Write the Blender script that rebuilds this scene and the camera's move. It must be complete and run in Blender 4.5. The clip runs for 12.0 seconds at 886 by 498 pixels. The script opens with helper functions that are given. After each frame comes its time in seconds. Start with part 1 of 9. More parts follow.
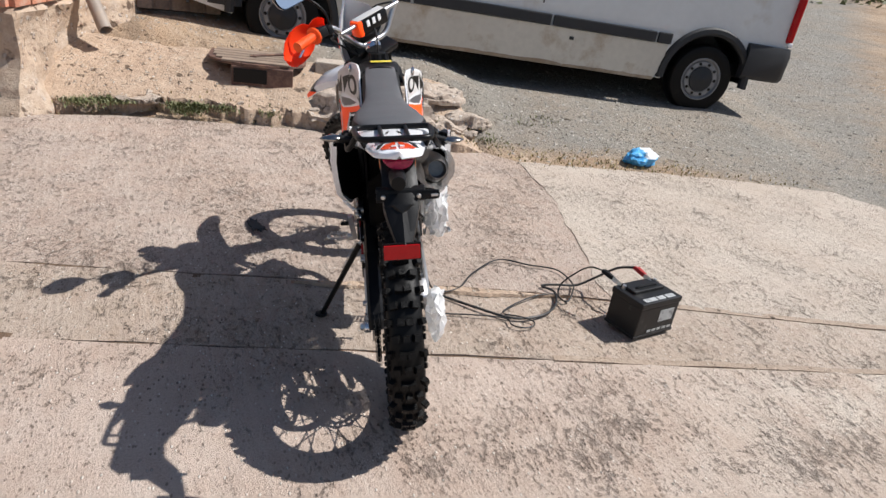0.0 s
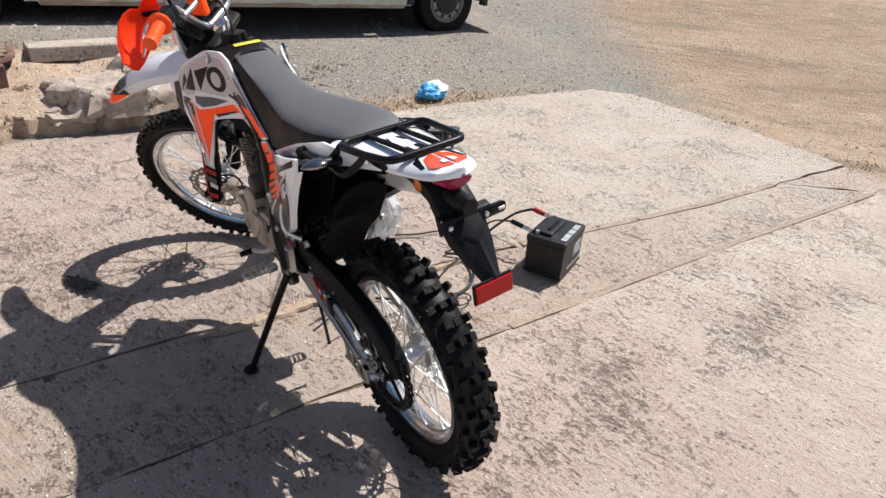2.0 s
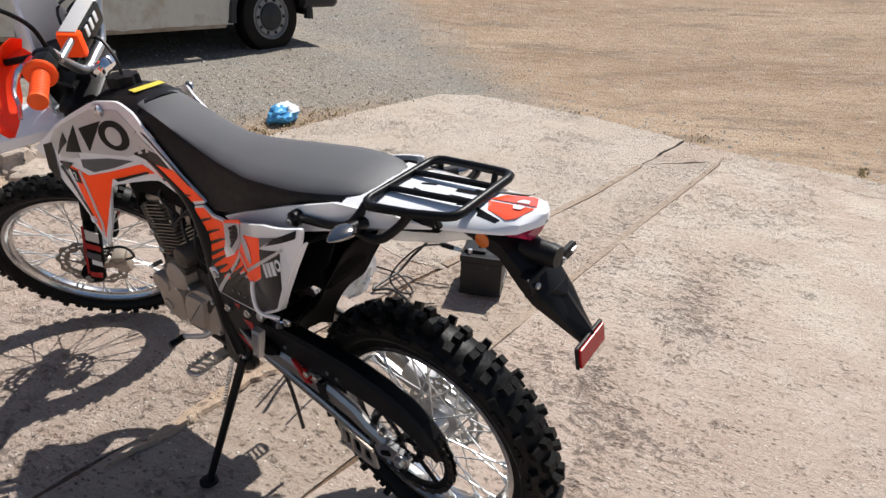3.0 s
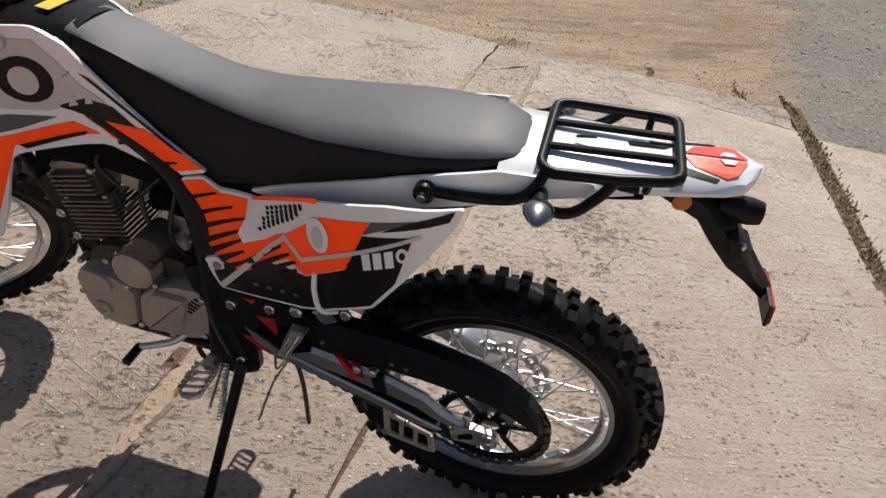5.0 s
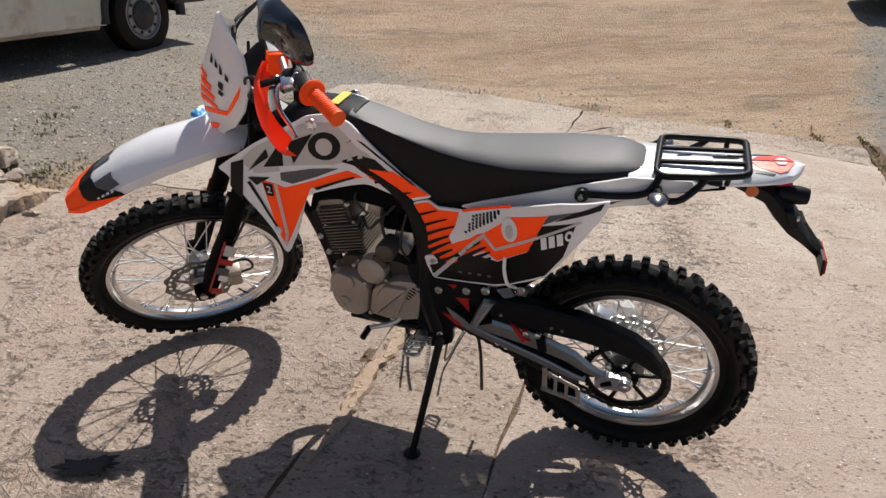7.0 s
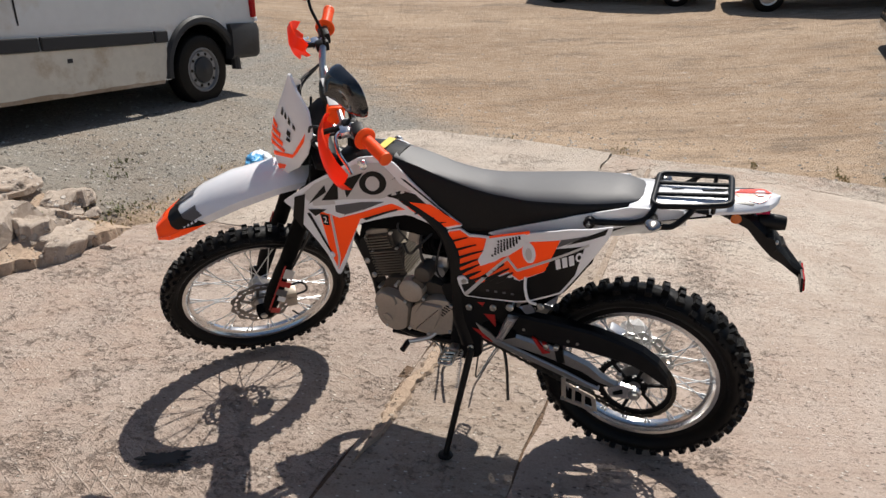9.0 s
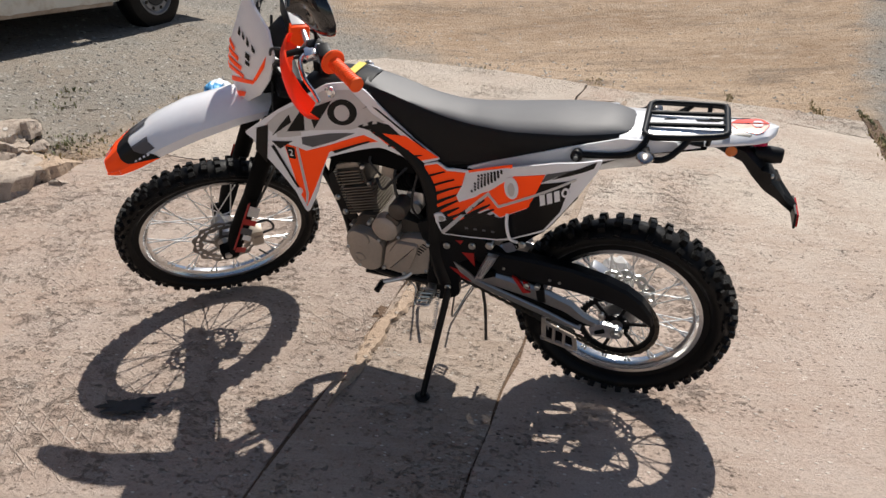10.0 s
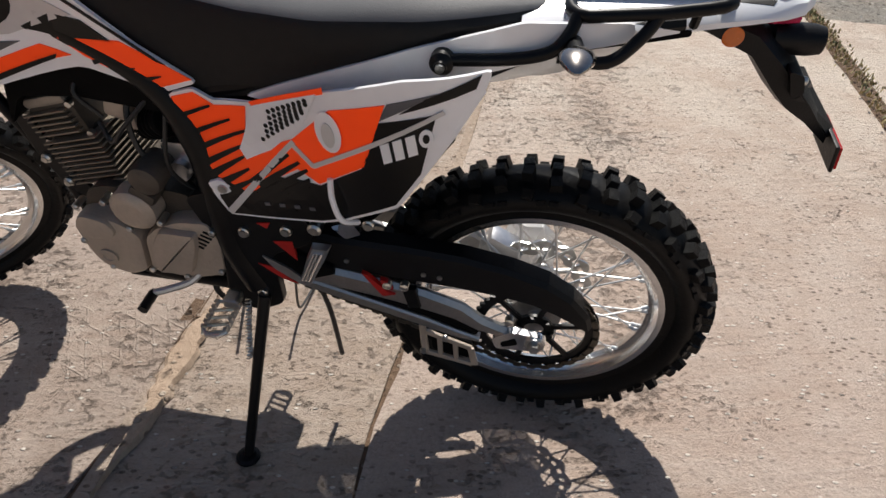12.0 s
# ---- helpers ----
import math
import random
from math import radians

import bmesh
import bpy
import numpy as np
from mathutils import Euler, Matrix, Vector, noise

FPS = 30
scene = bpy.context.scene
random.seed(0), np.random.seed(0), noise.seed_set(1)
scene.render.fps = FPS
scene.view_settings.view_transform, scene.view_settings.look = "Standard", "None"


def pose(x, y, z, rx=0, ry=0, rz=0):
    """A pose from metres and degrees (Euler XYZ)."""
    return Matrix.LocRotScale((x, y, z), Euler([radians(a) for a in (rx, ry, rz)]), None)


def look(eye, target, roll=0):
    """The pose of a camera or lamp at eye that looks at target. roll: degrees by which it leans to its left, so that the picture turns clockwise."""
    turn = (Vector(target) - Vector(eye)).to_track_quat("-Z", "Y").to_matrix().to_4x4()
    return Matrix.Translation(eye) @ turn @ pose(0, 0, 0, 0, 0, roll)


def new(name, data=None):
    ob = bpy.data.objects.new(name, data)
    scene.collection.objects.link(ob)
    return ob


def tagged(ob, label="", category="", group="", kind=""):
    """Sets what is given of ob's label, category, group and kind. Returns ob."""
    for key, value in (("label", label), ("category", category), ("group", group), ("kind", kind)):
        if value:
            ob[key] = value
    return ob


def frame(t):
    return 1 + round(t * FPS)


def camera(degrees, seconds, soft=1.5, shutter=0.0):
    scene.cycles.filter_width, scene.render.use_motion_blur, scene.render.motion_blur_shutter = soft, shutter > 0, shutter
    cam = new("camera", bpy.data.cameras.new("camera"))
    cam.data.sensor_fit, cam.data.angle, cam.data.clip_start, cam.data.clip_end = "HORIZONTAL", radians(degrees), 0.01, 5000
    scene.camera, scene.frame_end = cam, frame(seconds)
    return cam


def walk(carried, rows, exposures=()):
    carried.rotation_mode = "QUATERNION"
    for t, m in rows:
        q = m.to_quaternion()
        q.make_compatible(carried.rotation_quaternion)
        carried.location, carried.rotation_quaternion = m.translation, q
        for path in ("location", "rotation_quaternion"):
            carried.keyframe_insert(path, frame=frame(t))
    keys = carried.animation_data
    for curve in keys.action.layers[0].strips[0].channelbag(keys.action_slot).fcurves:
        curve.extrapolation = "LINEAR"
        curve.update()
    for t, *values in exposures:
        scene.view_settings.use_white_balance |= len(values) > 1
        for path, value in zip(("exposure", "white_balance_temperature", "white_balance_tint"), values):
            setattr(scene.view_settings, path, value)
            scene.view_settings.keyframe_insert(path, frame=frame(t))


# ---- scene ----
cam = camera(70.2, 12.0)
PATH = [
    (0, (-0.261, -1.777, 1.453), (0.096, 0.004, 0.617), 8.7),
    (0.5, (-0.413, -1.595, 1.425), (-0.061, 0.159, 0.531), 7.7),
    (1, (-0.519, -1.46, 1.441), (-0.086, 0.277, 0.548), 5.8),
    (1.5, (-0.68, -1.319, 1.423), (0.097, 0.303, 0.549), 5.7),
    (2, (-0.818, -1.167, 1.42), (0.263, 0.239, 0.495), 4.3),
    (2.5, (-0.897, -0.995, 1.383), (0.308, 0.31, 0.462), 4.1),
    (2.7, (-0.92, -0.863, 1.391), (0.407, 0.339, 0.499), 3.2),
    (4.3, (-1.115, -0.252, 1.352), (0.485, 0.347, 0.312), 3.6),
    (4.5, (-1.076, -0.174, 1.342), (0.535, 0.351, 0.279), 3.9),
    (5, (-1.027, 0.007, 1.335), (0.638, 0.273, 0.258), 8.9),
    (5.5, (-1.011, 0.155, 1.381), (0.614, 0.405, 0.241), 4.6),
    (6, (-1.11, 0.138, 1.347), (0.411, 0.628, 0.144), 7.5),
    (6.5, (-1.345, 0.087, 1.41), (0.236, 0.68, 0.338), 2.8),
    (7, (-1.626, 0.053, 1.446), (0.07, 0.606, 0.543), 1.9),
    (7.2, (-1.716, 0.019, 1.418), (-0.008, 0.617, 0.565), 1.9),
    (8.8, (-1.884, -0.073, 1.523), (-0.171, 0.616, 0.757), 0.1),
    (9, (-1.881, -0.055, 1.51), (-0.172, 0.629, 0.729), 0.6),
    (9.5, (-1.847, -0.027, 1.486), (-0.148, 0.597, 0.636), 2.1),
    (10, (-1.79, 0.004, 1.466), (-0.129, 0.562, 0.501), 1.7),
    (10.5, (-1.708, 0.032, 1.443), (-0.031, 0.499, 0.457), 2.1),
    (11, (-1.52, -0.034, 1.38), (0.161, 0.503, 0.439), 4.1),
    (11.5, (-1.288, -0.055, 1.3), (0.3, 0.449, 0.195), 3.4),
    (12, (-1.009, 0.045, 1.207), (0.563, 0.288, -0.006), 1.9),
]
walk(cam, [(t, look(eye, target, roll)) for t, eye, target, roll in PATH],
     exposures=[(0.0, 0.25, 6300, 10), (0.5, 0.46, 6300, 10), (1.5, 0.42, 6300, 10), (2.5, 0.35, 6350, 10), (4.5, -0.07, 6600, 10), (5.5, -0.02, 6600, 10), (6.0, 0.18, 6550, 10), (6.5, 0.20, 6500, 10), (7.0, 0.05, 6600, 10), (9.0, 0.13, 6600, 10), (12.0, 0.10, 6600, 10)])


# ---- light ----
SUN_DIR = Vector((0.69, 0.04, 1.0)).normalized()   # towards the sun
world = bpy.data.worlds.new("sky")
scene.world = world
world.use_nodes = True
wn = world.node_tree.nodes
sky = wn.new("ShaderNodeTexSky")
sky.sky_type, sky.sun_disc = "NISHITA", False
sky.sun_elevation = math.asin(SUN_DIR.z)
sky.sun_rotation = math.atan2(SUN_DIR.x, SUN_DIR.y)
world.node_tree.links.new(sky.outputs[0], wn["Background"].inputs[0])
wn["Background"].inputs[1].default_value = 0.070
sun_data = bpy.data.lights.new("sun", "SUN")
sun_data.energy, sun_data.angle, sun_data.color = 4.85, radians(0.53), (1.0, 0.96, 0.90)
sun = new("sun", sun_data)
sun.rotation_euler = SUN_DIR.to_track_quat("Z", "Y").to_euler()

# ---- materials ----
def material(name, base, rough=0.6, metal=0.0, var=0.12, scale=8.0, bump=0.0, bump_scale=60.0,
             coat=0.0, dirt=None, dirt_amount=0.0, dirt_scale=3.0, spec=0.5, alpha=1.0, transmission=0.0, per_piece=0.0, rough_var=0.2):
    """Principled material with variation of colour and roughness at two scales and fine relief."""
    m = bpy.data.materials.new(name)
    m.use_nodes = True
    nt = m.node_tree
    n, link = nt.nodes, nt.links.new
    p = n["Principled BSDF"]
    tc = n.new("ShaderNodeTexCoord")
    big = n.new("ShaderNodeTexNoise"); big.inputs["Scale"].default_value = scale; big.inputs["Detail"].default_value = 6
    small = n.new("ShaderNodeTexNoise"); small.inputs["Scale"].default_value = scale * 9; small.inputs["Detail"].default_value = 4
    link(tc.outputs["Object"], big.inputs["Vector"]); link(tc.outputs["Object"], small.inputs["Vector"])
    mixn = n.new("ShaderNodeMath"); mixn.operation = "MULTIPLY_ADD"; mixn.inputs[1].default_value = 0.45
    link(small.outputs[0], mixn.inputs[0])
    half = n.new("ShaderNodeMath"); half.operation = "MULTIPLY"; half.inputs[1].default_value = 0.55
    link(big.outputs[0], half.inputs[0]); link(half.outputs[0], mixn.inputs[2])
    ramp = n.new("ShaderNodeMapRange")
    ramp.inputs[1].default_value, ramp.inputs[2].default_value = 0.3, 0.7
    ramp.inputs[3].default_value, ramp.inputs[4].default_value = 1 - var, 1 + var
    link(mixn.outputs[0], ramp.inputs[0])
    col = n.new("ShaderNodeVectorMath"); col.operation = "SCALE"; col.inputs[0].default_value = base
    link(ramp.outputs[0], col.inputs[3])
    out = col.outputs[0]
    if per_piece:
        oi = n.new("ShaderNodeObjectInfo")
        pr = n.new("ShaderNodeMapRange"); pr.inputs[3].default_value, pr.inputs[4].default_value = 1 - per_piece, 1 + per_piece
        link(oi.outputs["Random"], pr.inputs[0])
        sc = n.new("ShaderNodeVectorMath"); sc.operation = "SCALE"
        link(out, sc.inputs[0]); link(pr.outputs[0], sc.inputs[3]); out = sc.outputs[0]
    if dirt:
        dn = n.new("ShaderNodeTexNoise"); dn.inputs["Scale"].default_value = dirt_scale; dn.inputs["Detail"].default_value = 9; dn.inputs["Roughness"].default_value = 0.65
        link(tc.outputs["Object"], dn.inputs["Vector"])
        dr = n.new("ShaderNodeMapRange"); dr.inputs[1].default_value, dr.inputs[2].default_value = 0.62 - 0.35 * dirt_amount, 0.80 - 0.30 * dirt_amount
        link(dn.outputs[0], dr.inputs[0])
        mx = n.new("ShaderNodeMix"); mx.data_type = "RGBA"; mx.inputs[7].default_value = (*dirt, 1)
        link(dr.outputs[0], mx.inputs[0]); link(out, mx.inputs[6]); out = mx.outputs[2]
    link(out, p.inputs["Base Color"])
    rr = n.new("ShaderNodeMapRange")
    rr.inputs[3].default_value, rr.inputs[4].default_value = max(0.02, rough * (1 - rough_var)), min(1, rough * (1 + rough_var))
    link(small.outputs[0], rr.inputs[0]); link(rr.outputs[0], p.inputs["Roughness"])
    p.inputs["Metallic"].default_value = metal
    p.inputs["Specular IOR Level"].default_value = spec
    p.inputs["Coat Weight"].default_value = coat
    p.inputs["Coat Roughness"].default_value = 0.12
    p.inputs["Transmission Weight"].default_value = transmission
    p.inputs["Alpha"].default_value = alpha
    if bump:
        bn = n.new("ShaderNodeTexNoise"); bn.inputs["Scale"].default_value = bump_scale; bn.inputs["Detail"].default_value = 5
        link(tc.outputs["Object"], bn.inputs["Vector"])
        b = n.new("ShaderNodeBump"); b.inputs["Strength"].default_value = 0.6; b.inputs["Distance"].default_value = bump
        link(bn.outputs[0], b.inputs["Height"]); link(b.outputs[0], p.inputs["Normal"])
    return m


def stone_ground(name, colours, fine, pebble_scale, pebble_light, bump, crack=0.0):
    """Rough mineral surface: colour drift, stains, pale and dark aggregate, pits and relief."""
    m = bpy.data.materials.new(name)
    m.use_nodes = True
    nt = m.node_tree
    n, link = nt.nodes, nt.links.new
    p = n["Principled BSDF"]
    p.inputs["Roughness"].default_value = 0.93
    p.inputs["Specular IOR Level"].default_value = 0.25
    tc = n.new("ShaderNodeTexCoord")
    pos = tc.outputs["Object"]
    def noise_tex(s, d=6, r=0.6):
        t = n.new("ShaderNodeTexNoise"); t.inputs["Scale"].default_value = s; t.inputs["Detail"].default_value = d; t.inputs["Roughness"].default_value = r
        link(pos, t.inputs["Vector"]); return t.outputs[0]
    def rng(v, a, b, c=0.0, d=1.0):
        t = n.new("ShaderNodeMapRange"); t.inputs[1].default_value, t.inputs[2].default_value, t.inputs[3].default_value, t.inputs[4].default_value = a, b, c, d
        link(v, t.inputs[0]); return t.outputs[0]
    def mix(f, a, b):
        t = n.new("ShaderNodeMix"); t.data_type = "RGBA"
        for s, v in ((0, f), (6, a), (7, b)):
            if isinstance(v, tuple): t.inputs[s].default_value = (*v, 1)
            elif isinstance(v, float): t.inputs[s].default_value = v
            else: link(v, t.inputs[s])
        return t.outputs[2]
    c = mix(rng(noise_tex(0.9, 5), 0.35, 0.65), colours[0], colours[1])
    c = mix(rng(noise_tex(5.0, 8, 0.7), 0.48, 0.72, 0, 0.75), c, colours[2])
    c = mix(rng(noise_tex(fine, 5, 0.75), 0.42, 0.70, 0, 0.7), c, colours[3])
    vor = n.new("ShaderNodeTexVoronoi"); vor.inputs["Scale"].default_value = pebble_scale
    link(pos, vor.inputs["Vector"])
    sep = n.new("ShaderNodeSeparateColor"); link(vor.outputs["Color"], sep.inputs[0])
    stone = n.new("ShaderNodeMath"); stone.operation = "MULTIPLY"
    link(rng(vor.outputs["Distance"], 0.42, 0.30), stone.inputs[0]); link(rng(sep.outputs[0], 0.62, 0.72), stone.inputs[1])
    shade = mix(sep.outputs[1], colours[3], pebble_light)
    c = mix(stone.outputs[0], c, shade)
    pits = rng(noise_tex(fine * 0.55, 3, 0.5), 0.62, 0.70)
    c = mix(pits, c, tuple(0.45 * v for v in colours[3]))
    link(c, p.inputs["Base Color"])
    h1 = n.new("ShaderNodeMath"); h1.operation = "MULTIPLY_ADD"; h1.inputs[1].default_value = 0.55
    link(stone.outputs[0], h1.inputs[0]); link(noise_tex(fine, 8, 0.7), h1.inputs[2])
    h2 = n.new("ShaderNodeMath"); h2.operation = "MULTIPLY_ADD"; h2.inputs[1].default_value = -0.7
    link(pits, h2.inputs[0]); link(h1.outputs[0], h2.inputs[2])
    b = n.new("ShaderNodeBump"); b.inputs["Strength"].default_value = 0.9; b.inputs["Distance"].default_value = bump
    link(h2.outputs[0], b.inputs["Height"]); link(b.outputs[0], p.inputs["Normal"])
    m["tail"] = 0
    return m


def concrete(name, amount, lift=1.0, shift=0.0, stained=0.0, mesh_print=False, tan=False, calm=False):
    """Worn cast concrete: colour drift, fine sand grain, and drawn-out pits that gather in patches."""
    m = bpy.data.materials.new(name)
    m.use_nodes = True
    nt = m.node_tree
    n, link = nt.nodes, nt.links.new
    p = n["Principled BSDF"]
    p.inputs["Roughness"].default_value = 0.95
    p.inputs["Specular IOR Level"].default_value = 0.2
    tc = n.new("ShaderNodeTexCoord")
    turn = n.new("ShaderNodeMapping"); turn.inputs["Rotation"].default_value = (0, 0, radians(-9))
    link(tc.outputs["Object"], turn.inputs[0])
    mp = n.new("ShaderNodeMapping"); mp.inputs["Scale"].default_value = (1.0, 0.56, 1.0)
    link(turn.outputs[0], mp.inputs[0])
    def tex(s, d, r, drawn=False):
        t = n.new("ShaderNodeTexNoise"); t.inputs["Scale"].default_value = s; t.inputs["Detail"].default_value = d; t.inputs["Roughness"].default_value = r
        link(mp.outputs[0] if drawn else tc.outputs["Object"], t.inputs["Vector"]); return t.outputs[0]
    def rng(v, a, b, c=0.0, d=1.0):
        t = n.new("ShaderNodeMapRange"); t.inputs[1].default_value, t.inputs[2].default_value, t.inputs[3].default_value, t.inputs[4].default_value = a, b, c, d
        link(v, t.inputs[0]); return t.outputs[0]
    def op(kind, a, b):
        t = n.new("ShaderNodeMath"); t.operation = kind
        for i, v in enumerate((a, b)):
            if isinstance(v, (int, float)): t.inputs[i].default_value = v
            else: link(v, t.inputs[i])
        return t.outputs[0]
    def mix(f, a, b):
        t = n.new("ShaderNodeMix"); t.data_type = "RGBA"
        for s, v in ((0, f), (6, a), (7, b)):
            if isinstance(v, tuple): t.inputs[s].default_value = (*v, 1)
            elif isinstance(v, float): t.inputs[s].default_value = v
            else: link(v, t.inputs[s])
        return t.outputs[2]
    # reddish old cement in the west, paler towards the east
    sep_x = n.new("ShaderNodeSeparateXYZ"); link(tc.outputs["Object"], sep_x.inputs[0])
    east = rng(op("ADD", sep_x.outputs[0], op("MULTIPLY", tex(0.8, 5, 0.6), 1.6)), 0.9 - shift, 2.7 - shift)
    pink = mix(rng(tex(1.1, 6, 0.6), 0.36, 0.64), tuple(lift * v for v in (0.492, 0.394, 0.333)), tuple(lift * v for v in (0.445, 0.344, 0.283)))
    cream = mix(rng(tex(1.3, 6, 0.6), 0.36, 0.64), tuple(lift * v for v in (0.568, 0.498, 0.422)), tuple(lift * v for v in (0.516, 0.442, 0.365)))
    if tan:
        pink = mix(rng(tex(1.1, 6, 0.6), 0.36, 0.64), (0.455, 0.365, 0.290), (0.415, 0.320, 0.244))
    c = mix(east, pink, cream)
    pale, warm, pit = (0.52, 0.445, 0.380), (0.48, 0.38, 0.31), (0.215, 0.165, 0.135)
    c = mix(rng(tex(4.0, 8, 0.7, True), 0.50, 0.78, 0, 0.5), c, tuple(min(1, 1.18 * v) for v in pale))
    c = mix(rng(tex(150, 3, 0.6), 0.38, 0.68, 0, 0.45), c, tuple(0.55 * v for v in warm))
    # worn patches where the skin is gone: browner, grittier, pitted
    worn = rng(op("ADD", tex(1.7, 10, 0.72), op("MULTIPLY", tex(28, 5, 0.7, True), 0.35)), 0.620, 0.740)
    c = mix(op("MULTIPLY", worn, 0.60 * amount), c, (0.42, 0.305, 0.235))
    if stained:
        # old oil and dirt where the bikes stand, deepened to darken the bike's shadow
        away = n.new("ShaderNodeVectorMath"); away.operation = "DISTANCE"; away.inputs[1].default_value = (-0.15, 0.85, 0.0)
        link(tc.outputs["Object"], away.inputs[0])
        stain_and_shade = rng(op("ADD", away.outputs["Value"], op("MULTIPLY", tex(2.6, 9, 0.7), 1.5)), 1.75, 0.95)
        c = mix(op("MULTIPLY", stain_and_shade, stained), c, (0.30, 0.235, 0.19))
    patch = rng(tex(1.9, 8, 0.75), 0.36, 0.66, -0.105, 0.045 * amount)
    if calm:
        # the southern half was floated smooth and has fewer hollows
        patch = op("ADD", patch, rng(op("ADD", sep_x.outputs[1], op("MULTIPLY", tex(1.4, 4, 0.6), 0.6)), 0.05, -0.35, 0.0, -0.060))
        patch = op("ADD", patch, rng(op("ADD", sep_x.outputs[0], op("MULTIPLY", tex(1.1, 4, 0.6), 0.8)), 0.85, 0.05, 0.0, -0.045))
    flake = op("ADD", tex(46, 7, 0.74, True), patch)
    pits = rng(flake, 0.565, 0.640)
    dips = rng(flake, 0.520, 0.660)
    fine = rng(op("ADD", tex(120, 4, 0.65, True), op("MULTIPLY", patch, 0.9)), 0.562, 0.625)
    holes = op("MAXIMUM", op("MULTIPLY", pits, 0.85), fine)
    # pits also get a dark tone, for the shade inside the hollows
    c = mix(op("MULTIPLY", holes, 0.58), c, pit)
    # thin wandering cracks
    bend = n.new("ShaderNodeTexNoise"); bend.inputs["Scale"].default_value = 3.0; bend.inputs["Detail"].default_value = 8; bend.inputs["Roughness"].default_value = 0.65
    link(tc.outputs["Object"], bend.inputs["Vector"])
    bent = n.new("ShaderNodeVectorMath"); bent.operation = "MULTIPLY_ADD"; bent.inputs[1].default_value = (0.55, 0.55, 0.55)
    link(bend.outputs["Color"], bent.inputs[0]); link(tc.outputs["Object"], bent.inputs[2])
    net = n.new("ShaderNodeTexVoronoi"); net.feature = "DISTANCE_TO_EDGE"; net.inputs["Scale"].default_value = 1.5
    link(bent.outputs[0], net.inputs["Vector"])
    split = op("MULTIPLY", rng(net.outputs["Distance"], 0.010, 0.003), rng(tex(2.3, 5, 0.6), 0.56, 0.64))
    c = mix(op("MULTIPLY", split, 0.65), c, (0.17, 0.125, 0.10))
    mottle = rng(tex(14, 9, 0.78, True), 0.40, 0.66, 0, 0.40)
    c = mix(mottle, c, (0.56, 0.485, 0.425))
    # long marks of the float, drawn across the slab
    mq = n.new("ShaderNodeMapping"); mq.inputs["Scale"].default_value = (1.0, 0.07, 1.0)
    combed = n.new("ShaderNodeMapping"); combed.inputs["Rotation"].default_value = (0, 0, radians(-17))
    link(tc.outputs["Object"], combed.inputs[0]); link(combed.outputs[0], mq.inputs[0])
    fl = n.new("ShaderNodeTexNoise"); fl.inputs["Scale"].default_value = 30; fl.inputs["Detail"].default_value = 9; fl.inputs["Roughness"].default_value = 0.72
    link(mq.outputs[0], fl.inputs["Vector"])
    strokes = rng(fl.outputs[0], 0.53, 0.70)
    c = mix(op("MULTIPLY", strokes, 0.22), c, (0.29, 0.232, 0.19))
    c = mix(rng(fl.outputs[0], 0.46, 0.34, 0, 0.28), c, (0.58, 0.51, 0.445))
    lath = None
    if mesh_print:
        # print of a diamond lath pressed into the wet cement, worn away in places
        wob = op("MULTIPLY", tex(9, 3, 0.6), 0.010)
        gx = op("MULTIPLY", op("ADD", op("ADD", op("MULTIPLY", sep_x.outputs[0], 0.629), op("MULTIPLY", sep_x.outputs[1], 0.777)), wob), 1 / 0.125)
        gy = op("MULTIPLY", op("ADD", op("SUBTRACT", op("MULTIPLY", sep_x.outputs[1], 0.629), op("MULTIPLY", sep_x.outputs[0], 0.777)), wob), 1 / 0.043)
        l1 = rng(op("PINGPONG", op("ADD", gx, gy), 0.5), 0.085, 0.035)
        l2 = rng(op("PINGPONG", op("SUBTRACT", gx, gy), 0.5), 0.085, 0.035)
        kept = rng(op("ADD", tex(1.6, 6, 0.6), op("MULTIPLY", tex(22, 4, 0.7), 0.45)), 0.74, 0.86)
        lath = op("MULTIPLY", op("MAXIMUM", l1, l2), kept)
        c = mix(op("MULTIPLY", lath, 0.30), c, (0.62, 0.53, 0.46))
    vor = n.new("ShaderNodeTexVoronoi"); vor.inputs["Scale"].default_value = 84
    link(mp.outputs[0], vor.inputs["Vector"])
    sep = n.new("ShaderNodeSeparateColor"); link(vor.outputs["Color"], sep.inputs[0])
    grit = op("MULTIPLY", rng(vor.outputs["Distance"], 0.36, 0.22), rng(sep.outputs[0], 0.88, 0.91))
    c = mix(grit, c, (0.70, 0.64, 0.57))
    specks = op("MULTIPLY", rng(vor.outputs["Distance"], 0.42, 0.28), op("MULTIPLY", rng(sep.outputs[1], 0.74, 0.77), rng(tex(3.1, 6, 0.7), 0.42, 0.60, 0.20, 1.0)))
    c = mix(op("MULTIPLY", specks, 0.85), c, (0.13, 0.096, 0.075))
    link(c, p.inputs["Base Color"])
    h = op("ADD", op("ADD", op("MULTIPLY", dips, -1.0), op("ADD", op("MULTIPLY", fine, -0.40), op("MULTIPLY", split, -0.8))), op("ADD", op("MULTIPLY", tex(60, 9, 0.75, True), 0.8), op("MULTIPLY", grit, 0.4)))
    h = op("ADD", h, op("MULTIPLY", fl.outputs[0], -0.6))
    if lath:
        h = op("ADD", h, op("MULTIPLY", lath, 0.45))
    b = n.new("ShaderNodeBump"); b.inputs["Strength"].default_value = 1.0; b.inputs["Distance"].default_value = 0.012
    link(h, b.inputs["Height"]); link(b.outputs[0], p.inputs["Normal"])
    return m


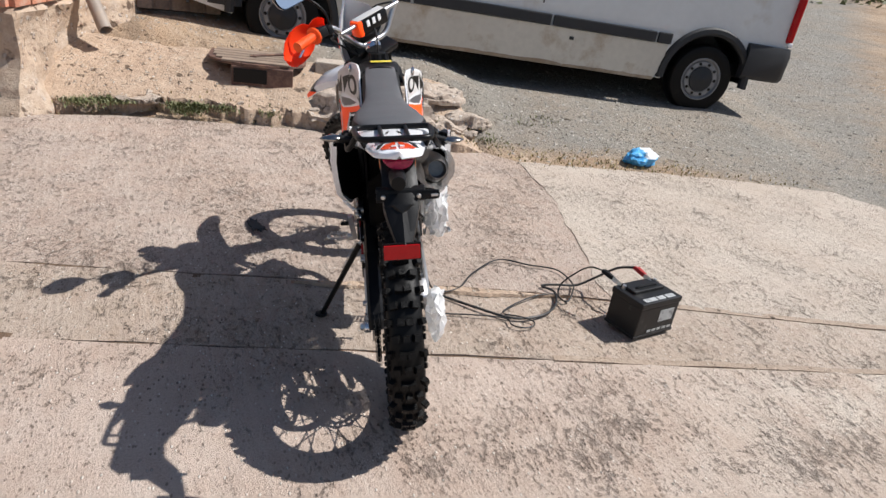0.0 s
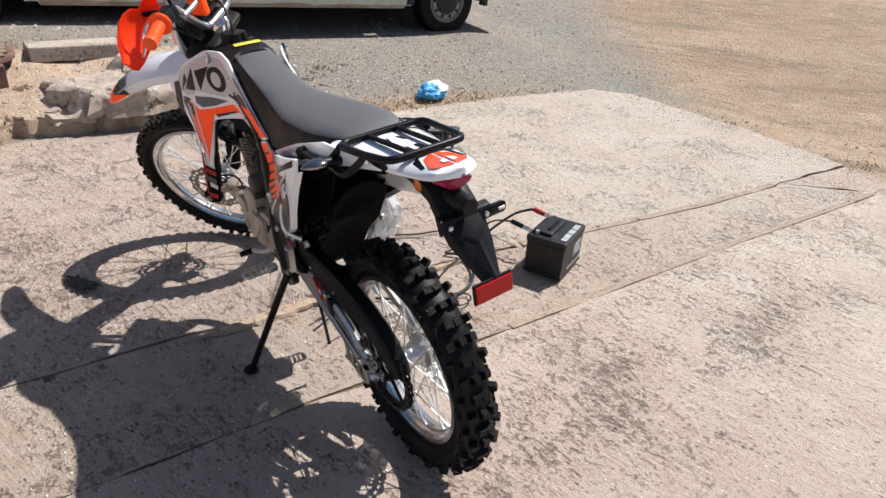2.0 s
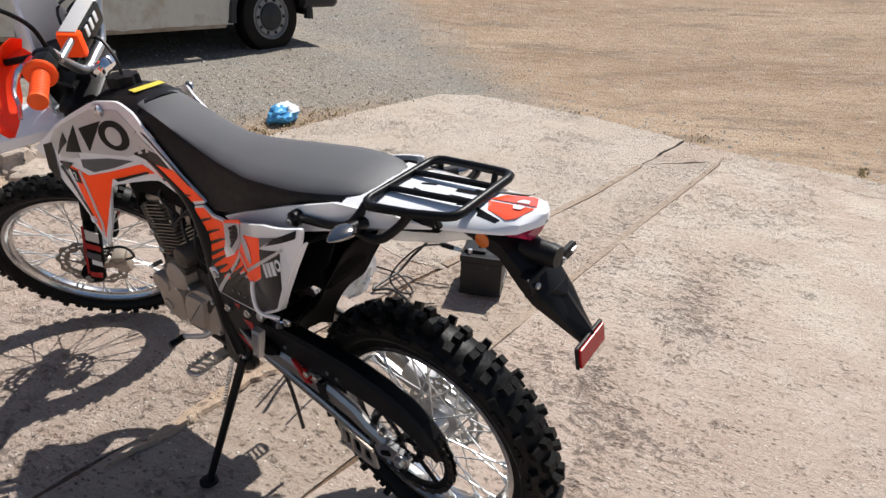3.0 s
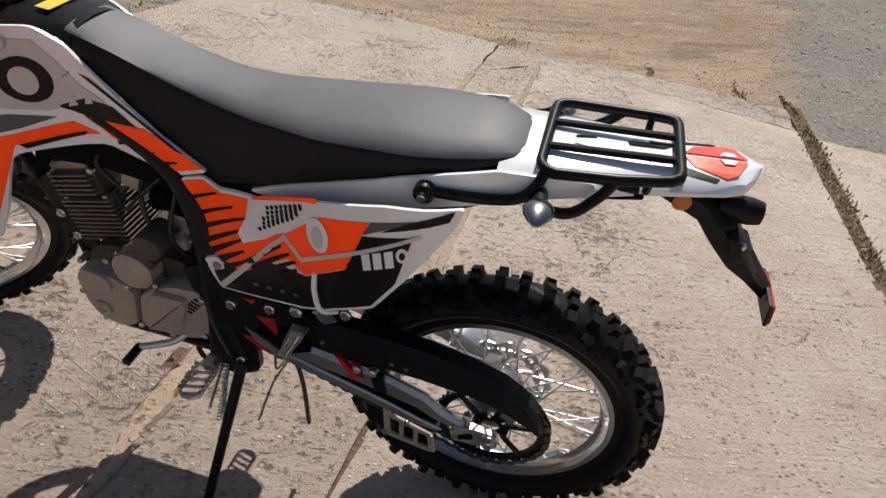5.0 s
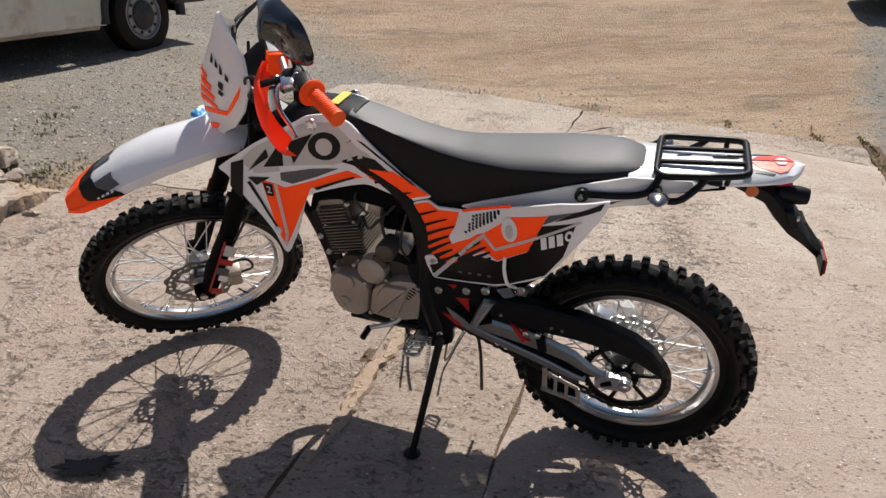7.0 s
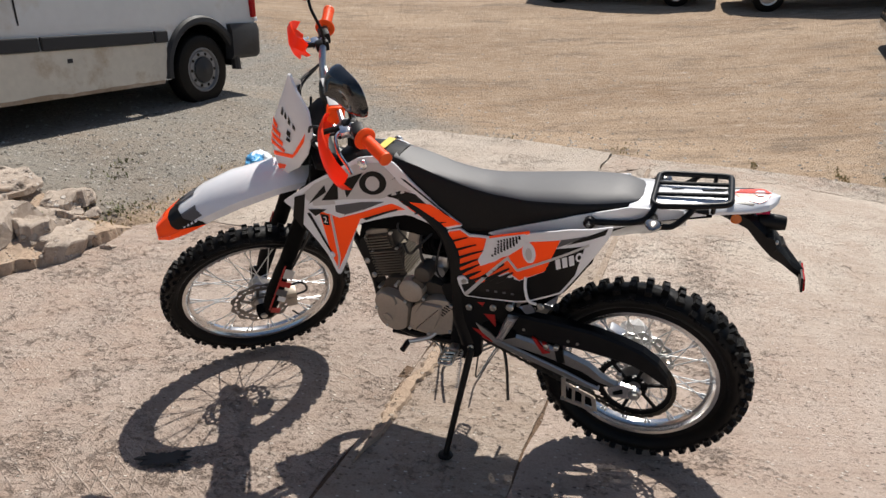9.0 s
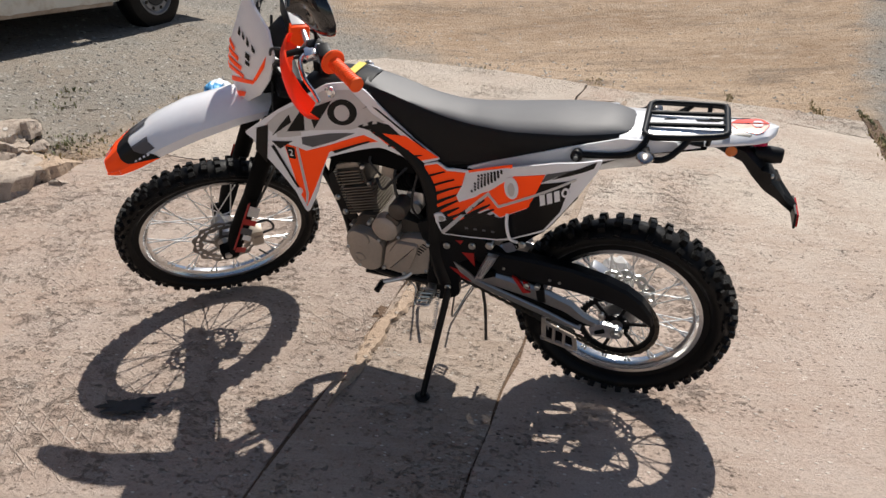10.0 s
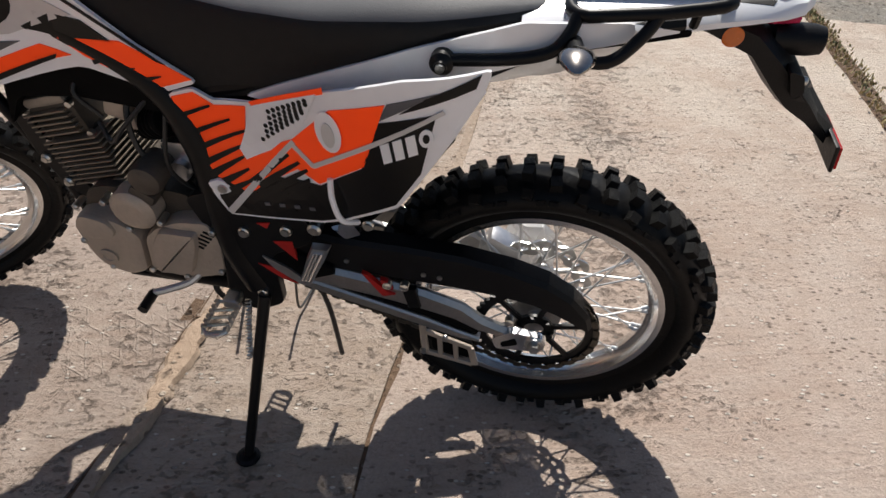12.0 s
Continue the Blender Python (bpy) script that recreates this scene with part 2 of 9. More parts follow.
CONCRETE_PINK = concrete("old_pinkish_concrete", 0.95, 0.96, -1.3, 0.50, mesh_print=True)
CONCRETE_STRIP = concrete("tan_worn_concrete", 0.60, 1.0, -1.0, 0.35, tan=True)
CONCRETE_PALE = concrete("pale_concrete", 0.40, 1.0, 3.0)
CONCRETE_EDGE = concrete("broken_border_concrete", 1.25, 1.0, 0.5)
CONCRETE_GREY = concrete("greyish_concrete", 0.95, 1.17, -0.2, 0.36, calm=True)
EARTH = stone_ground("dry_earth", ((0.51, 0.385, 0.285), (0.47, 0.345, 0.25), (0.57, 0.455, 0.355), (0.33, 0.24, 0.175)), 26, 40, (0.55, 0.48, 0.40), 0.02)
JOINT_SOIL = stone_ground("brown_joint_soil", ((0.20, 0.130, 0.085), (0.16, 0.105, 0.070), (0.27, 0.190, 0.130), (0.10, 0.066, 0.046)), 40, 60, (0.42, 0.34, 0.27), 0.02)
TAN_SOIL = stone_ground("tan_joint_soil", ((0.43, 0.34, 0.265), (0.38, 0.295, 0.225), (0.49, 0.40, 0.32), (0.26, 0.195, 0.148)), 40, 60, (0.5, 0.42, 0.34), 0.012)
ROCK = stone_ground("pale_rubble_stone", ((0.53, 0.445, 0.370), (0.45, 0.365, 0.295), (0.60, 0.52, 0.45), (0.22, 0.17, 0.135)), 18, 25, (0.6, 0.55, 0.5), 0.02)


def gravel_and_dirt():
    """Grey gravel of the drive passing over into sandy dirt to the east."""
    m = stone_ground("gravel_and_dirt", ((0.302, 0.279, 0.241), (0.260, 0.241, 0.210), (0.37, 0.34, 0.297), (0.148, 0.134, 0.116)), 30, 26, (0.50, 0.47, 0.42), 0.025)
    n, link = m.node_tree.nodes, m.node_tree.links.new
    p = n["Principled BSDF"]
    grey = p.inputs["Base Color"].links[0].from_socket
    tc = n.new("ShaderNodeTexCoord")
    sep = n.new("ShaderNodeSeparateXYZ"); link(tc.outputs["Object"], sep.inputs[0])
    # distance across the line where gravel ends: x - 0.69 y
    d = n.new("ShaderNodeMath"); d.operation = "MULTIPLY_ADD"; d.inputs[1].default_value = -0.69
    link(sep.outputs[1], d.inputs[0]); link(sep.outputs[0], d.inputs[2])
    no = n.new("ShaderNodeTexNoise"); no.inputs["Scale"].default_value = 1.1; no.inputs["Detail"].default_value = 8; no.inputs["Roughness"].default_value = 0.7
    link(tc.outputs["Object"], no.inputs["Vector"])
    a = n.new("ShaderNodeMath"); a.operation = "MULTIPLY_ADD"; a.inputs[1].default_value = 2.6
    link(no.outputs[0], a.inputs[0]); link(d.outputs[0], a.inputs[2])
    r0 = n.new("ShaderNodeMapRange"); r0.inputs[1].default_value, r0.inputs[2].default_value = 3.7, 4.9
    link(a.outputs[0], r0.inputs[0])
    s1 = n.new("ShaderNodeMath"); s1.operation = "MULTIPLY_ADD"; s1.inputs[1].default_value = 1.2
    slant = n.new("ShaderNodeMath"); slant.operation = "MULTIPLY_ADD"; slant.inputs[1].default_value = 0.16
    link(sep.outputs[0], slant.inputs[0]); link(sep.outputs[1], slant.inputs[2])
    link(no.outputs[0], s1.inputs[0]); link(slant.outputs[0], s1.inputs[2])
    south = n.new("ShaderNodeMapRange"); south.inputs[1].default_value, south.inputs[2].default_value = -0.60, -0.25
    link(s1.outputs[0], south.inputs[0])
    r = n.new("ShaderNodeMath"); r.operation = "MULTIPLY"
    link(r0.outputs[0], r.inputs[0]); link(south.outputs[0], r.inputs[1])
    def fbm(s, det, ro):
        t = n.new("ShaderNodeTexNoise"); t.inputs["Scale"].default_value = s; t.inputs["Detail"].default_value = det; t.inputs["Roughness"].default_value = ro
        turn = n.new("ShaderNodeMapping"); turn.inputs["Rotation"].default_value = (0, 0, -0.42)
        mp = n.new("ShaderNodeMapping"); mp.inputs["Scale"].default_value = (1.0, 0.30, 1.0)
        link(tc.outputs["Object"], turn.inputs[0]); link(turn.outputs[0], mp.inputs[0]); link(mp.outputs[0], t.inputs["Vector"]); return t.outputs[0]
    def mixc(f, lo, hi, ca, cb):
        rr = n.new("ShaderNodeMapRange"); rr.inputs[1].default_value, rr.inputs[2].default_value = lo, hi
        link(f, rr.inputs[0])
        t = n.new("ShaderNodeMix"); t.data_type = "RGBA"; link(rr.outputs[0], t.inputs[0])
        for s, v in ((6, ca), (7, cb)):
            if isinstance(v, tuple): t.inputs[s].default_value = (*v, 1)
            else: link(v, t.inputs[s])
        return t.outputs[2]
    dirt = mixc(fbm(0.7, 7, 0.65), 0.38, 0.62, (0.300, 0.203, 0.128), (0.438, 0.318, 0.216))
    dirt = mixc(fbm(6.0, 9, 0.75), 0.45, 0.75, dirt, (0.450, 0.350, 0.260))
    dirt = mixc(fbm(2.4, 8, 0.72), 0.52, 0.62, dirt, (0.265, 0.196, 0.138))
    dirt = mixc(fbm(22.0, 5, 0.75), 0.53, 0.70, dirt, (0.21, 0.150, 0.098))
    dirt = mixc(fbm(11.0, 6, 0.75), 0.56, 0.70, dirt, (0.56, 0.445, 0.345))
    def span(sock, a, b, c, d):
        up_ = n.new("ShaderNodeMapRange"); up_.inputs[1].default_value, up_.inputs[2].default_value = a, b
        dn_ = n.new("ShaderNodeMapRange"); dn_.inputs[1].default_value, dn_.inputs[2].default_value = d, c
        link(sock, up_.inputs[0]); link(sock, dn_.inputs[0])
        t = n.new("ShaderNodeMath"); t.operation = "MULTIPLY"; link(up_.outputs[0], t.inputs[0]); link(dn_.outputs[0], t.inputs[1]); return t.outputs[0]
    yy = n.new("ShaderNodeMath"); yy.operation = "MULTIPLY_ADD"; yy.inputs[1].default_value = 0.7
    link(no.outputs[0], yy.inputs[0]); link(sep.outputs[1], yy.inputs[2])
    near_edge = n.new("ShaderNodeMath"); near_edge.operation = "MULTIPLY"
    link(span(yy.outputs[0], 3.0, 3.1, 3.72, 4.02), near_edge.inputs[0]); link(span(sep.outputs[0], 0.0, 0.3, 2.6, 4.2), near_edge.inputs[1])
    bank_side = n.new("ShaderNodeMath"); bank_side.operation = "MULTIPLY"
    link(span(yy.outputs[0], 3.0, 3.1, 12.0, 13.0), bank_side.inputs[0]); link(span(sep.outputs[0], -9.0, -8.0, -1.0, -0.3), bank_side.inputs[1])
    east = n.new("ShaderNodeMath"); east.operation = "MAXIMUM"
    link(r.outputs[0], east.inputs[0]); link(bank_side.outputs[0], east.inputs[1])
    dusty = n.new("ShaderNodeMapRange"); dusty.inputs[1].default_value, dusty.inputs[2].default_value, dusty.inputs[4].default_value = 0.42, 0.66, 0.32
    link(no.outputs[0], dusty.inputs[0])
    east2 = n.new("ShaderNodeMath"); east2.operation = "MAXIMUM"
    link(east.outputs[0], east2.inputs[0]); link(dusty.outputs[0], east2.inputs[1])
    both = n.new("ShaderNodeMath"); both.operation = "MAXIMUM"
    link(east2.outputs[0], both.inputs[0]); link(near_edge.outputs[0], both.inputs[1])
    r = both
    fin = n.new("ShaderNodeMix"); fin.data_type = "RGBA"
    link(r.outputs[0], fin.inputs[0]); link(grey, fin.inputs[6]); link(dirt, fin.inputs[7])
    link(fin.outputs[2], p.inputs["Base Color"])
    return m


GROUND = gravel_and_dirt()
GRAVEL_STONE = material("gravel_stone", (0.40, 0.37, 0.33), 0.9, var=0.45, scale=9.0)
WHITE_PLASTIC = material("white_plastic", (0.94, 0.94, 0.96), 0.22, var=0.03, scale=5, coat=0.6)
# orange bases raised above 1: brightness for the shaded side, put into the colour
ORANGE = material("overbright_orange_plastic", (1.70, 0.130, 0.015), 0.36, var=0.05, scale=6, spec=0.18)
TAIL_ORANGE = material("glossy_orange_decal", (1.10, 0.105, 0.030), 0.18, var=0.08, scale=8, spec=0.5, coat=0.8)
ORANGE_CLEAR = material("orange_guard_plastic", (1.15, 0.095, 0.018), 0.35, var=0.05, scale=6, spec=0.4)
_nt = ORANGE_CLEAR.node_tree
_tr = _nt.nodes.new("ShaderNodeBsdfTranslucent"); _tr.inputs[0].default_value = (1.0, 0.07, 0.02, 1)
_mx = _nt.nodes.new("ShaderNodeMixShader"); _mx.inputs[0].default_value = 0.5
_nt.links.new(_nt.nodes["Principled BSDF"].outputs[0], _mx.inputs[1]); _nt.links.new(_tr.outputs[0], _mx.inputs[2])
_nt.links.new(_mx.outputs[0], _nt.nodes["Material Output"].inputs[0])
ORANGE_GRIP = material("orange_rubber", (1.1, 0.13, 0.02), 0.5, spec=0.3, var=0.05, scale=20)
DECAL_BLACK = material("black_decal", (0.007, 0.0067, 0.0067), 0.30, var=0.2, scale=6, spec=0.22)
DECAL_GREY = material("grey_decal", (0.10, 0.10, 0.11), 0.3, var=0.1, scale=6)
DECAL_SILVER = material("silver_grey_decal", (0.64, 0.62, 0.60), 0.3, var=0.05, scale=6)
BLACK_PLASTIC = material("black_plastic", (0.006, 0.006, 0.0068), 0.45, var=0.25, scale=10, spec=0.22, bump=0.0006, bump_scale=300)
BLACK_PAINT = material("black_painted_steel", (0.006, 0.006, 0.0065), 0.38, var=0.2, scale=12, spec=0.2)
MATT_BLACK = material("matt_black_plastic", (0.0035, 0.0035, 0.0038), 0.70, var=0.25, scale=10, spec=0.07)
SWING_ALU = material("dull_swingarm_aluminium", (0.46, 0.45, 0.44), 0.40, metal=1.0, var=0.15, scale=14)
SMOKED = material("silvery_lens", (0.34, 0.32, 0.30), 0.16, var=0.1, scale=12, metal=1.0)
RUBBER = material("tyre_rubber", (0.0052, 0.0050, 0.0050), 0.46, var=0.3, scale=7, bump=0.0015, bump_scale=120, dirt=(0.016, 0.014, 0.012), dirt_amount=0.10, dirt_scale=9, spec=0.17)
VINYL_GREY = material("grey_seat_vinyl", (0.095, 0.095, 0.100), 0.58, var=0.04, scale=7, bump=0.0005, bump_scale=420, rough_var=0.03)
VINYL_BLACK = material("black_seat_vinyl", (0.007, 0.007, 0.0075), 0.6, spec=0.3, var=0.15, scale=7, bump=0.0008, bump_scale=350)
ALU = material("polished_aluminium", (0.80, 0.80, 0.81), 0.22, metal=1.0, var=0.08, scale=14)
ALU_DULL = material("satin_aluminium", (0.60, 0.60, 0.61), 0.38, metal=1.0, var=0.12, scale=12)
RIM_ALU = material("bright_satin_rim", (0.74, 0.74, 0.74), 0.24, metal=1.0, var=0.05, scale=20)
SPOKE_STEEL = material("bright_spoke_steel", (0.80, 0.80, 0.79), 0.44, metal=0.8, var=0.08, scale=30)
# front disc's steel, darkened in colour for the shade it stands in
SHADED_DISC_STEEL = material("shaded_disc_steel", (0.24, 0.225, 0.21), 0.34, metal=0.9, var=0.15, scale=30)
CHROME = material("chrome", (0.86, 0.86, 0.87), 0.08, metal=1.0, var=0.04, scale=12)
STEEL = material("zinc_steel", (0.62, 0.61, 0.58), 0.3, metal=1.0, var=0.15, scale=30)
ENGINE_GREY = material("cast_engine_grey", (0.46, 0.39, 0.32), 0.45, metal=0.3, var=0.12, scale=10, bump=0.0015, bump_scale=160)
# darker brown casting for crankcase, head and starter motor
ENGINE_MID = material("brown_engine_casting", (0.085, 0.070, 0.056), 0.5, metal=0.3, var=0.2, scale=11, bump=0.0015, bump_scale=160)
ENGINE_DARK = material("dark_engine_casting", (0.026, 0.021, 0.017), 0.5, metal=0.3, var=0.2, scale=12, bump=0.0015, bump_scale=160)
RED_LENS = material("red_lens", (0.40, 0.006, 0.008), 0.25, var=0.15, scale=25, spec=0.3)
TAIL_LENS = material("dark_pinkish_red_lens", (0.42, 0.020, 0.075), 0.2, var=0.6, scale=90, spec=0.4)
RED_PAINT = material("red_paint", (0.45, 0.015, 0.012), 0.35, var=0.1, scale=12)
AMBER = material("amber_lens", (0.58, 0.13, 0.01), 0.25, var=0.08, scale=25, coat=0.4)
YELLOW = material("yellow_sticker", (0.78, 0.62, 0.07), 0.45, var=0.06, scale=18)
CABLE = material("black_cable_sheath", (0.018, 0.018, 0.018), 0.5, var=0.2, scale=20)
WRAP = material("clear_plastic_wrap", (0.86, 0.86, 0.86), 0.25, var=0.05, scale=9, alpha=0.66, bump=0.004, bump_scale=40)
BATTERY = material("black_battery_case", (0.012, 0.012, 0.013), 0.42, var=0.2, scale=12, dirt=(0.09, 0.085, 0.08), dirt_amount=0.18, dirt_scale=9, spec=0.3)
LABEL_GREY = material("worn_grey_label", (0.42, 0.43, 0.43), 0.5, var=0.2, scale=30, dirt=(0.12, 0.12, 0.12), dirt_amount=0.3, dirt_scale=40)
BAG_BLUE = material("blue_plastic_bag", (0.10, 0.42, 0.78), 0.35, var=0.2, scale=10, bump=0.006, bump_scale=35)
BAG_WHITE = material("white_plastic_bag", (0.80, 0.85, 0.88), 0.35, var=0.08, scale=10, bump=0.006, bump_scale=35)
VAN_WHITE = material("dusty_white_van_paint", (0.66, 0.67, 0.67), 0.35, var=0.05, scale=1.5, coat=0.2, dirt=(0.50, 0.46, 0.40), dirt_amount=0.25, dirt_scale=1.6)
VAN_SILL = material("mud_stained_sill_paint", (0.60, 0.565, 0.49), 0.55, var=0.1, scale=2, dirt=(0.36, 0.26, 0.15), dirt_amount=0.24, dirt_scale=2.6)
VAN_TRIM = material("grey_black_bumper_plastic", (0.020, 0.021, 0.024), 0.6, var=0.2, scale=4)
GLASS_DARK = material("dark_window_glass", (0.012, 0.014, 0.016), 0.06, var=0.1, scale=2, coat=0.6)
CAR_BLACK = material("black_car_paint", (0.012, 0.013, 0.016), 0.2, var=0.1, scale=2, coat=0.8)
RUST = material("rusty_iron", (0.12, 0.065, 0.05), 0.75, var=0.35, scale=9, bump=0.002, bump_scale=70, dirt=(0.26, 0.15, 0.10), dirt_amount=0.4, dirt_scale=8)
WOOD_OLD = material("weathered_wood", (0.22, 0.165, 0.125), 0.8, var=0.35, scale=6, bump=0.002, bump_scale=60, per_piece=0.25)
BRICK = material("red_clay_brick", (0.50, 0.21, 0.13), 0.85, var=0.2, scale=12, bump=0.002, bump_scale=90, per_piece=0.15, dirt=(0.50, 0.38, 0.30), dirt_amount=0.3, dirt_scale=6)
PLASTER_WALL = stone_ground("crumbling_lime_plaster", ((0.55, 0.44, 0.34), (0.50, 0.37, 0.27), (0.60, 0.52, 0.44), (0.33, 0.23, 0.17)), 16, 22, (0.62, 0.56, 0.5), 0.02)
MORTAR = stone_ground("mortar", ((0.45, 0.37, 0.30), (0.42, 0.33, 0.26), (0.5, 0.43, 0.36), (0.3, 0.24, 0.2)), 40, 60, (0.55, 0.5, 0.45), 0.004)
PIPE_GREY = material("grey_pipe", (0.30, 0.25, 0.21), 0.6, var=0.15, scale=6, dirt=(0.35, 0.27, 0.2), dirt_amount=0.3, dirt_scale=6)
WEED = material("weed_green", (0.160, 0.165, 0.070), 0.6, var=0.35, scale=20)
DRY_GRASS = material("dry_grass", (0.36, 0.29, 0.14), 0.7, var=0.3, scale=20)
ASPHALT = material("tar_patch", (0.045, 0.042, 0.04), 0.85, var=0.3, scale=20, bump=0.003, bump_scale=90)

# ---- mesh helpers ----
def part(name, bm, mat, parent=None, label="", smooth=False, m=None):
    """Links a bmesh as one mesh object under a thing or a part."""
    me = bpy.data.meshes.new(name)
    bmesh.ops.recalc_face_normals(bm, faces=bm.faces)
    bm.to_mesh(me)
    bm.free()
    for one in (mat if isinstance(mat, (list, tuple)) else [mat]):
        me.materials.append(one)
    if smooth:
        for poly in me.polygons:
            poly.use_smooth = True
        me.set_sharp_from_angle(angle=radians(38))
    ob = new(name, me)
    if parent:
        ob.parent = parent
    if m is not None:
        ob.matrix_basis = m
    if label:
        tagged(ob, label)
    return ob


def again(name, ob, parent, m):
    """Another object on the mesh of ob."""
    o = new(name, ob.data)
    o.parent = parent
    o.matrix_basis = m
    return o


def thing(name, m, label, category, group="", kind=""):
    e = new(name)
    e.empty_display_size = 0.1
    e.matrix_basis = m
    return tagged(e, label, category, group, kind)


def smoothstep(a, b, x):
    t = min(1.0, max(0.0, (x - a) / (b - a)))
    return t * t * (3 - 2 * t)


def interp(x, *pairs):
    """Piecewise linear value at x, from pairs in falling or rising order of x."""
    pts = sorted(pairs)
    if x <= pts[0][0]:
        return pts[0][1]
    for (a, va), (b, vb) in zip(pts, pts[1:]):
        if x <= b:
            return va + (vb - va) * (x - a) / (b - a)
    return pts[-1][1]


def box(bm, c, size, bevel=0.0, m=None, taper=1.0):
    """A box round c; taper narrows its top."""
    r = bmesh.ops.create_cube(bm, size=1.0)
    vs = r["verts"]
    for v in vs:
        k = taper if v.co.z > 0 else 1.0
        v.co = Vector((v.co.x * size[0] * k, v.co.y * size[1] * k, v.co.z * size[2]))
    if bevel:
        es = list({e for v in vs for e in v.link_edges})
        g = bmesh.ops.bevel(bm, geom=es, offset=bevel, segments=2, affect="EDGES", profile=0.6)
        vs = list({v for f in g["faces"] for v in f.verts} | {v for v in vs if v.is_valid})
    t = Matrix.Translation(c) @ (m or Matrix())
    for v in vs:
        v.co = t @ v.co
    return vs


def tube(bm, pts, r, n=8, closed=False, r_end=None):
    """A round tube along points; r_end tapers it."""
    pts = [Vector(p) for p in pts]
    k = len(pts)
    rings = []
    up = None
    for i, p in enumerate(pts):
        a = pts[(i - 1) % k] if (closed or i) else p
        b = pts[(i + 1) % k] if (closed or i < k - 1) else p
        d = (b - a).normalized()
        if up is None:
            up = d.orthogonal().normalized()
        up = (up - d * up.dot(d)).normalized()
        side = d.cross(up)
        rr = r if r_end is None else r + (r_end - r) * i / (k - 1)
        rings.append([bm.verts.new(p + (up * math.cos(q) + side * math.sin(q)) * rr) for q in (2 * math.pi * j / n for j in range(n))])
    for i in range(k if closed else k - 1):
        A, B = rings[i], rings[(i + 1) % k]
        for j in range(n):
            bm.faces.new((A[j], A[(j + 1) % n], B[(j + 1) % n], B[j]))
    if not closed:
        bm.faces.new(rings[0][::-1])
        bm.faces.new(rings[-1])
    return rings


def curve_pts(ctrl, steps=6):
    """Catmull-Rom points through the controls."""
    c = [Vector(p) for p in ctrl]
    c = [c[0] * 2 - c[1]] + c + [c[-1] * 2 - c[-2]]
    out = []
    for i in range(1, len(c) - 2):
        for s in range(steps):
            t = s / steps
            p0, p1, p2, p3 = c[i - 1], c[i], c[i + 1], c[i + 2]
            out.append(0.5 * (2 * p1 + (p2 - p0) * t + (2 * p0 - 5 * p1 + 4 * p2 - p3) * t * t + (3 * p1 - p0 - 3 * p2 + p3) * t ** 3))
    out.append(c[-2])
    return out


def lathe(bm, profile, n=48, m=None):
    """Turns (x, r) pairs round the x axis."""
    rings = []
    for x, r in profile:
        if r < 1e-5:
            rings.append([bm.verts.new((x, 0, 0))])
        else:
            rings.append([bm.verts.new((x, r * math.cos(q), r * math.sin(q))) for q in (2 * math.pi * j / n for j in range(n))])
    for A, B in zip(rings, rings[1:]):
        for j in range(n):
            a, b = A[j % len(A)], A[(j + 1) % len(A)]
            c, d = B[(j + 1) % len(B)], B[j % len(B)]
            if len(A) == 1:
                bm.faces.new((a, c, d))
            elif len(B) == 1:
                bm.faces.new((a, b, c))
            else:
                bm.faces.new((a, b, c, d))
    if m is not None:
        for ring in rings:
            for v in ring:
                v.co = m @ v.co
    return rings


def loft(bm, rings, caps=True, mats=None):
    """Joins rings of equal count; mats gives a material index per ring segment."""
    R = [[bm.verts.new(p) for p in ring] for ring in rings]
    n = len(R[0])
    for A, B in zip(R, R[1:]):
        for j in range(n):
            f = bm.faces.new((A[j], A[(j + 1) % n], B[(j + 1) % n], B[j]))
            if mats:
                f.material_index = mats[j]
    if caps:
        bm.faces.new(R[0][::-1])
        bm.faces.new(R[-1])
    return R


def rounded(outline, r=0.01, n=3):
    """Rounds the corners of a 2D outline."""
    out = []
    k = len(outline)
    for i in range(k):
        p = Vector(outline[i]).to_2d()
        a, b = Vector(outline[i - 1]).to_2d() - p, Vector(outline[(i + 1) % k]).to_2d() - p
        ra, rb = min(r, a.length * 0.45), min(r, b.length * 0.45)
        s, e = p + a.normalized() * ra, p + b.normalized() * rb
        for j in range(n + 1):
            t = j / n
            out.append((s * (1 - t) ** 2 + p * 2 * t * (1 - t) + e * t * t)[:])
    return out


def prism(bm, outline, u0, u1, bevel=0.0, side=1):
    """Solid between u0 and u1 with an outline in (v, w)."""
    a = [bm.verts.new((u0 * side, v, w)) for v, w in outline]
    f0 = bm.faces.new(a)
    r = bmesh.ops.extrude_face_region(bm, geom=[f0])
    top = [g for g in r["geom"] if isinstance(g, bmesh.types.BMVert)]
    for v in top:
        v.co.x = u1 * side
    if bevel:
        es = [e for e in bm.edges if e.is_valid and ((e.verts[0] in top and e.verts[1] in top))]
        bmesh.ops.bevel(bm, geom=es, offset=bevel, segments=2, affect="EDGES", profile=0.6)


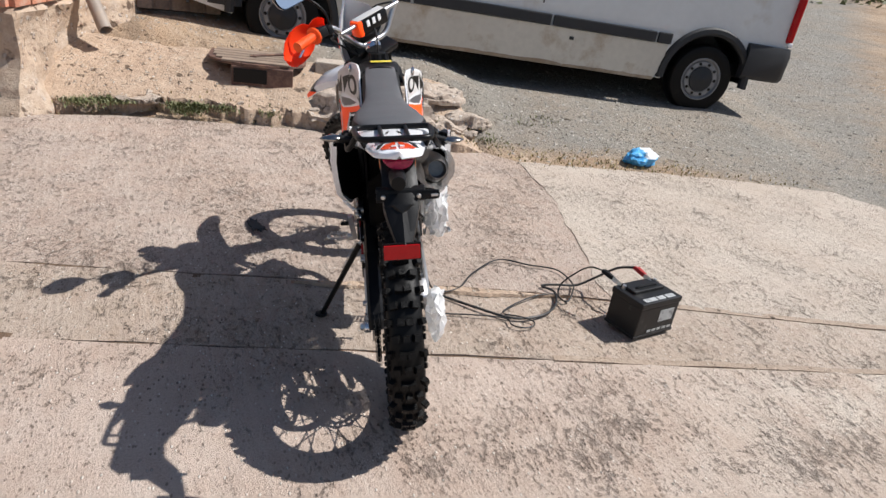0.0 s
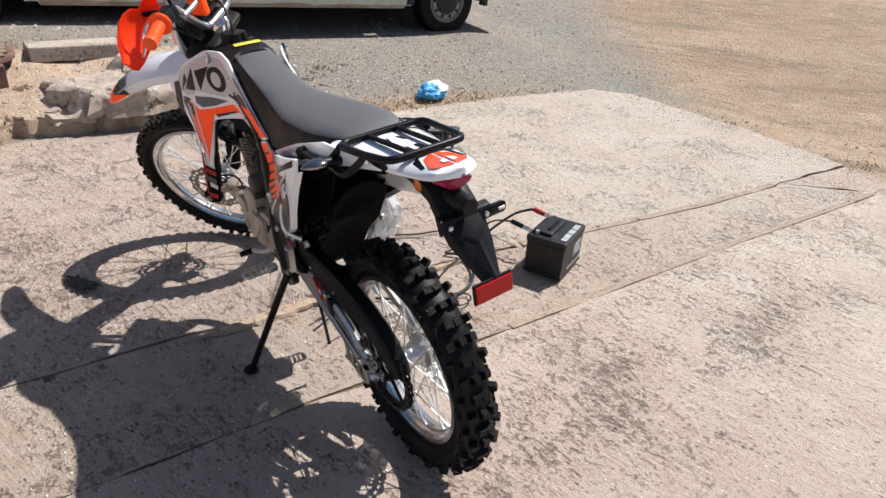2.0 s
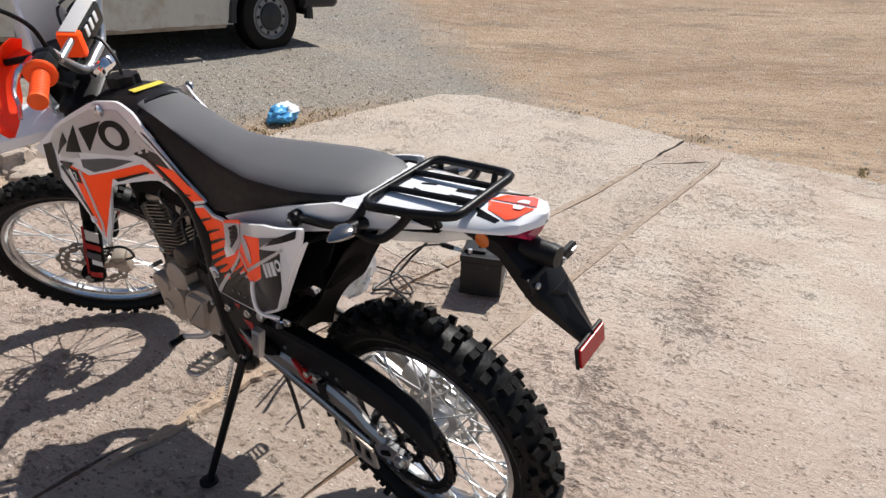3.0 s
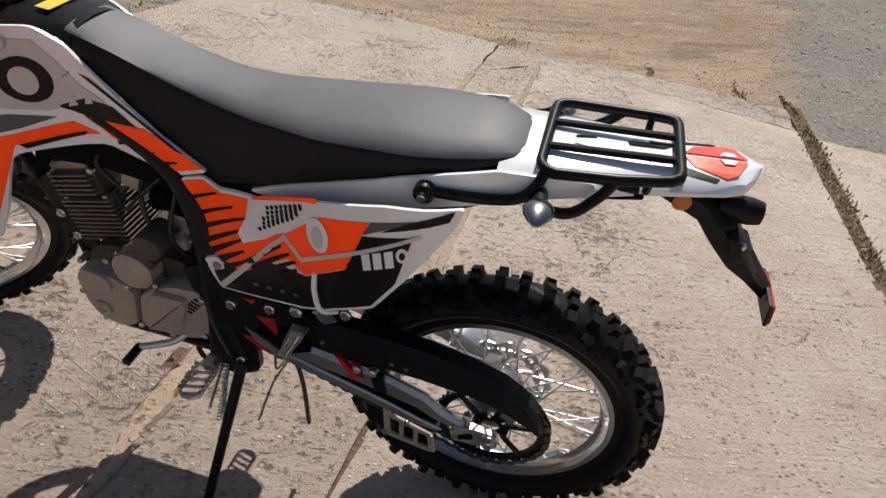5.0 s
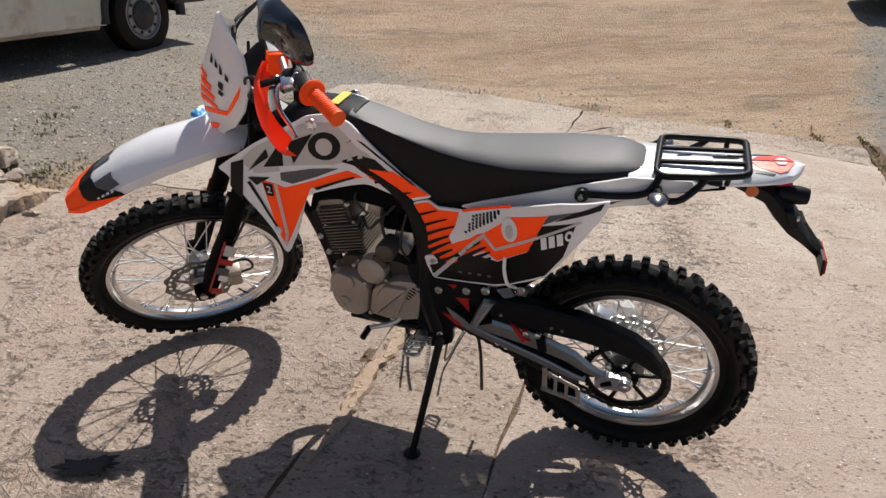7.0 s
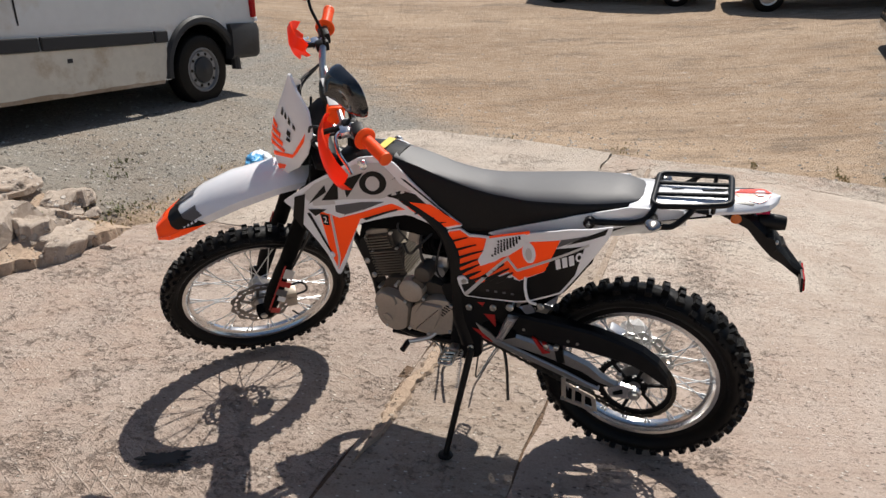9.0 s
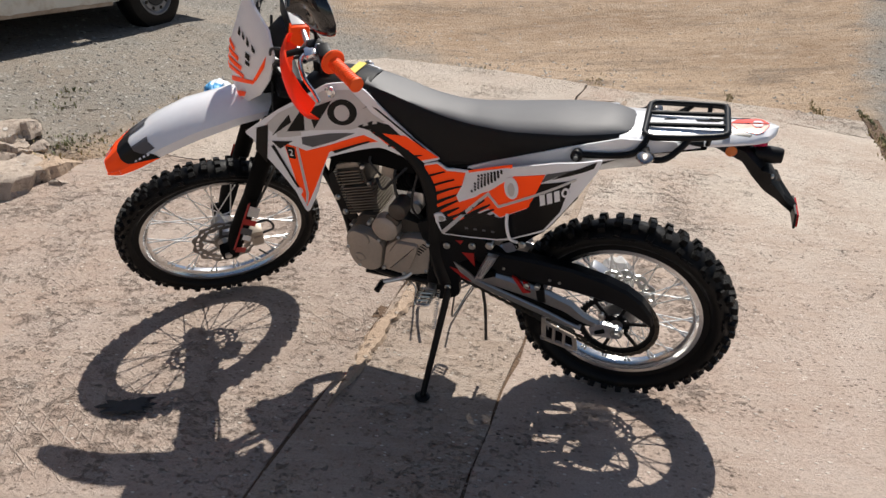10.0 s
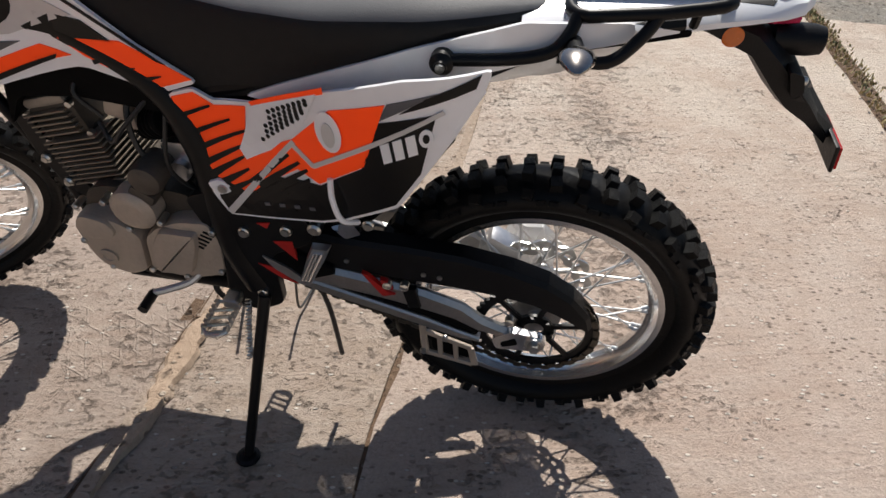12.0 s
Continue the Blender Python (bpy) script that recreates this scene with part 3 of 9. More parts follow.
def skin(bm, outline, ufun, off, thick, side, cell=0.03):
    """A thin shell with an outline in (v, w), laid on the surface u = ufun(v, w)."""
    vs = [bm.verts.new((0, v, w)) for v, w in outline]
    face = bm.faces.new(vs)
    bmesh.ops.triangulate(bm, faces=[face])
    for _ in range(4):
        es = [e for e in bm.edges if e.calc_length() > cell]
        if not es:
            break
        bmesh.ops.subdivide_edges(bm, edges=es, cuts=1)
        bmesh.ops.triangulate(bm, faces=[f for f in bm.faces if len(f.verts) > 3])
    faces = list(bm.faces)
    r = bmesh.ops.extrude_face_region(bm, geom=faces)
    outer = {g for g in r["geom"] if isinstance(g, bmesh.types.BMVert)}
    for v in bm.verts:
        u = ufun(v.co.y, v.co.z) + off + (thick if v in outer else 0.0)
        v.co.x = u * side


def jitter(bm, amount, scale, seed=0.0):
    for v in bm.verts:
        v.co += noise.noise_vector(v.co * scale + Vector((seed, seed * 2, -seed))) * amount


# ---- the terrain ----
def smooth_relu(x, k=1.0):
    return 0.5 * (x + math.sqrt(x * x + k))


def height(x, y):
    """Level of the open ground; the paved apron lies at zero."""
    z = -0.05
    west = smoothstep(5.6, 3.8, x)
    ramp = smoothstep(2.9, 5.0, y)
    z += ramp * (0.05 + (0.225 + (3.68 - max(-3.5, min(4.5, x))) * 0.02)) * west
    yb = y + 0.10 * noise.noise(Vector((x * 1.7, 0, 3.1))) - 0.10 * smoothstep(-1, -3, x) + 0.25 * smoothstep(-1.0, -2.6, x)
    z += smoothstep(1.35, 0.5, x) * (0.06 * smoothstep(3.38, 3.50, yb) + 0.09 * smoothstep(3.50, 4.0, yb))
    r = math.hypot(x - 1, y - 1)
    ahead = smoothstep(-0.35, 0.25, (0.85 * (x - 1) + 0.53 * (y - 1)) / max(r, 0.5))
    z += ahead * 0.135 * min(smooth_relu(r - 4.9, 0.6) - 0.03, 30.0) * smoothstep(4.0, 5.0, r)
    near = smoothstep(14, 6, r)
    z += 0.02 * near * noise.noise(Vector((x * 0.9, y * 0.9, 0.3))) * smoothstep(3.2, 4.0, max(y, x - 1.2, -y))
    z += 0.35 * smoothstep(14, 40, r) * noise.noise(Vector((x * 0.05, y * 0.05, 1.0)))
    return z


def make_ground():
    bm = bmesh.new()
    def axis(lo, hi, step, reach):
        a = list(np.arange(lo, hi + 1e-6, step))
        d, q = step, hi
        right = []
        while q < reach:
            d *= 1.28; q += d; right.append(q)
        d, q, left = step, lo, []
        while q > -reach:
            d *= 1.28; q -= d; left.append(q)
        return left[::-1] + a + right
    X, Y = axis(-3.6, 6.0, 0.09, 900), axis(-2.6, 7.0, 0.09, 900)
    under = lambda x, y: 0.10 * smoothstep(1.05, 0.85, x) * smoothstep(-3.7, -3.5, x) * smoothstep(3.1, 3.2, y) * smoothstep(4.65, 4.45, y)
    grid = [[bm.verts.new((x, y, height(x, y) - under(x, y))) for y in Y] for x in X]
    for i in range(len(X) - 1):
        for j in range(len(Y) - 1):
            bm.faces.new((grid[i][j], grid[i + 1][j], grid[i + 1][j + 1], grid[i][j + 1]))
    ob = part("ground", bm, GROUND, smooth=False)
    for p in ob.data.polygons:
        p.use_smooth = True
    return tagged(ob, "grey gravel drive fading into sandy dirt", "ground", kind="structure")


ground = make_ground()


def slab(parent, outline, mat, label, seed, thick=0.07, sink=0.0, ragged=1.0):
    """One cast concrete slab with ragged edges and an uneven top."""
    bm = bmesh.new()
    pts = []
    k = len(outline)
    for i in range(k):
        a, b = Vector(outline[i]), Vector(outline[(i + 1) % k])
        n = max(1, int((b - a).length / 0.09))
        for j in range(n):
            p = a.lerp(b, j / n)
            q = Vector((p.x * 4.1, p.y * 4.1, seed))
            r = Vector((p.x * 17, p.y * 17, seed))
            p = p + Vector((noise.noise(q), noise.noise(q + Vector((9, 3, 1))))) * 0.012 * ragged + Vector((noise.noise(r), noise.noise(r + Vector((5, 2, 7))))) * 0.007 * ragged
            pts.append(p)
    top = [bm.verts.new((p.x, p.y, 0.0)) for p in pts]
    face = bm.faces.new(top)
    r = bmesh.ops.inset_region(bm, faces=[face], thickness=0.02, use_even_offset=False)
    rim = set(top)
    bmesh.ops.triangulate(bm, faces=[f for f in bm.faces if len(f.verts) > 4])
    for v in bm.verts:
        v.co.z = 0.006 * noise.noise(Vector((v.co.x * 0.8, v.co.y * 0.8, seed))) - sink
        if v in rim:
            v.co.z -= 0.008 + 0.006 * abs(noise.noise(Vector((v.co.x * 9, v.co.y * 9, seed))))
    low = [bm.verts.new((v.co.x, v.co.y, -thick - 0.05)) for v in top]
    for i in range(len(top)):
        j = (i + 1) % len(top)
        bm.faces.new((top[i], top[j], low[j], low[i]))
    return part("slab", bm, mat, parent, label)


pavement = thing("pavement", Matrix(), "cracked concrete apron in several cast slabs", "pavement", kind="structure")
slab(pavement, ((-7, -1.50), (1.8, -1.54), (3.50, -1.69), (3.47, -2.2), (3.35, -3.0), (2.6, -6.5), (-7, -6.5)), CONCRETE_GREY, "greyish weathered concrete slab", 1.0, sink=0.01)
slab(pavement, ((-7, 0.375), (2.3, 0.30), (3.92, 0.265), (3.93, 0.06), (3.87, -0.36), (3.78, -0.86), (3.69, -1.17), (3.56, -1.57), (1.8, -1.47), (-7, -1.46)), CONCRETE_GREY, "rough pinkish grey concrete slab", 2.0)
slab(pavement, ((-7, 0.90), (0.6, 0.895), (1.23, 0.845), (2.6, 0.71), (3.46, 0.69), (3.73, 0.42), (3.92, 0.275), (2.3, 0.308), (-7, 0.383)), CONCRETE_STRIP, "reddish worn concrete strip between joints", 3.0)
slab(pavement, ((3.475, 0.688), (4.29, 0.66), (4.25, 0.26), (4.25, -0.55), (4.20, -1.0), (4.06, -1.60), (3.58, -1.57), (3.71, -1.17), (3.80, -0.86), (3.89, -0.36), (3.95, 0.06), (3.94, 0.27), (3.745, 0.43)), CONCRETE_EDGE, "rough broken border of the concrete apron", 6.0, sink=0.004, ragged=2.4)
slab(pavement, ((-7, 2.55), (-2.9, 3.02), (-1.95, 3.37), (-1.15, 3.46), (-0.4, 3.50), (0.5, 3.50), (0.8, 3.45), (1.25, 3.14), (1.32, 2.32), (1.25, 1.55), (1.18, 1.04), (1.21, 0.865), (0.6, 0.903), (-7, 0.908)), CONCRETE_PINK, "rough reddish concrete slab beside the bank", 4.0)
slab(pavement, ((1.24, 3.13), (2.2, 3.19), (3.3, 3.19), (4.25, 3.13), (4.5, 2.8), (4.47, 1.6), (4.3, 0.668), (2.6, 0.720), (1.20, 0.850), (1.165, 1.04), (1.235, 1.55), (1.30, 2.32)), CONCRETE_PALE, "paler newer concrete slab, cracked at its edge", 5.0, sink=-0.005, ragged=2.2)


def joint_fill(pts, half, seed, deep=0.009, mat=None):
    """Sandy dirt that fills a joint between two slabs."""
    bm = bmesh.new()
    rings = []
    for a, b in zip(pts, pts[1:]):
        a, b = Vector(a), Vector(b)
        n = max(2, int((b - a).length / 0.06))
        d = (b - a).normalized(); nr = Vector((-d.y, d.x))
        for k in range(n):
            p = a.lerp(b, k / n)
            z = -deep + 0.007 * noise.noise(Vector((p.x * 3.1, p.y * 3.1, seed))) + 0.004 * noise.noise(Vector((p.x * 16, p.y * 16, seed)))
            rings.append([Vector((p.x - nr.x * half, p.y - nr.y * half, z)), Vector((p.x + nr.x * half, p.y + nr.y * half, z)), Vector((p.x + nr.x * half, p.y + nr.y * half, z - 0.04)), Vector((p.x - nr.x * half, p.y - nr.y * half, z - 0.04))])
    loft(bm, rings)
    return part("joint_fill", bm, mat or JOINT_SOIL, pavement, "sandy dirt in the joint between slabs")


joint_fill(((-6.9, 0.385), (0.7, 0.3247)), 0.022, 2.0, 0.014)
joint_fill(((0.7, 0.3247), (2.3, 0.312), (3.90, 0.270)), 0.018, 3.0, 0.003, TAN_SOIL)
joint_fill(((-6.9, 0.904), (0.6, 0.900), (1.23, 0.855)), 0.036, 5.0, 0.013)
joint_fill(((1.23, 0.855), (2.6, 0.715), (3.42, 0.693)), 0.022, 6.0, 0.002, TAN_SOIL)
joint_fill(((-6.9, -1.48), (1.8, -1.505), (3.5, -1.63), (4.25, -1.68)), 0.055, 8.0, 0.012)


def soil_spill(x0, x1, y_mid, wide, seed, mat, slope=0.0):
    """A thin tongue of dry soil washed out of a joint, ragged along both sides."""
    bm = bmesh.new()
    n, rows = int((x1 - x0) / 0.012), []
    for i in range(n + 1):
        x = x0 + (x1 - x0) * i / n
        fade = smoothstep(0, 0.22, i / n) * smoothstep(1.0, 0.62, i / n)
        ym = y_mid + slope * (x - x0)
        a = 0.5 * wide * fade * (0.8 + 0.7 * noise.noise(Vector((x * 6, seed, 0))) + 0.35 * noise.noise(Vector((x * 31, seed, 2))))
        b = 0.5 * wide * fade * (0.8 + 0.7 * noise.noise(Vector((x * 6, seed, 7))) + 0.35 * noise.noise(Vector((x * 31, seed, 9))))
        base = 0.006 * noise.noise(Vector((x * 0.8, ym * 0.8, 3.0)))
        rows.append([bm.verts.new((x, ym + k * (a if k > 0 else b), base + (0.0075 if abs(k) < 0.8 else -0.006) + 0.003 * noise.noise(Vector((x * 40, k * 3, seed))))) for k in (-1.0, -0.7, -0.25, 0.25, 0.7, 1.0)])
    for A, B in zip(rows, rows[1:]):
        for k in range(5):
            bm.faces.new((A[k], B[k], B[k + 1], A[k + 1]))
    return part("spilt_soil", bm, mat, pavement, "dry tan soil spilt along the joint", True)


soil_spill(-0.42, 0.95, 0.850, 0.085, 1.3, EARTH)

# ---- the dirt bike ----
LEAN_POSE = pose(0.04, 0, 0, 0, -8.3, 0)
bike = thing("dirt_bike", LEAN_POSE, "orange, white and black dirt bike leaning on its side stand", "motorcycle")
HUB_F = Vector((0, 1.475, 0.352))
RAKE = radians(27)
AXIS_P = Vector((0, HUB_F.y - 0.066, HUB_F.z))
AXIS_D = Vector((0, -math.sin(RAKE), math.cos(RAKE)))
STEER = Matrix.Translation(AXIS_P) @ Matrix.Rotation(radians(42.5), 4, AXIS_D) @ Matrix.Translation(-AXIS_P)


def axis_v(w):
    return AXIS_P.y - (w - AXIS_P.z) * math.tan(RAKE)


HEAD = Vector((0, AXIS_P.y - (1.0 - AXIS_P.z) * math.tan(RAKE), 1.0))
LOWER = Matrix.Translation(AXIS_P) @ Matrix.Rotation(radians(43.6), 4, AXIS_D) @ Matrix.Translation(HEAD - AXIS_P) @ Matrix.Rotation(radians(-2.2), 4, "Y") @ Matrix.Translation(Vector((0, 0.005, 0.005)) - HEAD)
LOW_PARTS = {"fork_tube", "fork_slider", "fork_guard", "axle", "brake_caliper", "brake_hose", "front_fender", "low_decal", "triple_clamp"}


def steered(name, bm, mat, parent=None, label="", smooth=True):
    bmesh.ops.transform(bm, matrix=LOWER if name in LOW_PARTS else STEER, verts=bm.verts)
    name = name.replace("low_", "")
    return part(name, bm, mat, parent or bike, label, smooth)


def knobbly_tyre(R, width, rim_r, pitches, name, parent):
    bm = bmesh.new()
    a, knob = width * 0.5, 0.017 if width > 0.11 else 0.014
    ro = R - knob
    mid = (ro + rim_r + 0.012) / 2
    b = ro - mid
    prof = []
    for i in range(25):
        q = math.pi * (-0.80 + 1.60 * i / 24)
        prof.append((a * 0.86 * math.sin(q), mid + b * math.cos(q)))
    prof = [(prof[0][0] * 0.9, rim_r - 0.006)] + prof + [(prof[-1][0] * 0.9, rim_r - 0.006)]
    lathe(bm, prof, 96)
    tyre = part(name, bm, RUBBER, parent, "black knobbly off-road tyre", True)
    bm = bmesh.new()
    for v in bmesh.ops.create_cube(bm, size=1.0)["verts"]:
        k = 0.86 if v.co.z > 0 else 1.08
        v.co = Vector((v.co.x * k, v.co.y * k, v.co.z))
    first = part("tread_block", bm, RUBBER, parent)
    used = []
    def block(ang, q, du, dl, h, twist=0.0):
        u, r = a * 0.86 * math.sin(q), mid + b * math.cos(q)
        nu, nr = math.sin(q) / a, math.cos(q) / b
        l = math.hypot(nu, nr); nu, nr = nu / l, nr / l
        base = Matrix(((nr, 0, nu, u), (0, 1, 0, 0), (-nu, 0, nr, r), (0, 0, 0, 1)))
        m = Matrix.Rotation(ang, 4, "X") @ base @ Matrix.Rotation(twist, 4, "Z") @ Matrix.Translation((0, 0, h * 0.5 - 0.004)) @ Matrix.Diagonal((du, dl, h + 0.008, 1))
        if used:
            again("tread_block", first, parent, m)
        else:
            first.matrix_basis = m
        used.append(1)
    for i in range(pitches):
        ang = 2 * math.pi * i / pitches
        half = ang + math.pi / pitches
        for s in (-1, 1):
            if i % 2:
                block(ang, s * 0.20, width * 0.20, 0.021, knob, s * 0.12)
                block(ang, s * 0.98, width * 0.15, 0.020, knob, s * 0.2)
            else:
                block(ang, s * 0.56, width * 0.19, 0.022, knob, -s * 0.1)
            block(half if i % 2 else ang, s * 1.30, width * 0.07, 0.018, knob * 0.40)
        if not i % 2:
            block(ang, 0.0, width * 0.17, 0.019, knob)
    return tyre


def rim_mesh(r, w, parent):
    bm = bmesh.new()
    h = w / 2
    lathe(bm, [(-h, r), (-h, r - 0.012), (-h + 0.010, r - 0.017), (-h * 0.45, r - 0.020), (-h * 0.25, r - 0.030), (h * 0.25, r - 0.030), (h * 0.45, r - 0.020), (h - 0.010, r - 0.017), (h, r - 0.012), (h, r), (h - 0.004, r), (h - 0.008, r - 0.010), (-h + 0.008, r - 0.010), (-h + 0.004, r), (-h, r)], 96)
    return part("rim", bm, RIM_ALU, parent, "polished aluminium rim", True)


def spokes(parent, hub_r, hub_u, rim_r, count):
    """Laced spokes, each an object on one of four shared meshes."""
    kinds = []
    for s in (-1, 1):
        for lace in (-1, 1):
            bm = bmesh.new()
            q = lace * radians(62)
            p0 = Vector((s * hub_u, hub_r * math.sin(q), hub_r * math.cos(q)))
            p1 = Vector((s * 0.006, 0.012 * lace, rim_r))
            tube(bm, (p0, p0.lerp(p1, 0.93), p1), 0.0022, 5)
            tube(bm, (p0.lerp(p1, 0.93), p1), 0.0042, 6)
            kinds.append((bm, s, lace))
    first = []
    for i, (bm, s, lace) in enumerate(kinds):
        ob = part("spoke", bm, SPOKE_STEEL, parent, "", True)
        ob.matrix_basis = Matrix.Rotation(2 * math.pi * i / count, 4, "X")
        first.append(ob)
    for i in range(4, count):
        again("spoke", first[i % 4], parent, Matrix.Rotation(2 * math.pi * i / count, 4, "X"))


def wave_disc(parent, u, r, holes, label):
    """Wavy brake disc with a slotted band and arms."""
    bm = bmesh.new()
    n, t = 120, 0.0022
    def ring(r_in, r_out):
        vs = []
        for j in range(n):
            q = 2 * math.pi * j / n
            vs.append([bm.verts.new((x, rr * math.cos(q), rr * math.sin(q))) for x, rr in ((u - t, r_in(q)), (u + t, r_in(q)), (u + t, r_out(q)), (u - t, r_out(q)))])
        for j in range(n):
            A, B = vs[j], vs[(j + 1) % n]
            for k in range(4):
                bm.faces.new((A[k], A[(k + 1) % 4], B[(k + 1) % 4], B[k]))
    wave = lambda q: r - 0.005 + 0.005 * math.cos(holes * q)
    ring(lambda q: r - 0.016, wave)
    ring(lambda q: r - 0.040 + 0.004 * math.cos(holes * q), lambda q: r - 0.026)
    ring(lambda q: 0.030, lambda q: 0.042)
    for i in range(holes * 2):
        q = math.pi * i / holes
        m = Matrix.Rotation(q, 4, "X")
        box(bm, (0, 0, 0), (2 * t, 0.008, 0.016), 0, m @ Matrix.Translation((u, 0.004, r - 0.020)))
    for i in range(6):
        m = Matrix.Rotation(2 * math.pi * i / 6, 4, "X")
        box(bm, (0, 0, 0), (2.4 * t, 0.011, r - 0.072), 0, m @ Matrix.Translation((u, 0, 0.038 + (r - 0.072) / 2)) @ Matrix.Rotation(0.3, 4, "X"))
    return part("brake_disc", bm, STEEL if u > 0 else SHADED_DISC_STEEL, parent, label, True)


def make_wheel(name, m, R, width, rim_r, rim_w, pitches, hub_r, disc_u, disc_r, label):
    bm = bmesh.new()
    lathe(bm, [(-0.062, 0), (-0.062, 0.014), (-0.045, 0.016), (-0.044, hub_r), (-0.036, hub_r), (-0.030, hub_r * 0.62), (0, hub_r * 0.55), (0.030, hub_r * 0.62), (0.036, hub_r), (0.044, hub_r), (0.045, 0.016), (0.062, 0.014), (0.062, 0)], 40)
    wheel = part(name, bm, ALU_DULL, bike, label, True, m)
    knobbly_tyre(R, width, rim_r, pitches, "tyre", wheel)
    rim_mesh(rim_r, rim_w, wheel)
    spokes(wheel, hub_r - 0.004, 0.040, rim_r - 0.028, 36)
    wave_disc(wheel, disc_u, disc_r, 12, "wavy steel brake disc")
    return wheel


REAR_HUB = Vector((0, 0, 0.342))
rear_wheel = make_wheel("rear_wheel", Matrix.Translation(REAR_HUB), 0.346, 0.122, 0.250, 0.062, 44, 0.052, 0.060, 0.112, "spoked rear wheel with knobbly tyre")
front_wheel = make_wheel("front_wheel", LOWER @ Matrix.Translation(HUB_F), 0.370, 0.096, 0.293, 0.048, 52, 0.040, -0.058, 0.122, "spoked front wheel turned to full lock")
bm = bmesh.new()
tube(bm, [Vector((0.0, (0.288 - 0.03) * math.cos(-2.0), (0.288 - 0.03) * math.sin(-2.0))) , Vector((0.0, 0.215 * math.cos(-2.0), 0.215 * math.sin(-2.0)))], 0.004, 8)
part("valve_stem", bm, RUBBER, front_wheel)


def make_sprocket():
    bm = bmesh.new()
    u, t, n = -0.078, 0.0035, 48 * 2
    def band(r_in, r_out):
        vs = []
        for j in range(n):
            q = 2 * math.pi * j / n
            ro = r_out(j)
            vs.append([bm.verts.new((x, r * math.cos(q), r * math.sin(q))) for x, r in ((u - t, r_in), (u + t, r_in), (u + t, ro), (u - t, ro))])
        for j in range(n):
            A, B = vs[j], vs[(j + 1) % n]
            for k in range(4):
                bm.faces.new((A[k], A[(k + 1) % 4], B[(k + 1) % 4], B[k]))
    band(0.100, lambda j: 0.123 if j % 2 else 0.115)
    band(0.020, lambda j: 0.040)
    for i in range(6):
        m = Matrix.Rotation(2 * math.pi * i / 6 + 0.3, 4, "X")
        box(bm, (0, 0, 0), (2 * t, 0.0105, 0.068), 0.001, m @ Matrix.Translation((u, 0.004, 0.067)))
    for i in range(6):
        q = 2 * math.pi * i / 6 + 0.3
        lathe(bm, [(u - 0.010, 0), (u - 0.010, 0.007), (u - t, 0.007), (u - t, 0)], 6, Matrix.Translation((0, 0.033 * math.cos(q), 0.033 * math.sin(q))))
    part("sprocket", bm, BLACK_PAINT, rear_wheel, "black rear sprocket", True)


make_sprocket()


def make_chain():
    """Roller chain: links along the loop round both sprockets."""
    bm = bmesh.new()
    c0, r0 = Vector((0, REAR_HUB.y, REAR_HUB.z)), 0.121
    c1, r1 = Vector((0, 0.60, 0.480)), 0.035
    pts = []
    d = (c1 - c0); L = d.length; base = math.atan2(d.z, d.y)
    tilt = math.acos((r0 - r1) / L)
    for i in range(41):
        q = base + tilt + (2 * math.pi - 2 * tilt) * i / 40
        pts.append(c0 + Vector((0, math.cos(q), math.sin(q))) * r0)
    for i in range(13):
        q = base - tilt + 2 * tilt * i / 12
        pts.append(c1 + Vector((0, math.cos(q), math.sin(q))) * r1)
    loop = pts + [pts[0]]
    acc, nxt, i = 0.0, 0.0, 0
    for a, b in zip(loop, loop[1:]):
        seg = (b - a).length
        while nxt <= acc + seg:
            p = a.lerp(b, (nxt - acc) / max(seg, 1e-6))
            ang = math.atan2((b - a).z, (b - a).y)
            w = 0.0085 if i % 2 else 0.0055
            for s in (-1, 1):
                box(bm, (-0.078 + s * w, p.y, p.z), (0.0018, 0.0165, 0.0125), 0, Matrix.Rotation(ang, 4, "X"))
            nxt += 0.0145
            i += 1
        acc += seg
    part("chain", bm, material("oily_chain_steel", (0.10, 0.09, 0.075), 0.32, metal=0.9, var=0.3, scale=40), bike, "oily drive chain")


make_chain()

# swingarm, chain cover and guide
def beam(pts, u0, u1, half, bevel=0.006, ends=None):
    bm = bmesh.new()
    k = len(pts)
    rings = []
    for i, (v, w) in enumerate(pts):
        a, b = Vector(pts[max(0, i - 1)]), Vector(pts[min(k - 1, i + 1)])
        d = (b - a).normalized(); nrm = Vector((-d.y, d.x))
        h = half[i] if isinstance(half, (list, tuple)) else half
        c = bevel
        ring = []
        for du, dn in ((u0, -h + c), (u0, h - c), (u0 + (c if u1 > u0 else -c), h), (u1 - (c if u1 > u0 else -c), h), (u1, h - c), (u1, -h + c), (u1 - (c if u1 > u0 else -c), -h), (u0 + (c if u1 > u0 else -c), -h)):
            ring.append(Vector((du, v + nrm.x * dn, w + nrm.y * dn)))
        rings.append(ring)
    loft(bm, rings)
    return bm


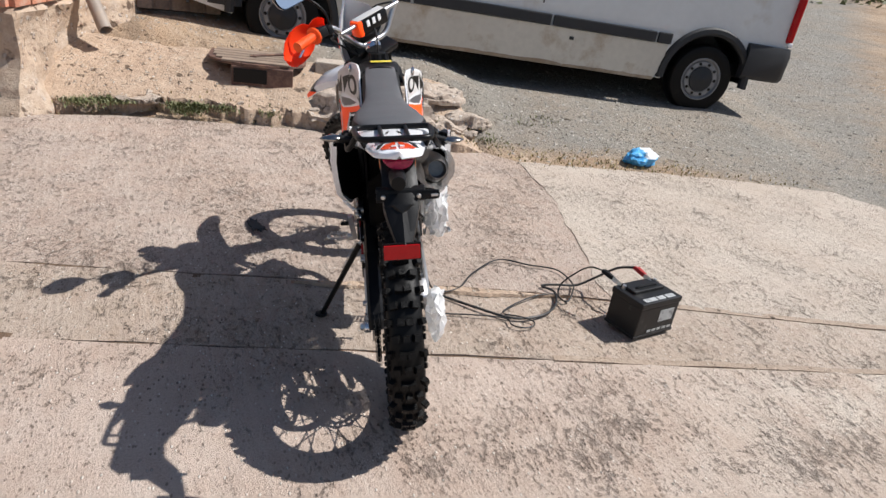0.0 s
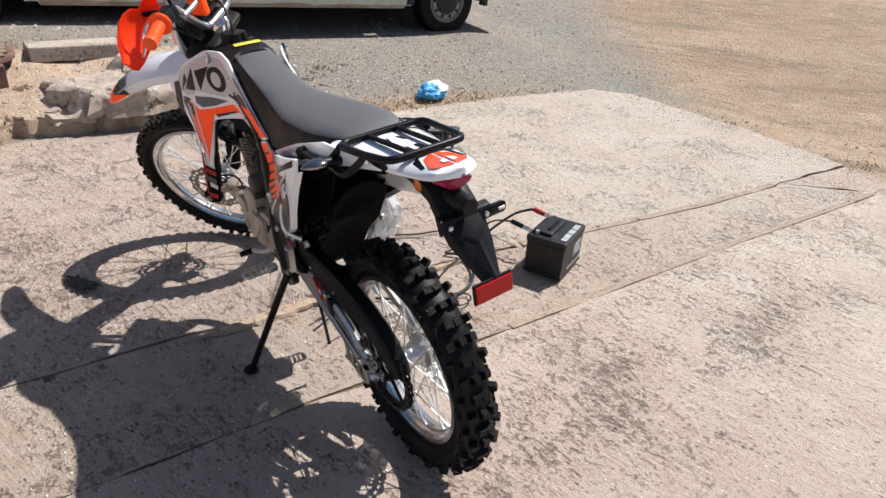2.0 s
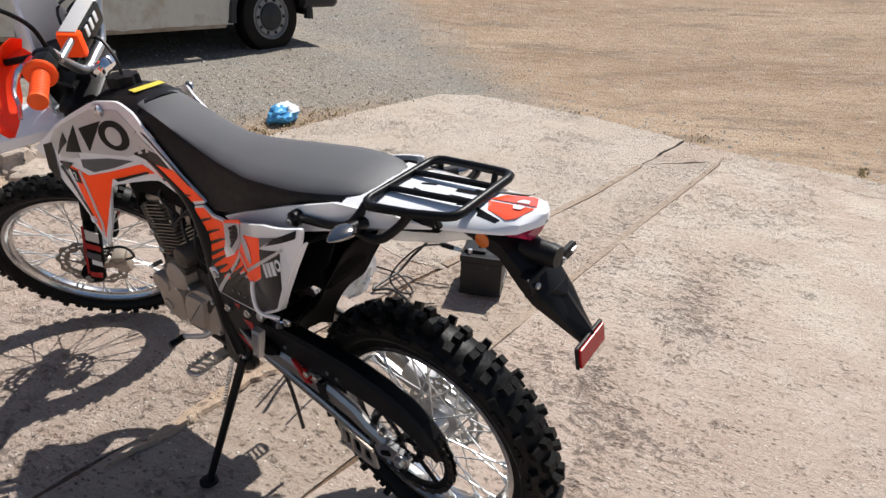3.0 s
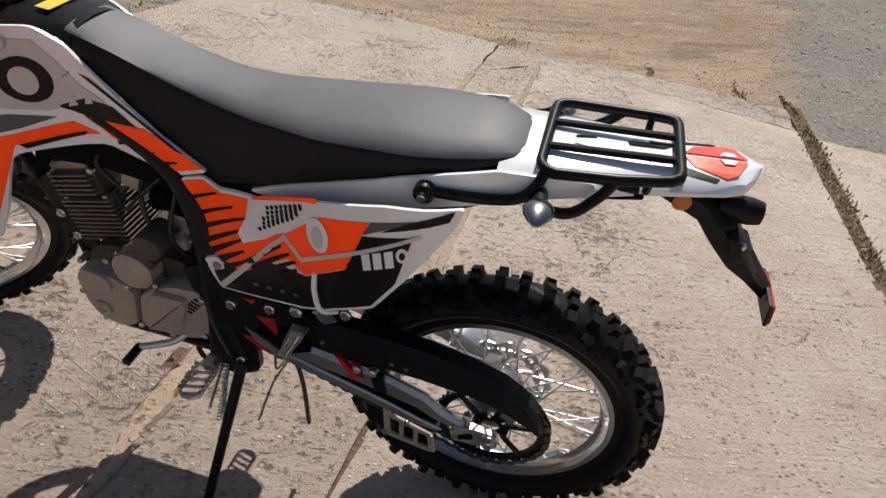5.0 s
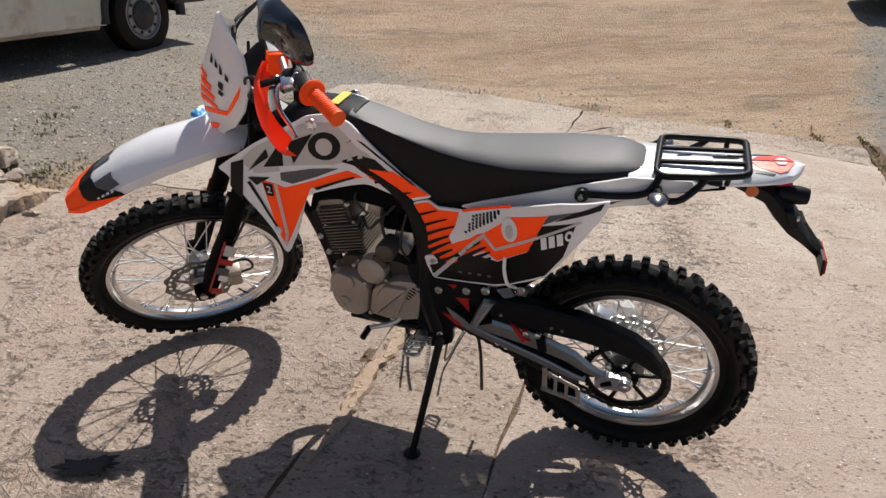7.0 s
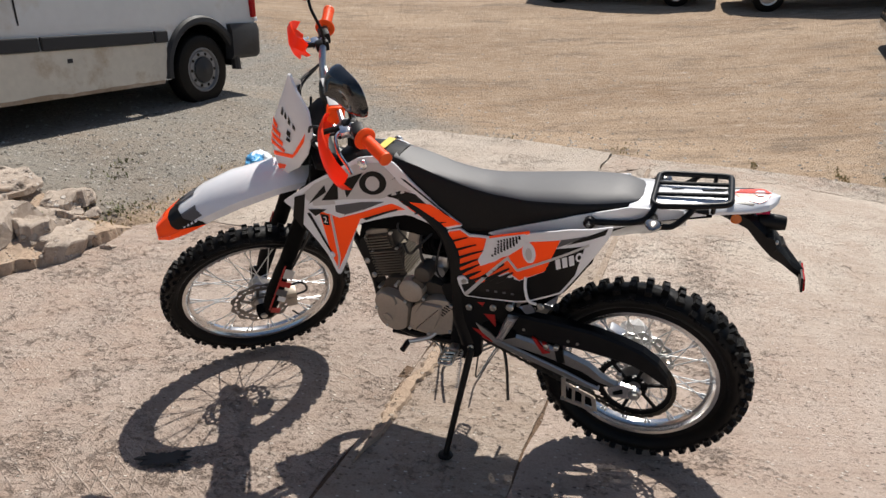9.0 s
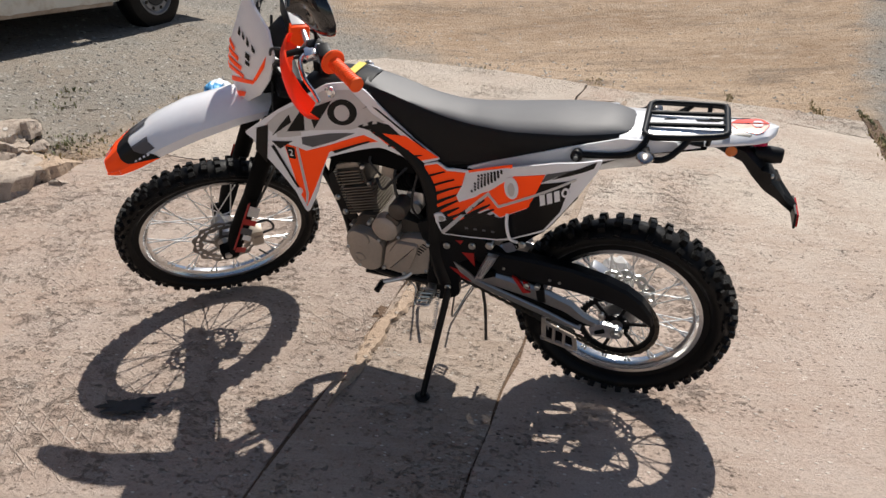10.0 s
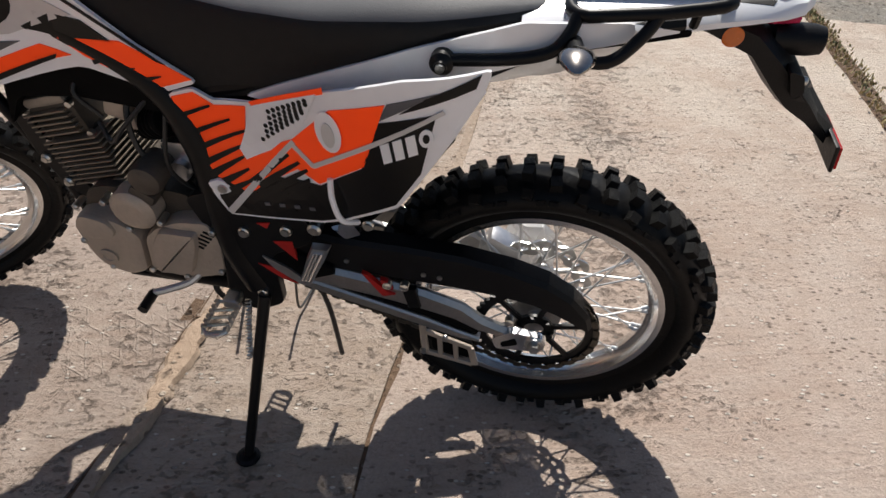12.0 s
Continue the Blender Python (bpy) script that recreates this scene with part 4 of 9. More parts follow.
UPPER_ARM = [(0.56, 0.492), (0.47, 0.466), (0.39, 0.446), (0.30, 0.432), (0.22, 0.416), (0.15, 0.394), (0.105, 0.364), (0.055, 0.348)]
UPPER_HALF = [0.026, 0.028, 0.026, 0.026, 0.027, 0.024, 0.019, 0.015]
LOWER_ARM = [(0.50, 0.440), (0.40, 0.407), (0.30, 0.377), (0.22, 0.352), (0.15, 0.327), (0.105, 0.317)]
LOWER_HALF = [0.010, 0.013, 0.013, 0.013, 0.011, 0.007]
swing = part("swingarm", beam(UPPER_ARM, -0.112, -0.088, UPPER_HALF, 0.009), SWING_ALU, bike, "satin aluminium swingarm", True)
part("swingarm_beam", beam(UPPER_ARM, 0.088, 0.112, UPPER_HALF, 0.009), SWING_ALU, swing, "", True)
for u0, u1 in ((-0.110, -0.090), (0.090, 0.110)):
    part("lower_rail", beam(LOWER_ARM, u0, u1, LOWER_HALF, 0.004), SWING_ALU, swing, "lower rail of the swingarm", True)
part("groove", beam([(0.47, 0.440), (0.39, 0.424), (0.30, 0.398), (0.22, 0.376), (0.15, 0.348), (0.11, 0.330)], -0.102, -0.094, [0.012, 0.012, 0.013, 0.013, 0.012, 0.008], 0.002), MATT_BLACK, swing, "dark groove between the rails")
part("pivot_cover", beam([(0.56, 0.496), (0.47, 0.478), (0.425, 0.470), (0.385, 0.474)], -0.116, -0.090, [0.038, 0.036, 0.026, 0.010], 0.004), MATT_BLACK, swing, "black swingarm pivot cover")
bm = bmesh.new(); box(bm, (0, 0.47, 0.455), (0.20, 0.06, 0.06), 0.012); part("cross_member", bm, BLACK_PAINT, swing)
part("clamp", beam([(0.242, 0.452), (0.232, 0.402)], -0.1165, -0.104, [0.014, 0.013], 0.002), DECAL_BLACK, swing, "black hose clamp")
for outline in ([(0.330, 0.482), (0.318, 0.478), (0.285, 0.440), (0.268, 0.434), (0.292, 0.424), (0.307, 0.446)], [(0.296, 0.470), (0.283, 0.468), (0.272, 0.446), (0.288, 0.446)]):
    bm = bmesh.new(); prism(bm, outline, -0.117, -0.108, 0.0); part("decal", bm, RED_PAINT, swing, "red decal flash")
for v, w in ((0.283, 0.456), (0.250, 0.458), (0.049, 0.398)):
    bm = bmesh.new(); lathe(bm, [(-0.106, 0.009), (-0.119, 0.009), (-0.121, 0.006), (-0.121, 0)], 12, Matrix.Translation((0, v, w))); part("arm_bolt", bm, STEEL, swing, "", True)
bm = bmesh.new(); prism(bm, rounded([(0.080, 0.338), (0.042, 0.366), (-0.016, 0.360), (-0.028, 0.343), (-0.008, 0.316), (0.070, 0.309)], 0.008), -0.116, -0.098, 0.003); blk = part("chain_adjuster", bm, ALU, swing, "bright axle block")
bm = bmesh.new(); prism(bm, rounded([(0.062, 0.330), (0.034, 0.348), (0.028, 0.332), (0.058, 0.318)], 0.004), -0.1175, -0.110, 0.0); part("adjuster_slot", bm, MATT_BLACK, blk, "dark slot in the axle block")
bm = bmesh.new()
lathe(bm, [(-0.132, 0), (-0.132, 0.011), (-0.126, 0.013), (-0.116, 0.013)], 6, Matrix.Translation((0, -0.004, 0.340)))
lathe(bm, [(-0.121, 0.013), (-0.121, 0.019), (-0.116, 0.019)], 20, Matrix.Translation((0, -0.004, 0.340)))
part("axle_nut", bm, STEEL, swing, "", True)
bm = bmesh.new()
for pts, h in (([(0.224, 0.318), (0.218, 0.226)], 0.007), ([(0.222, 0.229), (0.118, 0.206)], 0.006), ([(0.112, 0.206), (0.122, 0.262)], 0.007), ([(0.122, 0.262), (0.224, 0.300)], 0.006), ([(0.188, 0.285), (0.186, 0.222)], 0.005), ([(0.155, 0.272), (0.152, 0.214)], 0.005)):
    piece = beam(pts, -0.094, -0.086, h, 0.0015)
    me_b = bpy.data.meshes.new("guide"); piece.to_mesh(me_b); bm.from_mesh(me_b); piece.free()
    bpy.data.meshes.remove(me_b)
part("chain_guide", bm, ENGINE_GREY, bike, "pierced aluminium chain guide below the swingarm")
for v, w in ((0.222, 0.236), (0.176, 0.290)):
    bm = bmesh.new(); lathe(bm, [(-0.092, 0.007), (-0.100, 0.007), (-0.100, 0)], 10, Matrix.Translation((0, v, w))); part("bolt", bm, STEEL, bike, "", True)
bm = bmesh.new()
prism(bm, rounded([(0.205, 0.300), (0.120, 0.270), (0.120, 0.215), (0.205, 0.232)], 0.010), -0.084, -0.064, 0.003)
part("guide_block", bm, MATT_BLACK, bike, "black chain guide block")
cg = part("chain_cover", beam([(0.47, 0.530), (0.38, 0.506), (0.25, 0.502), (0.15, 0.496), (0.06, 0.482), (0.0, 0.465), (-0.045, 0.440), (-0.082, 0.408), (-0.098, 0.385)], -0.104, -0.056, [0.034, 0.042, 0.043, 0.042, 0.038, 0.034, 0.029, 0.020, 0.010], 0.008), BLACK_PLASTIC, bike, "long black plastic chain cover")
for v, w in ((0.215, 0.487), (0.185, 0.484), (0.36, 0.497)):
    bm = bmesh.new(); lathe(bm, [(-0.102, 0.005), (-0.107, 0.005), (-0.107, 0)], 8, Matrix.Translation((0, v, w))); part("cover_screw", bm, STEEL, cg, "", True)
# bright bracket and hose ends under the side panel
bm = bmesh.new(); prism(bm, rounded([(0.372, 0.600), (0.335, 0.618), (0.318, 0.590), (0.348, 0.574)], 0.006), -0.124, -0.108, 0.004); part("exhaust_bracket", bm, CHROME, bike, "bright metal bracket", True)
bm = bmesh.new(); lathe(bm, [(-0.10, 0.012), (-0.126, 0.013), (-0.130, 0.009), (-0.130, 0)], 14, Matrix.Translation((0, 0.402, 0.588))); part("bolt", bm, STEEL, bike, "", True)

# frame
def frame_tubes():
    bm = bmesh.new()
    for s in (-1, 1):
        tube(bm, curve_pts([(0.02 * s, 1.10, 0.90), (0.040 * s, 0.975, 0.68), (0.050 * s, 0.922, 0.55), (0.065 * s, 0.890, 0.43), (0.085 * s, 0.80, 0.375), (0.10 * s, 0.60, 0.38)], 6), 0.0125, 10)
        tube(bm, curve_pts([(0.03 * s, 1.07, 0.97), (0.058 * s, 0.85, 0.93), (0.066 * s, 0.66, 0.83), (0.082 * s, 0.598, 0.72), (0.096 * s, 0.585, 0.60), (0.102 * s, 0.580, 0.50), (0.105 * s, 0.55, 0.40)], 6), 0.027, 12)
        tube(bm, curve_pts([(0.066 * s, 0.62, 0.80), (0.085 * s, 0.36, 0.87), (0.095 * s, 0.08, 0.955), (0.075 * s, -0.12, 0.985)], 5), 0.011, 8)
        tube(bm, [(0.09 * s, 0.56, 0.60), (0.09 * s, 0.30, 0.80), (0.095 * s, 0.06, 0.94)], 0.010, 8)
    tube(bm, [(0, 1.12, 0.86), (0, 1.05, 1.0)], 0.032, 14)
    for v, w in ((0.56, 0.47), (0.60, 0.385), (0.62, 0.83), (0.10, 0.95)):
        tube(bm, [(-0.06, v, w), (0.06, v, w)], 0.012, 8)
    part("frame", bm, BLACK_PAINT, bike, "black painted steel frame", True)
    for s in (-1, 1):
        bm = bmesh.new()
        prism(bm, rounded([(0.64, 0.62), (0.535, 0.66), (0.44, 0.62), (0.40, 0.575), (0.42, 0.54), (0.50, 0.50), (0.50, 0.36), (0.56, 0.325), (0.62, 0.345), (0.60, 0.50)], 0.018), 0.100, 0.118, 0.003, s)
        part("frame_plate", bm, BLACK_PAINT, bike)
        for v, w in ((0.540, 0.556), (0.458, 0.572), (0.539, 0.388), (0.304, 0.612)):
            bm = bmesh.new()
            lathe(bm, [(s * 0.118, 0.011), (s * 0.123, 0.011), (s * 0.125, 0.008), (s * 0.128, 0.0075), (s * 0.128, 0)], 14, Matrix.Translation((0, v, w)))
            part("bolt", bm, STEEL, bike, "", True)


frame_tubes()
bm = bmesh.new()
tube(bm, [(-0.04, 0.47, 0.50), (-0.03, 0.47, 0.78)], 0.020, 12)
part("shock_absorber", bm, BLACK_PAINT, bike, "", True)
bm = bmesh.new()
tube(bm, [Vector((-0.035 + 0.034 * math.cos(q), 0.47 + 0.034 * math.sin(q), 0.53 + q * 0.0040)) for q in np.arange(0, 2 * math.pi * 8, 0.35)], 0.0055, 6)
part("shock_spring", bm, BLACK_PAINT, bike, "black shock spring", True)
for outline, u in (([(0.490, 0.540), (0.452, 0.545), (0.450, 0.496)], -0.119), ([(0.512, 0.582), (0.486, 0.586), (0.494, 0.571)], -0.120), ([(0.532, 0.474), (0.505, 0.470), (0.460, 0.430), (0.490, 0.440)], -0.1195)):
    bm = bmesh.new(); prism(bm, outline, u, u + 0.006, 0.0); part("linkage", bm, RED_PAINT, bike, "red linkage piece")
bm = bmesh.new(); prism(bm, rounded([(0.520, 0.500), (0.470, 0.470), (0.440, 0.440), (0.452, 0.430), (0.500, 0.466)], 0.006), -0.1205, -0.112, 0.002); part("linkage_arm", bm, ALU_DULL, bike, "aluminium linkage arm")

# inner panels that close the space under the seat
bm = bmesh.new()
box(bm, (0, 0.37, 0.80), (0.15, 0.34, 0.19), 0.02); part("air_box", bm, MATT_BLACK, bike, "black air box")
bm = bmesh.new()
rings = []
for i in range(19):
    q = radians(16 + 54 * i / 18)
    r = 0.405 + 0.15 * smoothstep(50, 90, math.degrees(q))
    v, w = r * math.cos(q), 0.36 + r * math.sin(q)
    hw = 0.080
    rings.append([Vector((u * hw, v, w - 0.03 * u * u + dz)) for u, dz in ((-1, 0), (-0.5, 0.006), (0, 0.008), (0.5, 0.006), (1, 0), (1, -0.006), (0.5, 0.0), (0, 0.002), (-0.5, 0.0), (-1, -0.006))])
loft(bm, rings); part("inner_fender", bm, MATT_BLACK, bike, "black inner rear fender", True)

# engine
def make_engine():
    bm = bmesh.new()
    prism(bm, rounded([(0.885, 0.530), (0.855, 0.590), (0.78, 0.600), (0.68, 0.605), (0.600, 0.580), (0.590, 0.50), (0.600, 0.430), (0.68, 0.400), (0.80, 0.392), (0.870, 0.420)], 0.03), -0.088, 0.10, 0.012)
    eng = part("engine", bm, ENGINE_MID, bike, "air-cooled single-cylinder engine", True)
    bm = bmesh.new()
    prism(bm, rounded([(0.894, 0.512), (0.886, 0.440), (0.866, 0.405), (0.816, 0.390), (0.774, 0.410), (0.757, 0.508), (0.792, 0.540), (0.845, 0.552), (0.882, 0.540)], 0.018, 4), -0.086, -0.126, 0.014)
    part("alternator_cover", bm, ENGINE_GREY, eng, "grey cast alternator cover", True)
    bm = bmesh.new()
    prism(bm, rounded([(0.885, 0.520), (0.862, 0.494), (0.815, 0.500), (0.800, 0.520), (0.812, 0.545), (0.860, 0.556)], 0.012, 3), -0.120, -0.134, 0.007)
    part("cover_boss", bm, ENGINE_GREY, eng, "", True)
    bm = bmesh.new()
    prism(bm, rounded([(0.768, 0.412), (0.752, 0.506), (0.722, 0.535), (0.672, 0.560), (0.610, 0.566), (0.594, 0.520), (0.606, 0.428), (0.680, 0.404)], 0.014, 3), -0.086, -0.124, 0.012)
    cov = part("sprocket_cover", bm, ENGINE_GREY, eng, "grey front sprocket cover", True)
    bm = bmesh.new()
    prism(bm, rounded([(0.705, 0.543), (0.632, 0.544), (0.636, 0.515), (0.668, 0.434), (0.740, 0.426), (0.733, 0.498)], 0.010, 3), -0.120, -0.140, 0.011)
    part("cover_boss", bm, ENGINE_GREY, cov, "", True)
    for i in range(5):
        bm = bmesh.new()
        box(bm, (-0.1245, 0.640 - 0.0075 * i, 0.506 + 0.009 * i), (0.004, 0.022, 0.0032), 0, Matrix.Rotation(0.45, 4, "X"))
        part("vent_slot", bm, DECAL_BLACK, cov)
    bm = bmesh.new()
    lathe(bm, [(-0.09, 0.044), (-0.126, 0.043), (-0.134, 0.034), (-0.136, 0.022), (-0.136, 0)], 36, Matrix.Translation((0, 0.746, 0.578)))
    part("starter_cover", bm, ENGINE_GREY, eng, "round grey starter cover", True)
    bm = bmesh.new()
    lathe(bm, [(-0.06, 0.029), (-0.116, 0.031), (-0.124, 0.028), (-0.129, 0.019), (-0.130, 0)], 32, Matrix.Translation((0, 0.700, 0.650)))
    box(bm, (-0.10, 0.728, 0.600), (0.05, 0.05, 0.06), 0.012, Matrix.Rotation(0.6, 4, "X"))
    part("starter_motor", bm, ENGINE_MID, eng, "dark round starter motor", True)
    bm = bmesh.new()
    lathe(bm, [(-0.120, 0.019), (-0.131, 0.019), (-0.132, 0.011), (-0.129, 0.010), (-0.129, 0.0)], 24, Matrix.Translation((0, 0.845, 0.445)))
    part("oil_plug", bm, ENGINE_GREY, eng, "", True)
    for v, w in ((0.885, 0.480), (0.770, 0.530), (0.762, 0.420), (0.602, 0.548), (0.850, 0.412), (0.700, 0.556), (0.862, 0.572), (0.612, 0.440), (0.800, 0.590), (0.690, 0.412)):
        bm = bmesh.new()
        lathe(bm, [(-0.100, 0.0065), (-0.128, 0.0065), (-0.130, 0.0045), (-0.130, 0)], 10, Matrix.Translation((0, v, w)))
        part("cover_bolt", bm, STEEL, eng, "", True)
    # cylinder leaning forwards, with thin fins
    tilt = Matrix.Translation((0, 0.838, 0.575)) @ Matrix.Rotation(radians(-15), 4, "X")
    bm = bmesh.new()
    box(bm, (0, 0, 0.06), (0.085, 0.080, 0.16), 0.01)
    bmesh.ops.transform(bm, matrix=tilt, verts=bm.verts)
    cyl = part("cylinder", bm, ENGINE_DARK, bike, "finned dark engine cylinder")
    fin_grey = material("finned_cast_cylinder", (0.235, 0.195, 0.15), 0.5, metal=0.25, var=0.2, scale=12)
    bm = bmesh.new(); box(bm, (0, 0, 0), (0.135, 0.118, 0.0028), 0.0008)
    fin = part("fin", bm, fin_grey, cyl)
    for i in range(10):
        m = tilt @ Matrix.Translation((0, 0.0, 0.012 + 0.0102 * i))
        if i:
            again("fin", fin, cyl, m)
        else:
            fin.matrix_basis = m
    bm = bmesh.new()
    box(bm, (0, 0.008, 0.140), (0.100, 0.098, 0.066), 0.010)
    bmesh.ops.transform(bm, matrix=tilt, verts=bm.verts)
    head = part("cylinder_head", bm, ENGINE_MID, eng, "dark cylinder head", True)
    bm = bmesh.new()
    box(bm, (-0.004, 0.014, 0.176), (0.092, 0.090, 0.020), 0.007)
    bmesh.ops.transform(bm, matrix=tilt, verts=bm.verts)
    part("valve_cover", bm, ENGINE_GREY, head, "tan grey valve cover", True)
    for i in range(5):
        bm = bmesh.new()
        box(bm, (-0.012, 0.014, 0.118 + 0.0105 * i), (0.104, 0.092, 0.0035), 0.001)
        bmesh.ops.transform(bm, matrix=tilt, verts=bm.verts)
        part("head_fin", bm, fin_grey, head)
    for y, z in ((-0.044, 0.168), (0.058, 0.160), (-0.046, 0.108), (0.052, 0.104)):
        bm = bmesh.new()
        lathe(bm, [(-0.060, 0), (-0.060, 0.006), (-0.050, 0.006), (-0.050, 0)], 8, Matrix.Translation((0, y, z)))
        bmesh.ops.transform(bm, matrix=tilt, verts=bm.verts)
        part("head_bolt", bm, STEEL, head, "", True)
    bm = bmesh.new()
    box(bm, (-0.040, 0.752, 0.748), (0.040, 0.042, 0.036), 0.008, Matrix.Rotation(0.3, 4, "X"))
    box(bm, (-0.045, 0.735, 0.722), (0.022, 0.022, 0.03), 0.006)
    part("intake_flange", bm, ENGINE_GREY, eng, "tan grey intake flange", True)
    bm = bmesh.new()
    prof = [(-0.055, 0), (-0.055, 0.026)]
    for i in range(5):
        prof += [(-0.05 + 0.018 * i, 0.030), (-0.042 + 0.018 * i, 0.030), (-0.040 + 0.018 * i, 0.025), (-0.034 + 0.018 * i, 0.025)]
    prof += [(0.045, 0.026), (0.045, 0)]
    lathe(bm, prof, 22, Matrix.Translation((-0.035, 0.700, 0.715)) @ Matrix.Rotation(radians(62), 4, "Z") @ Matrix.Rotation(radians(28), 4, "Y"))
    part("intake_boot", bm, MATT_BLACK, eng, "ribbed black intake boot", True)
    bm = bmesh.new()
    box(bm, (-0.030, 0.665, 0.665), (0.06, 0.06, 0.055), 0.012)
    lathe(bm, [(-0.03, 0), (-0.03, 0.020), (0.02, 0.020), (0.02, 0)], 18, Matrix.Translation((-0.045, 0.660, 0.640)))
    part("carburettor", bm, ALU_DULL, eng, "small aluminium carburettor", True)
    for path, r in (([(-0.03, 0.70, 0.80), (-0.07, 0.72, 0.76), (-0.085, 0.71, 0.68), (-0.06, 0.66, 0.63), (-0.05, 0.62, 0.52)], 0.005), ([(-0.04, 0.78, 0.82), (-0.075, 0.80, 0.79), (-0.07, 0.77, 0.74)], 0.004), ([(-0.05, 0.62, 0.56), (-0.095, 0.66, 0.66), (-0.08, 0.64, 0.78)], 0.004), ([(-0.06, 0.79, 0.72), (-0.085, 0.76, 0.70), (-0.09, 0.72, 0.74), (-0.06, 0.67, 0.79)], 0.0045)):
        bm = bmesh.new()
        tube(bm, curve_pts(path, 6), r, 6)
        part("hose", bm, CABLE, eng, "", True)
    bm = bmesh.new()
    box(bm, (0, 0.70, 0.36), (0.19, 0.30, 0.012), 0.004)
    part("bash_plate", bm, BLACK_PLASTIC, eng)
    # black panel between the tank and the engine, and front mount plates
    bm = bmesh.new()
    prism(bm, rounded([(0.960, 0.70), (0.928, 0.800), (0.747, 0.860), (0.640, 0.810), (0.655, 0.762), (0.80, 0.776), (0.918, 0.764)], 0.012), -0.070, 0.070, 0.004)
    part("inner_panel", bm, MATT_BLACK, bike, "black panel under the fuel tank")
    # black blocks added to close the bright gap behind the cylinder
    bm = bmesh.new()
    box(bm, (0.02, 0.68, 0.735), (0.09, 0.15, 0.15), 0.02)
    box(bm, (0.03, 0.66, 0.640), (0.07, 0.12, 0.10), 0.02)
    part("gap_filler", bm, MATT_BLACK, bike, "", True)
    for s in (-1, 1):
        bm = bmesh.new()
        prism(bm, rounded([(0.962, 0.715), (0.930, 0.720), (0.905, 0.610), (0.872, 0.555), (0.890, 0.525), (0.925, 0.555), (0.952, 0.620)], 0.010), 0.052, 0.060, 0.002, s)
        mount = part("engine_mount", bm, BLACK_PAINT, bike)
        for v, w in ((0.937, 0.625), (0.915, 0.572)):
            bm = bmesh.new()
            lathe(bm, [(s * 0.058, 0.010), (s * 0.064, 0.010), (s * 0.068, 0.006), (s * 0.070, 0.006), (s * 0.070, 0)], 14, Matrix.Translation((0, v, w)))
            part("bolt", bm, STEEL, mount, "", True)


make_engine()
bm = bmesh.new()
tube(bm, curve_pts([(0.0, 0.92, 0.70), (0.02, 0.99, 0.66), (0.07, 1.00, 0.54), (0.105, 0.90, 0.47), (0.125, 0.72, 0.52), (0.125, 0.52, 0.68), (0.12, 0.42, 0.76)], 7), 0.019, 12)
exhaust = part("exhaust", bm, STEEL, bike, "steel header pipe and black silencer", True)
bm = bmesh.new()
prof = [(0, 0.020), (0.01, 0.040), (0.40, 0.044), (0.47, 0.041), (0.52, 0.032), (0.53, 0.026), (0.50, 0.022), (0.50, 0)]
d = Vector((0.0, -0.50, 0.13)).normalized()
m = Matrix.Translation((0.118, 0.43, 0.765)) @ d.to_track_quat("X", "Z").to_matrix().to_4x4()
lathe(bm, prof, 28, m)
part("silencer", bm, material("brushed_dark_silencer", (0.20, 0.19, 0.185), 0.35, metal=0.9, var=0.2, scale=10), exhaust, "dark metal silencer", True)

# bodywork
def u_shroud(v, w):
    """Half width of the shrouds: pinched at the knees, flaring forwards."""
    return 0.080 + 0.088 * smoothstep(0.76, 1.03, v) + 0.03 * smoothstep(1.03, 1.2, v) - 0.012 * smoothstep(0.98, 1.07, w)


def u_side(v, w):
    return 0.084 + 0.100 * smoothstep(0.58, 0.16, v) + 0.030 * smoothstep(0.76, 0.62, w) * smoothstep(0.30, 0.52, v) - 0.012 * smoothstep(0.16, 0.08, v)


def u_body(v, w):
    return 0.092 + 0.028 * smoothstep(0.48, 0.22, v) - 0.035 * smoothstep(0.12, -0.16, v)


def poly(name, outline, ufun, off, mat, parent, s, label="", thick=0.0022, cell=0.035):
    bm = bmesh.new()
    skin(bm, outline, ufun, off, thick, s, cell)
    return part(name, bm, mat, parent, label)


def strip(a, b, wa, wb):
    """Outline of a straight band from a to b."""
    a, b = Vector(a), Vector(b)
    n = (b - a).normalized(); n = Vector((-n.y, n.x))
    return [(a + n * wa)[:], (b + n * wb)[:], (b - n * wb)[:], (a - n * wa)[:]]


